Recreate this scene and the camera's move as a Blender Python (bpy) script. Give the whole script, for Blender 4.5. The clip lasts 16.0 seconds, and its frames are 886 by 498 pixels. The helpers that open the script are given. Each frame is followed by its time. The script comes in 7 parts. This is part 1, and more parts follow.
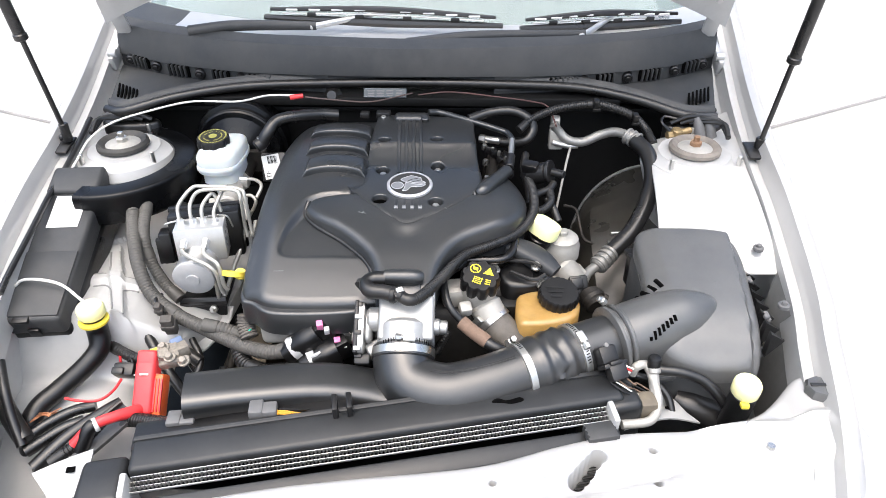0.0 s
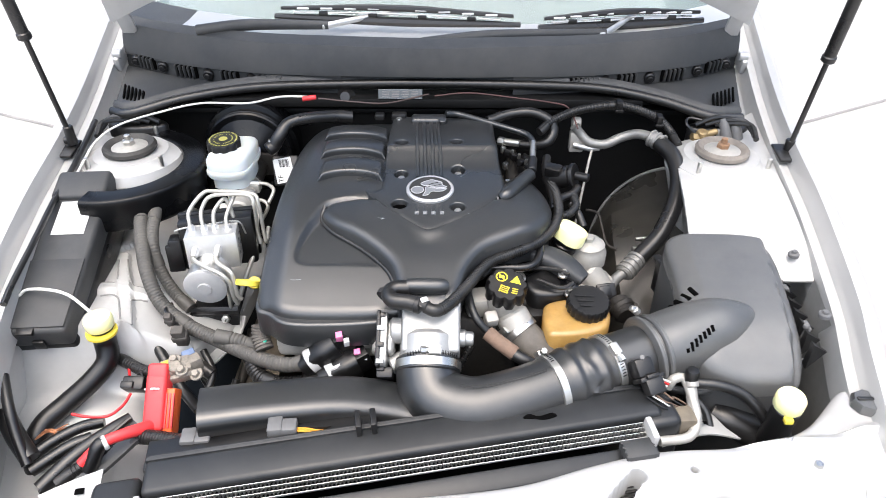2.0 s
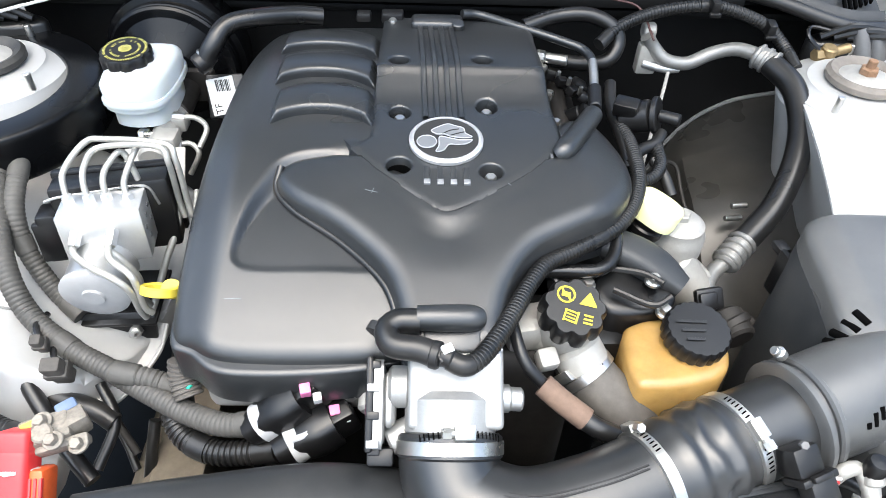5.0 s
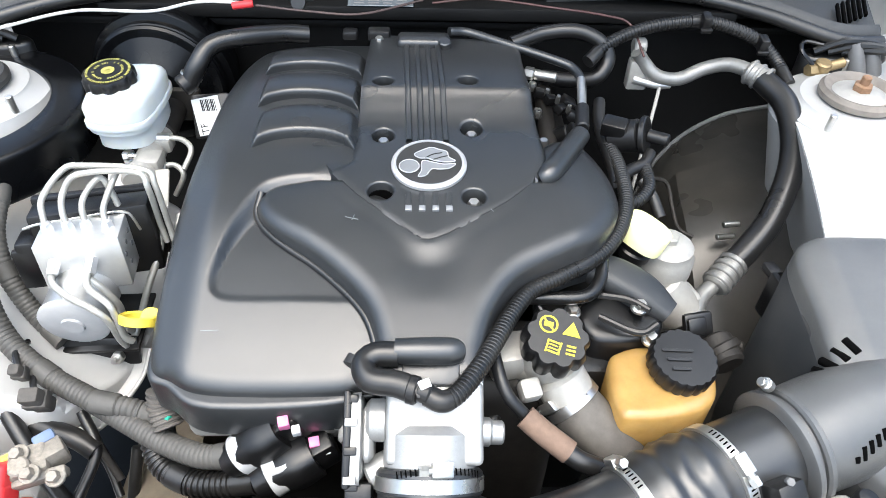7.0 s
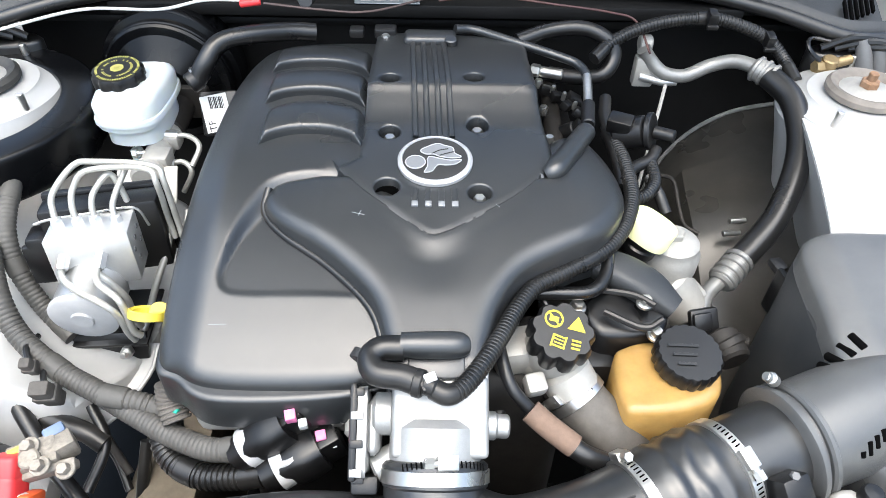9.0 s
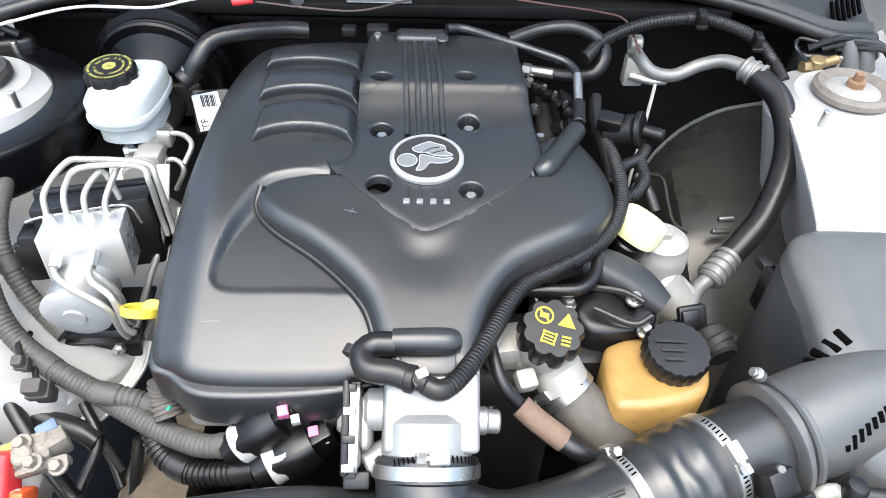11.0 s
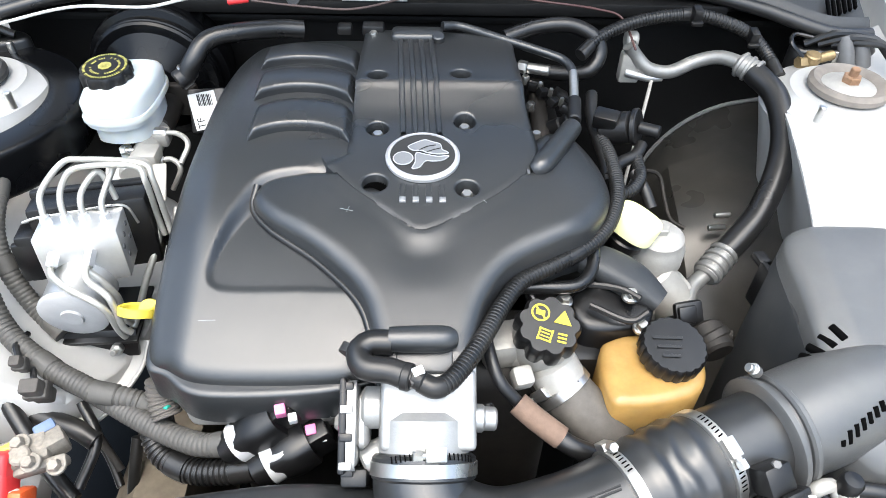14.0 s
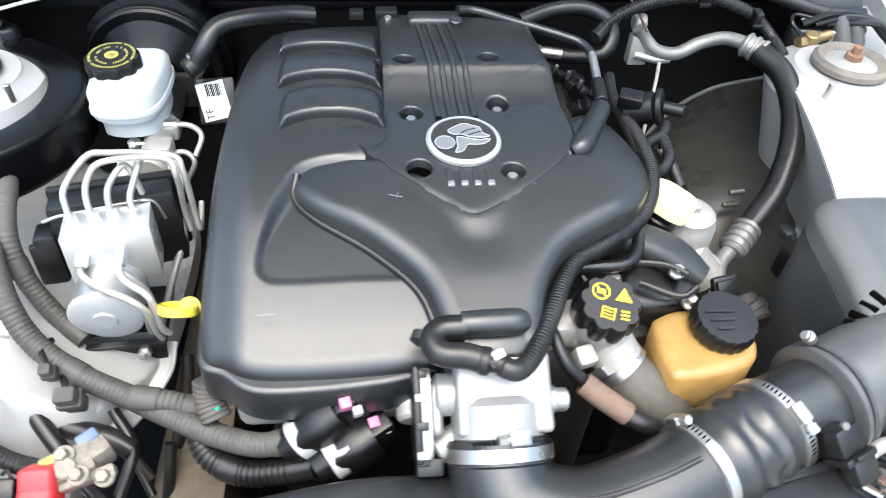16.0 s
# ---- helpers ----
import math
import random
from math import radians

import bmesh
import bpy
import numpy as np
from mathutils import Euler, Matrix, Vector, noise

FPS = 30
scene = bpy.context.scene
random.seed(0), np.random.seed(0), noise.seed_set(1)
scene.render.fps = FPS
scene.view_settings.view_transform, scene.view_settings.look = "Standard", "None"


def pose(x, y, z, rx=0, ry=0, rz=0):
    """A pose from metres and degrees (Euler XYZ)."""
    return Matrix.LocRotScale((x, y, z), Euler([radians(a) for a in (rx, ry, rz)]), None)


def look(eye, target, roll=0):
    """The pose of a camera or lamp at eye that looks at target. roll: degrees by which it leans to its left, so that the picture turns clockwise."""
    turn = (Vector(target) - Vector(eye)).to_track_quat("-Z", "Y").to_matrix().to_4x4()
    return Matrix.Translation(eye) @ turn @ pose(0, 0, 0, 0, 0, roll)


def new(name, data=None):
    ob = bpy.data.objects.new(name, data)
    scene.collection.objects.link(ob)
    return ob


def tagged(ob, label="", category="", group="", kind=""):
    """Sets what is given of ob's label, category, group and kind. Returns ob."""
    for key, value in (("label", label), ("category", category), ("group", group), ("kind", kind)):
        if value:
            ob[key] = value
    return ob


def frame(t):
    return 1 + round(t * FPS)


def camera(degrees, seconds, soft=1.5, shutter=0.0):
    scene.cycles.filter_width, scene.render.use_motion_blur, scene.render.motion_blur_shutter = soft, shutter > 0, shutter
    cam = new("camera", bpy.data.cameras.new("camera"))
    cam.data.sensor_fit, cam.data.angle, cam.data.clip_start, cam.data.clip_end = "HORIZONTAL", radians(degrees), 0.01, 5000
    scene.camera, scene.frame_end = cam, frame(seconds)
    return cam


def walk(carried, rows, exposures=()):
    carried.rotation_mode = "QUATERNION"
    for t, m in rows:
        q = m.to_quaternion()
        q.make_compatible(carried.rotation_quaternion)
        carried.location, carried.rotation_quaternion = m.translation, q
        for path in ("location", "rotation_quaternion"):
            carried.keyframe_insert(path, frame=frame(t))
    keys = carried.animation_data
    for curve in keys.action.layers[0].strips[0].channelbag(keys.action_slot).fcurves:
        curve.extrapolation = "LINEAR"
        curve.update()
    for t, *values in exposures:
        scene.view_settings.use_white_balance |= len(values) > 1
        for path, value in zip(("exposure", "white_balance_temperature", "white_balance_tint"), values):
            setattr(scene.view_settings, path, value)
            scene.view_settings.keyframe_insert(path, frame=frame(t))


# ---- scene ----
cam = camera(65.5, 16.0, soft=0.8, shutter=0.5)
PATH = [
    (0, (0.093, 0.183, 1.539), (0.065, 1.826, 0.399), 0.0),
    (0.5, (0.095, 0.187, 1.538), (0.064, 1.824, 0.391), -0.2),
    (1, (0.096, 0.186, 1.537), (0.066, 1.824, 0.39), -0.1),
    (1.5, (0.081, 0.199, 1.53), (0.052, 1.837, 0.383), -0.3),
    (2, (0.051, 0.226, 1.518), (0.03, 1.873, 0.384), -0.0),
    (2.5, (0.018, 0.24, 1.483), (-0.036, 1.885, 0.348), -1.1),
    (3, (-0.009, 0.308, 1.443), (0.005, 1.981, 0.348), 1.7),
    (3.5, (-0.023, 0.466, 1.402), (-0.02, 2.052, 0.183), 1.8),
    (4, (-0.03, 0.561, 1.386), (-0.055, 2.052, 0.053), 0.2),
    (4.5, (-0.024, 0.614, 1.384), (0.017, 2.031, -0.026), 0.7),
    (4.7, (-0.016, 0.618, 1.364), (0.037, 2.073, -0.006), 2.3),
    (6.8, (0.019, 0.647, 1.377), (0.053, 2.104, 0.008), 1.7),
    (7, (0.019, 0.648, 1.378), (0.054, 2.104, 0.007), 1.6),
    (7.5, (0.019, 0.649, 1.378), (0.047, 2.1, 0.002), 1.0),
    (8, (0.018, 0.647, 1.378), (0.042, 2.104, 0.009), 1.0),
    (8.5, (0.018, 0.644, 1.378), (0.039, 2.101, 0.008), 1.2),
    (9, (0.02, 0.642, 1.377), (0.035, 2.098, 0.006), 1.1),
    (11.5, (0.021, 0.636, 1.38), (0.065, 2.09, 0.006), 1.7),
    (12, (0.023, 0.637, 1.38), (0.071, 2.089, 0.005), 1.6),
    (12.5, (0.022, 0.637, 1.38), (0.073, 2.092, 0.008), 1.9),
    (13, (0.021, 0.638, 1.38), (0.072, 2.094, 0.01), 2.1),
    (13.5, (0.021, 0.637, 1.38), (0.066, 2.095, 0.012), 2.0),
    (14, (0.024, 0.636, 1.381), (0.063, 2.085, 0.003), 1.4),
    (14.5, (0.027, 0.634, 1.38), (0.064, 2.086, 0.006), 1.6),
    (15, (0.027, 0.634, 1.379), (0.062, 2.088, 0.005), 1.8),
    (15.5, (0.016, 0.649, 1.364), (0.057, 2.078, -0.035), 2.7),
    (16, (-0.087, 0.642, 1.363), (0.122, 2.072, -0.021), 3.8),
]
# the film darkens itself a little while much bright paint is in view
walk(cam, [(t, look(eye, target, roll)) for t, eye, target, roll in PATH],
     exposures=[(0.0, 1.28, 6500, 10), (2.5, 1.30, 6500, 10), (4.0, 1.55, 6250, 6), (16.0, 1.58, 6250, 6)])

from mathutils.geometry import delaunay_2d_cdt

# ---- world, sun, exposure ----
world = bpy.data.worlds.new("overcast_sky")
scene.world = world
world.use_nodes = True
wn = world.node_tree
sky = wn.nodes.new("ShaderNodeTexSky")
sky.sky_type = "NISHITA"
sky.sun_disc = False
sky.sun_elevation, sky.sun_rotation = radians(76), radians(197)
sky.air_density, sky.dust_density, sky.ozone_density = 1.0, 5.0, 0.8
wn.links.new(sky.outputs[0], wn.nodes["Background"].inputs[0])
wn.nodes["Background"].inputs[1].default_value = 0.14
sun_data = bpy.data.lights.new("sun", "SUN")
sun_data.energy, sun_data.angle, sun_data.color = 1.75, radians(100), (0.965, 0.99, 1.0)
sun = new("sun", sun_data)
sun.matrix_world = look((-0.3, -0.4, 4.0), (0, 0.6, 0))



# ---- materials ----
def mat(name, color, rough=0.5, metal=0.0, vary=0.12, scale=60.0, bump=0.0, bump_scale=400.0, coat=0.0,
        dust=0.0, dust_color=(0.32, 0.29, 0.25), trans=0.0, sss=0.0, alpha=1.0, rough_vary=0.1, spec=0.5):
    """Principled material with colour, gloss and relief varied at two scales, and an optional blotchy film of dust."""
    m = bpy.data.materials.new(name)
    m.use_nodes = True
    nt = m.node_tree
    n, l = nt.nodes, nt.links
    p = n["Principled BSDF"]
    tc = n.new("ShaderNodeTexCoord")

    def noise_tex(s, detail=4.0, rough_=0.6):
        t = n.new("ShaderNodeTexNoise")
        t.inputs["Scale"].default_value, t.inputs["Detail"].default_value = s, detail
        t.inputs["Roughness"].default_value = rough_
        l.new(tc.outputs["Object"], t.inputs["Vector"])
        return t

    def remap(src, lo, hi, a=0.3, b=0.7):
        r = n.new("ShaderNodeMapRange")
        for i, v in enumerate((a, b, lo, hi)):
            r.inputs[i + 1].default_value = v
        l.new(src, r.inputs[0])
        return r.outputs[0]

    big, fine = noise_tex(scale * 0.2), noise_tex(scale * 3)
    add = n.new("ShaderNodeMath")
    add.operation = "MULTIPLY"
    l.new(remap(big.outputs[0], 1 - vary, 1 + vary), add.inputs[0])
    l.new(remap(fine.outputs[0], 1 - vary * 0.6, 1 + vary * 0.6), add.inputs[1])
    mul = n.new("ShaderNodeVectorMath")
    mul.operation = "SCALE"
    mul.inputs[0].default_value = color
    l.new(add.outputs[0], mul.inputs["Scale"])
    out = mul.outputs[0]
    if dust:
        d = noise_tex(scale * 0.35, 8.0, 0.7)
        mix = n.new("ShaderNodeMix")
        mix.data_type = "RGBA"
        l.new(remap(d.outputs[0], 0.0, dust, 0.4, 0.75), mix.inputs[0])
        l.new(out, mix.inputs[6])
        mix.inputs[7].default_value = (*dust_color, 1)
        out = mix.outputs[2]
    l.new(out, p.inputs["Base Color"])
    l.new(remap(big.outputs[0], max(0.02, rough - rough_vary), min(1, rough + rough_vary)), p.inputs["Roughness"])
    p.inputs["Metallic"].default_value = metal
    p.inputs["Specular IOR Level"].default_value = spec
    p.inputs["Coat Weight"].default_value = coat
    p.inputs["Coat Roughness"].default_value = 0.12
    p.inputs["Transmission Weight"].default_value = trans
    if sss:
        p.inputs["Subsurface Weight"].default_value = sss
        p.inputs["Subsurface Radius"].default_value = (0.02, 0.015, 0.008)
        p.inputs["Subsurface Scale"].default_value = 0.3
    if bump:
        b = n.new("ShaderNodeBump")
        b.inputs["Strength"].default_value, b.inputs["Distance"].default_value = bump, 0.0006
        l.new(noise_tex(bump_scale, 2.0).outputs[0], b.inputs["Height"])
        l.new(b.outputs[0], p.inputs["Normal"])
    return m


SATIN = mat("satin_black_cover", (0.0135, 0.0152, 0.0168), 0.30, vary=0.14, scale=12, bump=0.22, bump_scale=2200, dust=0.035, rough_vary=0.05, spec=0.9)
PLASTIC = mat("black_plastic", (0.005, 0.005, 0.0054), 0.34, vary=0.2, scale=25, bump=0.15, bump_scale=1800, dust=0.025)
GREYPLASTIC = mat("grey_textured_plastic", (0.072, 0.074, 0.0745), 0.33, vary=0.12, scale=15, bump=0.25, bump_scale=2500, dust=0.10, spec=0.8)
COWLPLASTIC = mat("weathered_cowl_plastic", (0.024, 0.0265, 0.029), 0.55, vary=0.12, scale=10, bump=0.2, bump_scale=1500, dust=0.12)
HOSE = mat("black_intake_rubber", (0.0130, 0.0138, 0.0146), 0.36, vary=0.2, scale=25, bump=0.1, bump_scale=1200, dust=0.05, spec=0.9)
RUBBER = mat("black_rubber", (0.006, 0.006, 0.0062), 0.33, vary=0.2, scale=30, bump=0.1, bump_scale=900, dust=0.03, spec=0.6)
DUSTYRUBBER = mat("dusty_rubber", (0.05, 0.045, 0.04), 0.7, vary=0.2, scale=30, bump=0.2, bump_scale=900, dust=0.35)
DARKDUST = mat("dusty_black_hose", (0.026, 0.025, 0.023), 0.6, vary=0.25, scale=30, bump=0.2, bump_scale=900, dust=0.3, dust_color=(0.16, 0.15, 0.13))
LOOM = mat("dusty_loom_conduit", (0.066, 0.063, 0.057), 0.62, vary=0.18, scale=30, bump=0.2, dust=0.2, dust_color=(0.2, 0.19, 0.17))
LOOMBLACK = mat("black_loom_conduit", (0.008, 0.008, 0.008), 0.34, vary=0.2, scale=40, dust=0.06)
SILVER = mat("silver_paint", (0.47, 0.468, 0.46), 0.34, metal=0.35, vary=0.03, scale=6, coat=0.5, rough_vary=0.05)
BAYPAINT = mat("silver_bay_paint", (0.45, 0.45, 0.44), 0.45, metal=0.2, vary=0.06, scale=14, dust=0.18, dust_color=(0.36, 0.33, 0.28))
ARCHPAINT = mat("dark_arch_paint", (0.050, 0.048, 0.043), 0.36, metal=0.1, vary=0.25, scale=16, dust=0.4, dust_color=(0.06, 0.053, 0.044))
DARKBAY = mat("near_black_bay_depth", (0.004, 0.004, 0.004), 0.6, vary=0.3, scale=20, bump=0.3, bump_scale=300, dust=0.1, dust_color=(0.02, 0.017, 0.014), spec=0.25)
CAST = mat("cast_aluminium", (0.55, 0.55, 0.54), 0.42, metal=0.85, vary=0.12, scale=30, bump=0.25, bump_scale=700)
MACHINED = mat("machined_aluminium", (0.72, 0.72, 0.71), 0.38, metal=0.8, vary=0.06, scale=40, bump=0.08, bump_scale=1500)
DULLCAST = mat("dull_oxidised_aluminium", (0.42, 0.41, 0.38), 0.6, metal=0.5, vary=0.15, scale=30, bump=0.3, bump_scale=500, dust=0.4)
STEEL = mat("zinc_steel", (0.6, 0.59, 0.56), 0.33, metal=0.95, vary=0.1, scale=60)
PIPEMETAL = mat("coated_brake_pipe", (0.5, 0.49, 0.45), 0.42, metal=0.6, vary=0.1, scale=60, dust=0.2)
RUST = mat("rusty_steel", (0.28, 0.16, 0.09), 0.7, metal=0.3, vary=0.3, scale=120, dust=0.3, dust_color=(0.4, 0.36, 0.3))
BROWNRUBBER = mat("brown_fabric_sleeve", (0.16, 0.105, 0.075), 0.75, vary=0.2, scale=60, bump=0.3, bump_scale=900)
YELLOW = mat("yellow_plastic", (0.74, 0.60, 0.07), 0.4, vary=0.05, scale=30, sss=0.1)
YELLOWPALE = mat("pale_yellow_plastic", (0.90, 0.87, 0.46), 0.42, vary=0.05, scale=20, sss=0.15)
OLIVEPRINT = mat("faded_yellow_print", (0.40, 0.37, 0.10), 0.55, vary=0.1, scale=80)
YELLOWPRINT = mat("yellow_print", (0.70, 0.56, 0.03), 0.55, vary=0.06, scale=80)
AMBER = mat("amber_fluid_tank", (0.37, 0.225, 0.070), 0.24, vary=0.22, scale=16, sss=0.3, dust=0.08)
MILKY = mat("milky_white_tank", (0.55, 0.59, 0.595), 0.36, vary=0.03, scale=14, sss=0.35)
RED = mat("red_plastic", (0.72, 0.045, 0.05), 0.42, vary=0.1, scale=30, sss=0.05)
REDWIRE = mat("red_wire", (0.6, 0.03, 0.035), 0.4)
WHITEWIRE = mat("white_wire", (0.7, 0.69, 0.64), 0.5, vary=0.08, scale=60)
PINK = mat("pink_tab", (0.75, 0.2, 0.4), 0.45)
CLIPWHITE = mat("white_clip", (0.68, 0.68, 0.66), 0.45)
CONNGREY = mat("grey_connector", (0.12, 0.12, 0.12), 0.5, vary=0.1, scale=40)
CUFFGREY = mat("light_grey_cuff", (0.42, 0.42, 0.42), 0.45, vary=0.08, scale=40)
COPPER = mat("copper", (0.6, 0.27, 0.14), 0.4, metal=0.8, vary=0.2, scale=150)
ORANGEWIRE = mat("orange_wire", (0.7, 0.33, 0.04), 0.45)
GREENWIRE = mat("green_wire", (0.02, 0.35, 0.24), 0.45)
LABELWHITE = mat("white_label", (0.75, 0.75, 0.73), 0.5, vary=0.03, scale=20)
INK = mat("black_ink", (0.02, 0.02, 0.02), 0.6)
INKGREY = mat("grey_ink", (0.25, 0.27, 0.28), 0.6)
LABELDARK = mat("dark_plate", (0.03, 0.045, 0.055), 0.4)
THROTTLE = mat("pale_cast_alloy", (0.40, 0.40, 0.39), 0.48, metal=0.6, vary=0.10, scale=35, bump=0.3, bump_scale=600)
EMBLEM = mat("satin_silver_emblem", (0.30, 0.31, 0.32), 0.45, metal=0.6, vary=0.06, scale=60)
CHROME = mat("badge_chrome", (0.62, 0.62, 0.63), 0.34, metal=0.6, vary=0.04, scale=60)
FINS = mat("aluminium_fins", (0.62, 0.62, 0.60), 0.4, metal=0.7, vary=0.2, scale=90)
DARKFINS = mat("dark_condenser_fins", (0.018, 0.018, 0.018), 0.6, vary=0.3, scale=90)
# grimy metal, its base also lowered for the dark deep in the bay
ENGINE = mat("grimy_shaded_engine_metal", (0.02, 0.018, 0.016), 0.6, metal=0.4, vary=0.35, scale=25, dust=0.2, dust_color=(0.12, 0.1, 0.08))
CONCRETE = mat("pale_concrete", (0.43, 0.42, 0.40), 0.85, vary=0.08, scale=3, bump=0.4, bump_scale=120, dust=0.3, dust_color=(0.5, 0.46, 0.4))
JOINT = mat("concrete_joint", (0.22, 0.21, 0.2), 0.9, vary=0.2, scale=20)
HOLE = mat("dark_opening", (0.0015, 0.0015, 0.0015), 0.9, spec=0.05)
# dashboard grey-green, lightened to take in the sky's reflection in the windscreen
DASH = mat("lightened_dashboard", (0.19, 0.205, 0.20), 0.7, vary=0.1, scale=8, bump=0.2, bump_scale=900)

GLASS = bpy.data.materials.new("windscreen_glass")
GLASS.use_nodes = True
gp = GLASS.node_tree.nodes["Principled BSDF"]
gp.inputs["Base Color"].default_value = (0.80, 0.87, 0.855, 1)
gp.inputs["Transmission Weight"].default_value, gp.inputs["Roughness"].default_value, gp.inputs["IOR"].default_value = 1.0, 0.02, 1.45


# ---- mesh builders: each gives (vertices, faces) in world metres ----
PLACE = {}


def thing(name, loc, label, category, group=""):
    ob = new(name)
    ob.location = loc
    ob.empty_display_size = 0.03
    PLACE[ob] = Vector(loc)
    return tagged(ob, label, category, group)


def part(name, vf, material, parent=None, label="", flat=False, kind="", category=""):
    v, f = vf
    me = bpy.data.meshes.new(name)
    off = PLACE.get(parent, Vector((0, 0, 0)))
    me.from_pydata([tuple(Vector(p) - off) for p in v], [], [tuple(int(i) for i in q) for q in f])
    bm = bmesh.new()
    bm.from_mesh(me)
    bmesh.ops.recalc_face_normals(bm, faces=bm.faces)
    bm.to_mesh(me)
    bm.free()
    me.materials.append(material)
    if not flat:
        me.shade_smooth()
        me.set_sharp_from_angle(angle=radians(38))
    ob = new(name, me)
    PLACE[ob] = off
    ob.parent = parent
    return tagged(ob, label, category, "", kind)


def merge(*vfs):
    vs, fs = [], []
    for v, f in vfs:
        k = len(vs)
        vs += [tuple(p) for p in v]
        fs += [tuple(int(i) + k for i in q) for q in f]
    return vs, fs


def moved(vf, m):
    return [tuple(m @ Vector(p)) for p in vf[0]], vf[1]


def spline(pts, step=0.004, closed=False):
    """Catmull-Rom through points of any width, resampled at about even steps."""
    p = np.array(pts, float)
    q = np.vstack([p[-1:], p, p[:2]]) if closed else np.vstack([2 * p[0] - p[1], p, 2 * p[-1] - p[-2]])
    out = []
    for i in range(1, len(q) - 2):
        a, b, c, d = q[i - 1:i + 3]
        n = max(2, int(np.ceil(np.linalg.norm((c - b)[:3]) / step)))
        for k in range(n):
            t = k / n
            out.append(0.5 * (2 * b + (c - a) * t + (2 * a - 5 * b + 4 * c - d) * t * t + (3 * b - a - 3 * c + d) * t ** 3))
    if not closed:
        out.append(p[-1])
    return np.array(out)


def sweep(path, rings, closed_ends=True):
    """Rings of 2D points carried along a path with as little twist as can be."""
    v, f = [], []
    tang = np.gradient(path, axis=0)
    tang /= np.linalg.norm(tang, axis=1)[:, None]
    ref = np.array([0, 0, 1.0]) if abs(tang[0][2]) < 0.9 else np.array([1.0, 0, 0])
    side = np.cross(tang[0], ref)
    side /= np.linalg.norm(side)
    k = len(rings[0])
    for i, (c, t) in enumerate(zip(path, tang)):
        side = side - t * (side @ t)
        side /= np.linalg.norm(side)
        up = np.cross(side, t)
        for a, b in rings[i]:
            v.append(c + side * a + up * b)
        if i:
            o = (i - 1) * k
            f += [(o + j, o + (j + 1) % k, o + k + (j + 1) % k, o + k + j) for j in range(k)]
    if closed_ends:
        f.append(tuple(range(k))[::-1])
        o = (len(path) - 1) * k
        f.append(tuple(range(o, o + k)))
    return v, f


def circle(r, seg=12, ry=None, power=2.0):
    out = []
    for j in range(seg):
        a = 2 * math.pi * j / seg
        c, s = math.cos(a), math.sin(a)
        out.append((math.copysign(abs(c) ** (2 / power), c) * r, math.copysign(abs(s) ** (2 / power), s) * (ry or r)))
    return out


def tube(pts, r, seg=12, step=0.005, ry=None, power=2.0):
    """A round or flattened hose; r is one radius or one for each point."""
    pts = [tuple(p) for p in pts]
    if isinstance(r, (int, float)):
        r = [r] * len(pts)
    s = spline([(*p, q) for p, q in zip(pts, r)], step)
    k = (ry / r[0]) if ry else 1.0
    return sweep(s[:, :3], [circle(q, seg, q * k, power) for q in s[:, 3]])


def conduit(pts, r, period=0.0055, amp=0.1, seg=12):
    """Corrugated split conduit: square-shouldered ridges along a hose."""
    s = spline(pts, 0.004)
    d = np.concatenate([[0], np.cumsum(np.linalg.norm(np.diff(s, axis=0), axis=1))])
    n = max(2, int(d[-1] / period))
    u, rad = [], []
    for i in range(n):
        for a, b in ((0.02, 0), (0.2, 1), (0.6, 1), (0.78, 0)):
            u.append((i + a) / n * d[-1])
            rad.append(r * (1 + amp * (b - 0.5)))
    path = np.stack([np.interp(u, d, s[:, c]) for c in range(3)], 1)
    return sweep(path, [circle(q, seg) for q in rad])


def lathe(profile, m=None, seg=32, lobes=0, depth=0.0, caps=True):
    """A turned body about z from (radius, height) pairs; lobes scallop its sides."""
    v, f = [], []
    for i, (r, h) in enumerate(profile):
        for j in range(seg):
            a = 2 * math.pi * j / seg
            q = r * (1 - depth * (0.5 - 0.5 * math.cos(a * lobes)) ** 2) if lobes else r
            v.append((q * math.cos(a), q * math.sin(a), h))
        if i:
            o = (i - 1) * seg
            f += [(o + j, o + (j + 1) % seg, o + seg + (j + 1) % seg, o + seg + j) for j in range(seg)]
    if caps:
        f.append(tuple(range(seg))[::-1])
        o = (len(profile) - 1) * seg
        f.append(tuple(range(o, o + seg)))
    return moved((v, f), m) if m else (v, f)


def rbox(sx, sy, sz, m, bevel=0.003, segs=2, taper=1.0):
    """A block centred on m with rounded edges; taper narrows its top."""
    bm = bmesh.new()
    bmesh.ops.create_cube(bm, size=1)
    for w in bm.verts:
        k = taper if w.co.z > 0 else 1.0
        w.co = Vector((w.co.x * sx * k, w.co.y * sy * k, w.co.z * sz))
    bmesh.ops.bevel(bm, geom=bm.edges[:], offset=bevel, segments=segs, affect="EDGES", profile=0.5)
    bm.verts.index_update()
    out = [tuple(m @ w.co) for w in bm.verts], [tuple(w.index for w in q.verts) for q in bm.faces]
    bm.free()
    return out


def along(a, b, up=(0, 0, 1)):
    """A frame at a whose z points to b."""
    z = (Vector(b) - Vector(a)).normalized()
    u = Vector(up)
    if abs(z.dot(u)) > 0.95:
        u = Vector((0, 1, 0))
    x = u.cross(z).normalized()
    y = z.cross(x)
    m = Matrix((x, y, z)).transposed().to_4x4()
    m.translation = Vector(a)
    return m


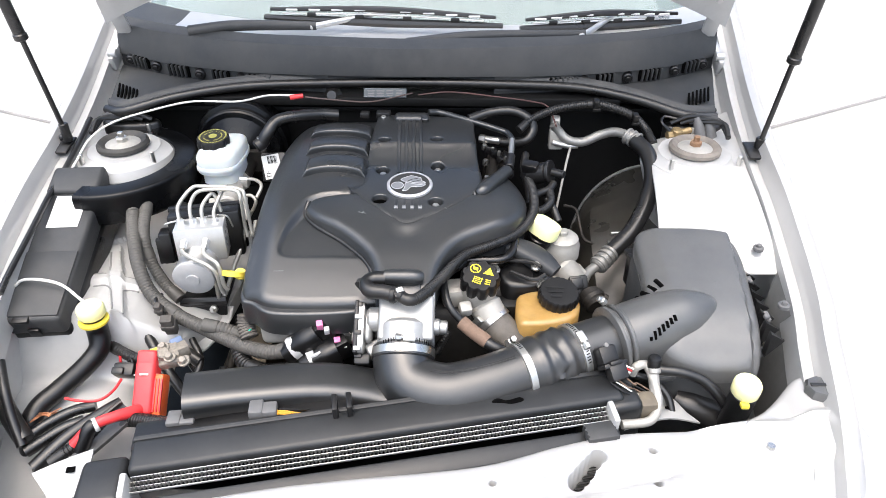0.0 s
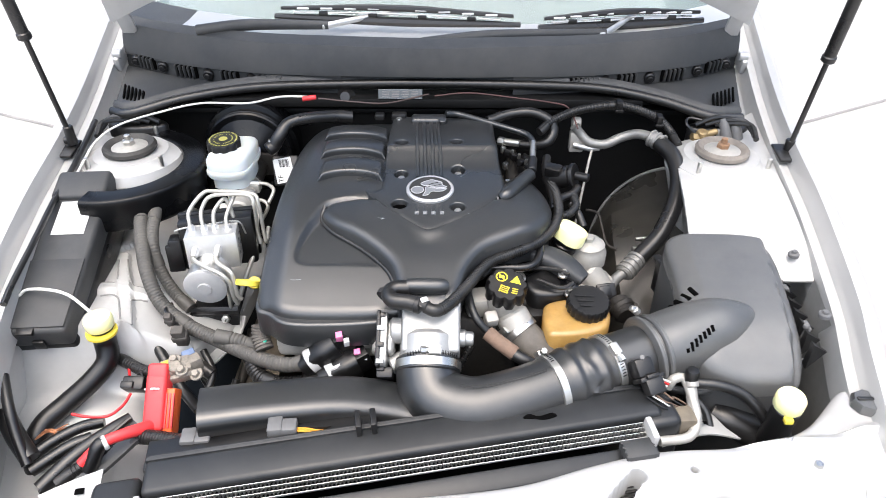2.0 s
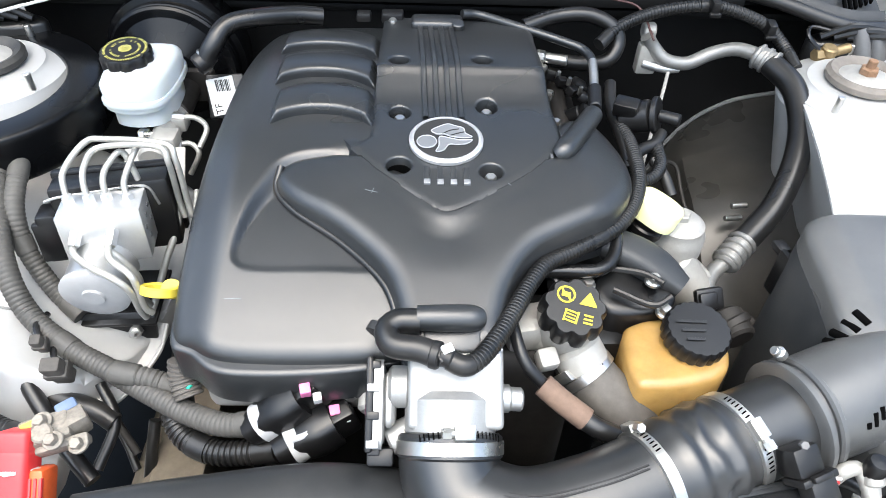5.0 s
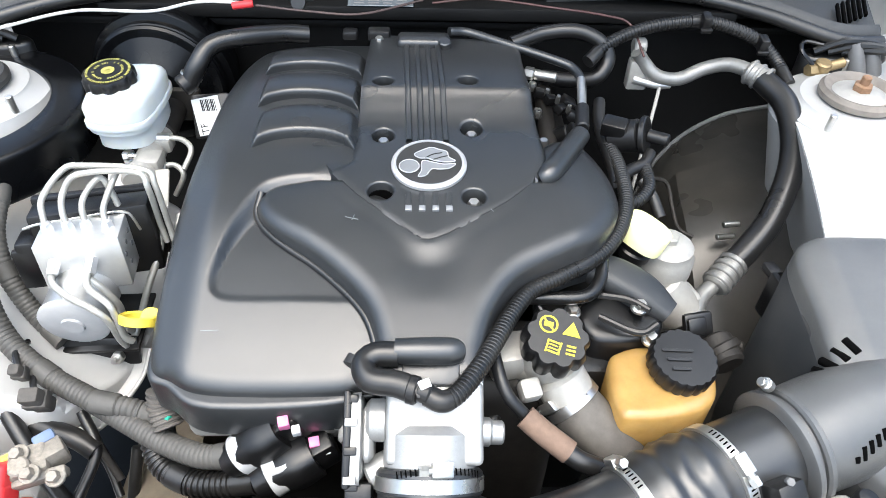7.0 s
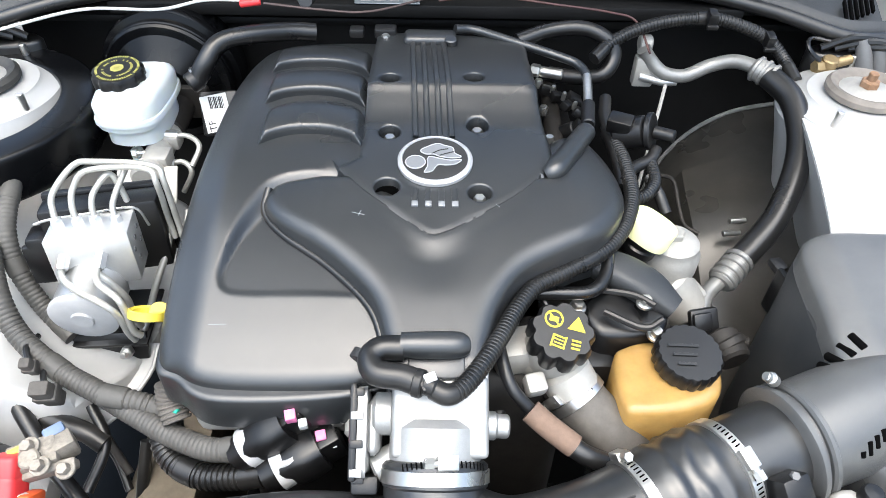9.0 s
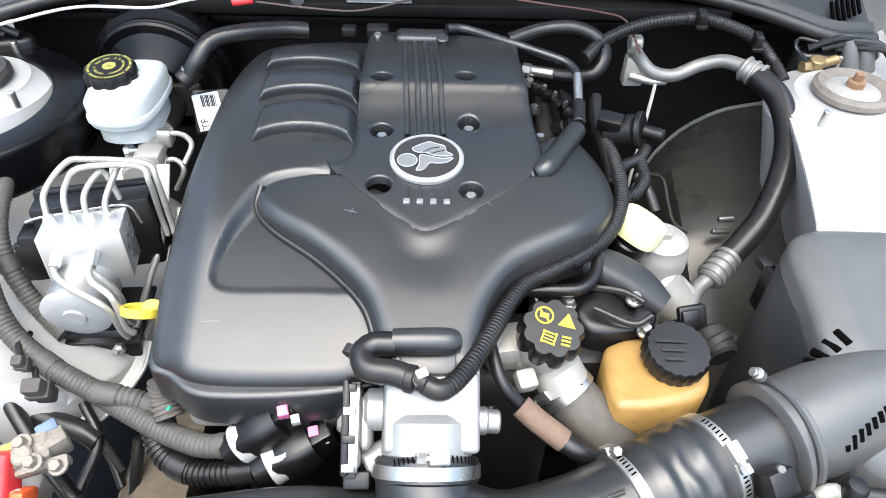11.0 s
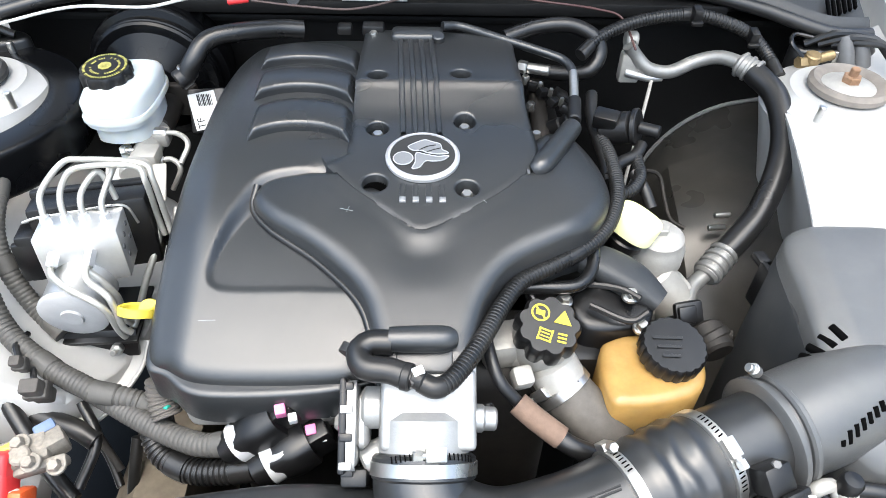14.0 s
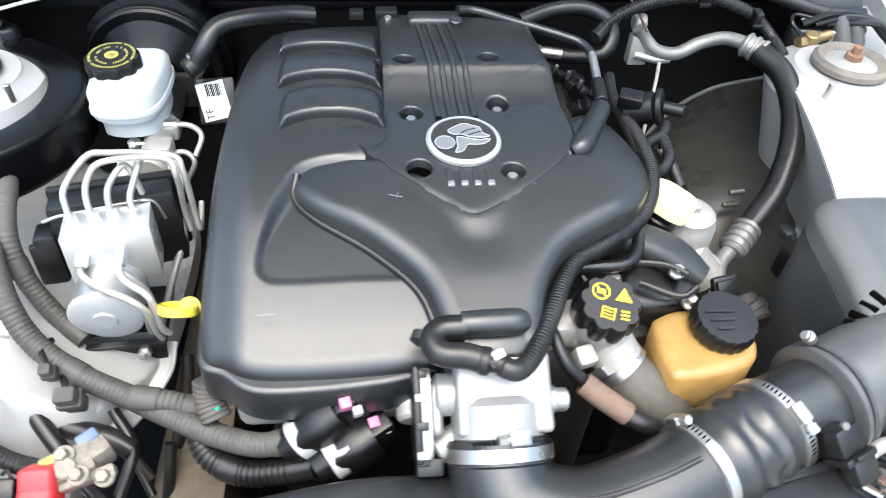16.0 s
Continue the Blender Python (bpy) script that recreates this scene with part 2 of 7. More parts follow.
def rod(a, b, r, seg=16, r2=None):
    h = (Vector(b) - Vector(a)).length
    r2 = r if r2 is None else r2
    e = min(r, r2, h) * 0.18
    return lathe([(r - e, 0), (r, e), (r2, h - e), (r2 - e, h)], along(a, b), seg)


def hexnut(a, b, r):
    h = (Vector(b) - Vector(a)).length
    return lathe([(r, 0), (r, h * 0.85), (r * 0.85, h)], along(a, b), 6)


def dist_to(poly, x, y):
    """Signed distance (inside positive) and nearest point on a closed outline, for arrays of points."""
    p = np.stack([x, y], -1)[:, None, :]
    a = np.asarray(poly)[None]
    b = np.roll(np.asarray(poly), -1, 0)[None]
    ab = b - a
    t = np.clip(((p - a) * ab).sum(-1) / np.maximum((ab * ab).sum(-1), 1e-12), 0, 1)
    q = a + t[..., None] * ab
    d = np.linalg.norm(p - q, axis=-1)
    i = d.argmin(1)
    k = np.arange(len(i))
    ax_, ay_ = a[0, :, 0], a[0, :, 1]
    bx_, by_ = b[0, :, 0], b[0, :, 1]
    px_, py_ = x[:, None], y[:, None]
    cross = ((ay_ > py_) != (by_ > py_)) & (px_ < (bx_ - ax_) * (py_ - ay_) / np.where(by_ == ay_, 1e-12, by_ - ay_) + ax_)
    inside = cross.sum(1) % 2 == 1
    return np.where(inside, 1, -1) * d[k, i], q[k, i]


def molded(outline, top, depth, r=0.008, res=0.005, smooth=True, step=0.005, floor=None, holes=(), guide=None, guide_offsets=()):
    """A moulded shell seen from above: a closed outline with a rounded rim of radius r, the height top(x, y), a skirt that
    goes down by depth or to the level floor, and round holes (x, y, radius) through it; the mesh runs in rows beside an open guide line at the given offsets."""
    poly = spline([(a, b) for a, b in outline], step, True) if smooth else np.array(outline, float)
    if (poly[:, 0] * np.roll(poly[:, 1], -1) - poly[:, 1] * np.roll(poly[:, 0], -1)).sum() < 0:
        poly = poly[::-1]
    loops = [poly] + [np.array([(hx + hr * math.cos(k * math.pi / 14), hy - hr * math.sin(k * math.pi / 14)) for k in range(28)]) for hx, hy, hr in holes]
    rims = [r] + [0.0035] * len(holes)

    def depth_in(x, y):
        d, _ = dist_to(poly, x, y)
        rr = np.full_like(d, r)
        for hx, hy, hr in holes:
            h = np.hypot(x - hx, y - hy) - hr
            rr = np.where(h < d, 0.0035, rr)
            d = np.minimum(d, h)
        return d, rr

    pts, faces_in = [], []
    for loop, rim in zip(loops, rims):
        faces_in.append(list(range(len(pts), len(pts) + len(loop))))
        pts += [tuple(p) for p in loop]
    edges_in = [(f[i], f[(i + 1) % len(f)]) for f in faces_in for i in range(len(f))]
    nb = len(pts)
    extra = []
    for loop, rim in zip(loops, rims):
        t = np.roll(loop, -1, 0) - np.roll(loop, 1, 0)
        t /= np.maximum(np.linalg.norm(t, axis=1)[:, None], 1e-9)
        nrm = np.stack([-t[:, 1], t[:, 0]], 1)
        for k in (0.18, 0.42, 0.7, 1.0):
            q = loop + nrm * rim * k
            d, _ = depth_in(q[:, 0], q[:, 1])
            extra.append(q[d > rim * k * 0.92])
    lo, hi = poly.min(0), poly.max(0)
    gx, gy = np.meshgrid(np.arange(lo[0], hi[0], res), np.arange(lo[1], hi[1], res), indexing="ij")
    g = np.stack([gx.ravel(), gy.ravel()], 1)
    d, rr = depth_in(g[:, 0], g[:, 1])
    inner = d > rr + res * 0.35
    if guide is not None:
        line = spline(guide, res, False)
        t = np.gradient(line, axis=0)
        t /= np.linalg.norm(t, axis=1)[:, None]
        nrm = np.stack([-t[:, 1], t[:, 0]], 1)
        far = np.min(np.linalg.norm(g[:, None, :] - line[None, ::2, :], axis=2), axis=1) > max(abs(o) for o in guide_offsets) + res * 0.6
        inner &= far
        for o in guide_offsets:
            q = line + nrm * o
            dq, rq = depth_in(q[:, 0], q[:, 1])
            away = np.min(np.linalg.norm(q[:, None, :] - line[None], axis=2), axis=1) > abs(o) * 0.93 - 1e-6
            extra.append(q[(dq > rq + res * 0.35) & away])
    extra.append(g[inner])
    pts += [tuple(p) for p in np.vstack(extra)]
    vs, _, fs, _, _, _ = delaunay_2d_cdt([Vector(p) for p in pts], edges_in, [], 0, 1e-7)
    xy = np.array([(p.x, p.y) for p in vs])
    cen = np.array([xy[list(f)].mean(0) for f in fs])
    dc, _ = depth_in(cen[:, 0], cen[:, 1])
    faces = [tuple(f) for f, k in zip(fs, dc) if k > 1e-7]
    d, rr = depth_in(xy[:, 0], xy[:, 1])
    e = np.clip(rr - d, 0, rr)
    z = top(xy[:, 0], xy[:, 1]) - 0.75 * rr * (1 - np.sqrt(np.clip(1 - (e / rr * 0.97) ** 2, 0, 1)))
    v = [(p[0], p[1], h) for p, h in zip(xy, z)]
    edges = {}
    for fc in faces:
        for a, b in zip(fc, fc[1:] + fc[:1]):
            edges[(a, b)] = 1
    low = {}
    for a, b in [k for k in edges if (k[1], k[0]) not in edges]:
        for w in (a, b):
            if w not in low:
                low[w] = len(v)
                v.append((v[w][0], v[w][1], floor if floor is not None else v[w][2] - depth))
        faces.append((b, a, low[a], low[b]))
    return v, faces


def level(z):
    return lambda x, y: np.full_like(x, z)


def curve(ys, zs):
    """A smooth height profile through a few (y, z) pairs."""
    t = spline(list(zip(ys, zs)), 0.004)
    return lambda y: np.interp(y, t[:, 0], t[:, 1])


def zigzag(n, length, amp, height, m):
    """A folded fin strip of n pleats."""
    v = [tuple(m @ Vector(((k / n - 0.5) * length, amp * (1 if k % 2 else -1), h))) for k in range(n + 1) for h in (0, height)]
    return v, [(2 * k, 2 * k + 2, 2 * k + 3, 2 * k + 1) for k in range(n)]


def plane(z0, x0, y0, kx=0.0, ky=0.0):
    return lambda x, y: z0 + kx * (x - x0) + ky * (y - y0)


def smooth01(t):
    t = np.clip(t, 0, 1)
    return t * t * (3 - 2 * t)


def sheet(rows, thick=0.0):
    """A skin through rows of points, each row of the same length, thickened downwards."""
    r, c = len(rows), len(rows[0])
    v = [tuple(p) for row in rows for p in row]
    f = [(i * c + j, i * c + j + 1, (i + 1) * c + j + 1, (i + 1) * c + j) for i in range(r - 1) for j in range(c - 1)]
    if thick:
        k = len(v)
        v += [(p[0], p[1], p[2] - thick) for p in v]
        f += [tuple(q + k for q in face[::-1]) for face in f[:(r - 1) * (c - 1)]]
        rim = [j for j in range(c)] + [i * c + c - 1 for i in range(1, r)] + [(r - 1) * c + j for j in range(c - 2, -1, -1)] + [i * c for i in range(r - 2, 0, -1)]
        f += [(a, b, b + k, a + k) for a, b in zip(rim, rim[1:] + rim[:1])]
    return v, f


def lines3(*rows, step=0.012):
    """Several 3D guide lines resampled to the same number of points, as rows for sheet()."""
    n = 2 + int(max(sum(math.dist(a, b) for a, b in zip(r, r[1:])) for r in rows) / step)
    out = []
    for r in rows:
        s = spline(r, step / 3) if len(r) > 2 else np.linspace(r[0], r[1], 50)
        d = np.concatenate([[0], np.cumsum(np.linalg.norm(np.diff(s, axis=0), axis=1))])
        u = np.linspace(0, d[-1], n)
        out.append(np.stack([np.interp(u, d, s[:, k]) for k in range(3)], 1))
    return out


def clamp_band(c, axis, r, width, parent, screw_dir=None):
    """A worm-drive hose clamp: slotted band, screw housing and screw."""
    a, d = Vector(c), Vector(axis).normalized()
    m = along(a - d * width / 2, a + d * width / 2)
    part("band", lathe([(r, 0), (r + 0.0012, 0.0004), (r + 0.0012, width - 0.0004), (r, width)], m, 36), STEEL, parent)
    s = Vector(screw_dir or (0, 0, 1)).normalized()
    t = d.cross(s).normalized()
    h = a + s * (r + 0.004)
    hm = Matrix((t, d, s)).transposed().to_4x4()
    hm.translation = h
    part("screw_housing", rbox(0.018, width * 1.05, 0.007, hm, 0.001), STEEL, parent)
    for k in range(-9, 10):
        if abs(k) > 2:
            ang = k * 0.0042 / r
            o = (s * math.cos(ang) + t * math.sin(ang)).normalized()
            sm_ = Matrix((d.cross(o), d, o)).transposed().to_4x4()
            sm_.translation = a + o * (r + 0.0013)
            part("band_slot", rbox(0.0014, width * 0.5, 0.0006, sm_ @ Matrix.Rotation(0.15, 4, "Z"), 0.0002, 1), HOLE, parent)
    part("screw", merge(rod(h - t * 0.006, h + t * 0.018, 0.0035, 10), hexnut(h + t * 0.012, h + t * 0.02, 0.005)), STEEL, parent)


# ---- ground ----
gv = [(-60, -60, 0), (60, -60, 0), (60, 60, 0), (-60, 60, 0)]
ground = part("ground", (gv, [(0, 1, 2, 3)]), CONCRETE, None, "pale sunlit concrete driveway under the car", kind="structure")
for a, b in (((-6, 5.2), (-1.0, 3.1)), ((1.2, 3.25), (6, 5.8))):
    d = (Vector(b) - Vector(a)).normalized() * 0.012
    part("joint", ([(a[0] - d.y, a[1] + d.x, 0.004), (a[0] + d.y, a[1] - d.x, 0.004), (b[0] + d.y, b[1] - d.x, 0.004), (b[0] - d.y, b[1] + d.x, 0.004)],
                   [(0, 1, 2, 3)]), JOINT, ground, "dark joint between concrete slabs")

# plain grey for apron edge lines and for bay paint in shadow
BAYGREY = mat("flat_bay_grey", (0.20, 0.20, 0.195), 0.65, vary=0.12, scale=18, dust=0.2)
RAILPAINT = mat("dusty_rail_paint", (0.16, 0.135, 0.10), 0.7, vary=0.3, scale=22, dust=0.5, dust_color=(0.07, 0.055, 0.04))
# ---- car body: the painted shell of the engine bay ----
car = thing("car", (0, 1.2, 0), "silver car with its bonnet open and headlamp trim removed", "car")


def fender(s):
    """One front wing: inner flange, gutter, rolled edge and the outer panel down to the wheel."""
    flange = [(s * 0.52, 0.62, 0.76), (s * 0.56, 0.74, 0.785), (s * 0.59, 0.84, 0.802), (s * 0.612, 0.95, 0.826), (s * 0.632, 1.05, 0.85), (s * 0.655, 1.25, 0.892), (s * 0.668, 1.42, 0.922), (s * 0.690, 1.60, 0.955), (s * 0.722, 1.80, 0.995), (s * 0.754, 2.0, 1.035), (s * 0.794, 2.25, 1.085)]
    gut = [(x + s * 0.018, y, z - 0.004) for x, y, z in flange]
    lip = [(x + s * 0.023, y, z + 0.014) for x, y, z in flange]
    edge = [(x + s * 0.030, y, z + 0.028) for x, y, z in flange]
    crown = [(x + s * 0.043, y, z + 0.031) for x, y, z in flange]
    out1 = [(x + s * 0.056, y - 0.005, z + 0.018) for x, y, z in flange]
    out2 = [(x + s * 0.070, y - 0.01, z - 0.05) for x, y, z in flange]
    out3 = [(x + s * 0.074, y - 0.01, z - 0.16) for x, y, z in flange]
    out4 = [(x + s * 0.060, y - 0.01, 0.42) for x, y, z in flange]
    part("wing", sheet(lines3(gut, lip, edge, crown, out1, out2, out3, out4), 0.004), SILVER, car, "glossy silver front wing panel")
    drop = [(x - s * 0.004, y, z - 0.05) for x, y, z in flange]
    part("inner_flange", sheet(lines3(drop, flange, gut), 0.003), BAYPAINT, car)


for s in (-1, 1):
    fender(s)

# strut towers: domed tops with flared sides
for s in (-1, 1):
    cx, cy = s * 0.575, 1.437
    prof = [(0.03, 0.60), (0.06, 0.74), (0.088, 0.84), (0.102, 0.885), (0.094, 0.902), (0.073, 0.908), (0.070, 0.912), (0.05, 0.913)]
    part("strut_tower", lathe(prof, pose(cx, cy, 0), 64), BAYPAINT, car, "silver painted suspension tower")
    # bridge from the tower to the wing
    if s > 0:
        crest = [(0.452, 1.14, 0.82), (0.458, 1.20, 0.862), (0.470, 1.29, 0.886), (0.481, 1.38, 0.90), (0.50, 1.47, 0.895), (0.54, 1.56, 0.88)]
        part("apron_top", sheet(lines3([(0.50, 1.14, 0.70), (0.505, 1.20, 0.72), (0.515, 1.29, 0.735), (0.523, 1.38, 0.74), (0.55, 1.47, 0.75), (0.58, 1.56, 0.76)], crest,
                                       [(0.56, 1.14, 0.83), (0.565, 1.20, 0.868), (0.57, 1.29, 0.893), (0.575, 1.40, 0.903), (0.59, 1.49, 0.90), (0.61, 1.58, 0.90)],
                                       [(0.645, 1.12, 0.845), (0.648, 1.20, 0.875), (0.655, 1.29, 0.893), (0.664, 1.40, 0.908), (0.68, 1.50, 0.92), (0.69, 1.60, 0.93)]), 0.003), BAYPAINT, car, "silver tower flank beside the wing")
    else:
        part("apron_top", sheet(lines3([(-0.56, 1.36, 0.86), (-0.575, 1.437, 0.895), (-0.61, 1.51, 0.895)], [(-0.655, 1.36, 0.88), (-0.664, 1.42, 0.90), (-0.675, 1.51, 0.92)]), 0.004), BAYPAINT, car)

# inner aprons
RIBS = [((-0.545, 1.247, 0.795)[:2], (-0.473, 1.072, 0.795)[:2]), ((-0.549, 1.153, 0.795)[:2], (-0.472, 1.154, 0.795)[:2]), ((-0.594, 1.275, 0.795)[:2], (-0.551, 1.285, 0.795)[:2]), ((-0.484, 1.061, 0.795)[:2], (-0.458, 1.056, 0.795)[:2])]


def apron_left(x, y):
    z = np.interp(x, [-0.66, -0.60, -0.52, -0.46, -0.41, -0.33], [0.775, 0.785, 0.792, 0.775, 0.745, 0.72])
    z = z - 0.10 * smooth01((1.068 - y + 0.1 * (x + 0.5)) / 0.06) - 0.08 * smooth01((0.98 - y) / 0.2)
    for (ax_, ay_), (bx_, by_) in RIBS:
        t = np.clip(((x - ax_) * (bx_ - ax_) + (y - ay_) * (by_ - ay_)) / ((bx_ - ax_) ** 2 + (by_ - ay_) ** 2), 0, 1)
        z = z + 0.008 * smooth01((0.0125 - np.hypot(x - ax_ - t * (bx_ - ax_), y - ay_ - t * (by_ - ay_))) / 0.0035)
    return z


part("apron", molded([(-0.66, 0.78), (-0.662, 1.1), (-0.66, 1.44), (-0.45, 1.44), (-0.33, 1.40), (-0.325, 1.16), (-0.365, 1.085), (-0.41, 1.03), (-0.42, 0.9), (-0.43, 0.78)], apron_left, 0.03, 0.006, 0.0045, step=0.02), BAYPAINT, car,
     "silver sheet-metal inner apron with pressed ribs")
part("inner_wing_wall", sheet(lines3([(-0.60, 0.70, 0.74), (-0.628, 0.95, 0.80), (-0.64, 1.25, 0.86), (-0.655, 1.42, 0.90)], [(-0.60, 0.70, 0.50), (-0.635, 0.95, 0.58), (-0.65, 1.25, 0.72), (-0.66, 1.42, 0.74)]), 0.003), BAYPAINT, car)
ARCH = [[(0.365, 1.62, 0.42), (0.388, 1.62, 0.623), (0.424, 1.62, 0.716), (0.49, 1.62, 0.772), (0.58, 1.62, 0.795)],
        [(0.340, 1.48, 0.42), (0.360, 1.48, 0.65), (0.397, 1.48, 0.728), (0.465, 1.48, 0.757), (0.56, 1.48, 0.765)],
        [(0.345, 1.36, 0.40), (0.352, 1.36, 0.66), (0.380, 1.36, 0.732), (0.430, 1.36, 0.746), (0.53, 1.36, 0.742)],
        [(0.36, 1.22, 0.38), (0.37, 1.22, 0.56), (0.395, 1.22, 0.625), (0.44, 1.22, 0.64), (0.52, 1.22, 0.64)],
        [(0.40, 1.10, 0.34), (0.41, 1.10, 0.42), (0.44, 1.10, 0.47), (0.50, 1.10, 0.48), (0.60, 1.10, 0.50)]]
part("apron_flange", tube([(x, y - 0.004, z + 0.001) for x, y, z in ARCH[0]], 0.0035, 8), BAYGREY, car, "grey welded edge of the apron")
part("apron", sheet(lines3(*[[row[k] for row in ARCH] for k in range(5)]), 0.004), ARCHPAINT, car, "dark brown-grey wheel-arch apron")
# the right wall's shadow is put into its grey; the left keeps BAYPAINT
part("inner_wing_wall", sheet(lines3([(0.60, 0.84, 0.795), (0.618, 0.95, 0.82), (0.638, 1.12, 0.85)], [(0.595, 0.84, 0.60), (0.61, 0.95, 0.62), (0.625, 1.12, 0.66)]), 0.003), BAYGREY, car)

# firewall, bay floor and closing panels; near-black puts the bay's deep shade into colour
part("firewall", sheet([[(x, 1.635 - 0.02 * math.cos(x * 3), z) for x in np.linspace(-0.62, 0.62, 24)] for z in (0.25, 0.6, 0.9, 0.938)], 0), DARKBAY, car, "near-black firewall")
part("firewall_ledge", rbox(0.90, 0.05, 0.02, pose(0, 1.605, 0.953), 0.004), DARKBAY, car)
part("cowl_floor", rbox(1.34, 0.30, 0.012, pose(0, 1.755, 0.925), 0.004), DARKBAY, car)
part("bay_floor", rbox(1.3, 1.0, 0.02, pose(0, 1.15, 0.26), 0.004), DARKBAY, car)
part("front_closing_panel", rbox(1.1, 0.02, 0.5, pose(0, 0.72, 0.45), 0.004), DARKBAY, car)

part("chassis_rail", sheet(lines3([(-0.36, 0.80, 0.56), (-0.345, 1.10, 0.60), (-0.335, 1.55, 0.62)], [(-0.33, 0.80, 0.585), (-0.315, 1.10, 0.625), (-0.305, 1.55, 0.64)], [(-0.27, 0.80, 0.575), (-0.262, 1.10, 0.61), (-0.26, 1.55, 0.62)], [(-0.26, 0.80, 0.40), (-0.255, 1.10, 0.42), (-0.255, 1.55, 0.42)]), 0.003), RAILPAINT, car, "dusty beige chassis rail beside the engine")
# slam panel at the nose
slam = [(-0.50, 0.70), (-0.36, 0.705), (-0.20, 0.72), (-0.04, 0.742), (0.13, 0.765), (0.24, 0.80), (0.33, 0.822), (0.45, 0.832), (0.53, 0.86), (0.60, 0.915), (0.64, 0.90),
        (0.655, 0.80), (0.64, 0.70), (0.50, 0.60), (0.20, 0.55), (-0.15, 0.55), (-0.45, 0.60), (-0.60, 0.70), (-0.60, 0.80)]
HOLES = [(0.364, 0.792, 0.0050), (0.362, 0.747, 0.0062), (0.147, 0.737, 0.0045)]


def slam_top(x, y):
    z = 0.792 - 0.02 * smooth01((0.70 - y) / 0.1) - 0.03 * smooth01((-0.1 - x) / 0.3)
    z += 0.018 * smooth01((x - 0.56) / 0.04)
    z -= 0.007 * smooth01((0.775 - y + 0.05 * (x - 0.3)) / 0.02) * smooth01((x - 0.2) / 0.03)
    z -= 0.010 * smooth01((0.02 - np.abs(y - 0.70 - 0.25 * (x - 0.1))) / 0.012) * smooth01((x - 0.05) / 0.04) * smooth01((0.42 - x) / 0.05)
    z += 0.008 * smooth01((0.008 - np.abs(y - 0.835 - 0.4 * (x - 0.45) ** 2)) / 0.006)
    return z


SLOT = [(0.2575 + 0.0081 * k, 0.7495 + 0.0081 * k, 0.0108) for k in range(5)]
part("slam_panel", molded(slam, slam_top, 0.12, 0.01, 0.006, step=0.012, holes=HOLES + SLOT), SILVER, car, "bright silver front slam panel with holes and slots")
part("slam_inner", rbox(0.9, 0.12, 0.006, pose(0.1, 0.70, 0.735), 0.002), CONNGREY, car, "dusty panel below the slam panel holes")
part("nose_panel", sheet(lines3([(-0.64, 0.72, 0.74), (-0.3, 0.57, 0.72), (0, 0.55, 0.72), (0.3, 0.57, 0.72), (0.66, 0.72, 0.74)],
                                [(-0.8, 0.60, 0.45), (-0.3, 0.45, 0.45), (0, 0.43, 0.45), (0.3, 0.45, 0.45), (0.8, 0.60, 0.45)]), 0.004), SILVER, car)
part("slam_bolt", merge(rod((0.523, 0.799, 0.785), (0.523, 0.799, 0.79), 0.011, 20), hexnut((0.523, 0.799, 0.789), (0.523, 0.799, 0.797), 0.006)), STEEL, car)

# bonnet, hinged at the back and held up
# body silver darkened to offset strong ground bounce on the underside
INNERPAINT = mat("darkened_inner_bonnet_paint", (0.40, 0.40, 0.395), 0.5, metal=0.2, vary=0.08, scale=10)
bonnet = thing("bonnet", (0, 1.74, 1.10), "raised silver bonnet with a pressed inner frame", "bonnet")


def bonnet_at(u, w, off=0.0):
    """u along the width -1..1, w from the hinge 0..1 to the front edge."""
    half = 0.715 - 0.06 * w - 0.05 * w * w
    a = radians(66)
    w = w + (1 - w) * 0.13 * (1 - abs(u) ** 2.2)
    y = 1.74 - math.cos(a) * 1.15 * w - off * math.sin(a)
    z = 1.10 + math.sin(a) * 1.15 * w + 0.03 * math.sin(math.pi * w) - off * math.cos(a)
    return (u * half, y + 0.05 * u * u * (1 - w), z - 0.03 * u * u)


part("outer_skin", sheet([[bonnet_at(u, w) for u in np.linspace(-1, 1, 21)] for w in np.linspace(0, 1, 14)], 0.0), SILVER, bonnet)
part("inner_frame", sheet([[bonnet_at(u * 0.985, w, 0.03 - 0.02 * (abs(u) < 0.7 and 0.15 < w < 0.85)) for u in np.linspace(-1, 1, 41)] for w in np.linspace(0.0, 0.99, 28)], 0.0), INNERPAINT, bonnet, "pressed silver inner frame of the bonnet")
for s in (-1, 1):
    part("hinge", merge(rbox(0.014, 0.14, 0.035, pose(s * 0.705, 1.80, 1.00, 20, 0, 0), 0.005), rod((s * 0.712, 1.745, 1.0), (s * 0.692, 1.745, 1.0), 0.010)), SILVER, bonnet, "silver painted bonnet hinge")

for s in (-1, 1):
    for u, w in ((0.93, 0.05), (0.90, 0.11), (0.80, 0.10), (0.86, 0.17)):
        p = Vector(bonnet_at(s * u, w, 0.034))
        part("frame_bolt", merge(rod(p, p + Vector((0, -0.004, -0.002)), 0.011, 18), hexnut(p, p + Vector((0, -0.010, -0.005)), 0.007)), SILVER, bonnet, "painted hinge bolt")
    part("hinge_strap", rbox(0.035, 0.10, 0.006, pose(s * 0.672, 1.752, 1.085, -66), 0.002), INNERPAINT, bonnet)

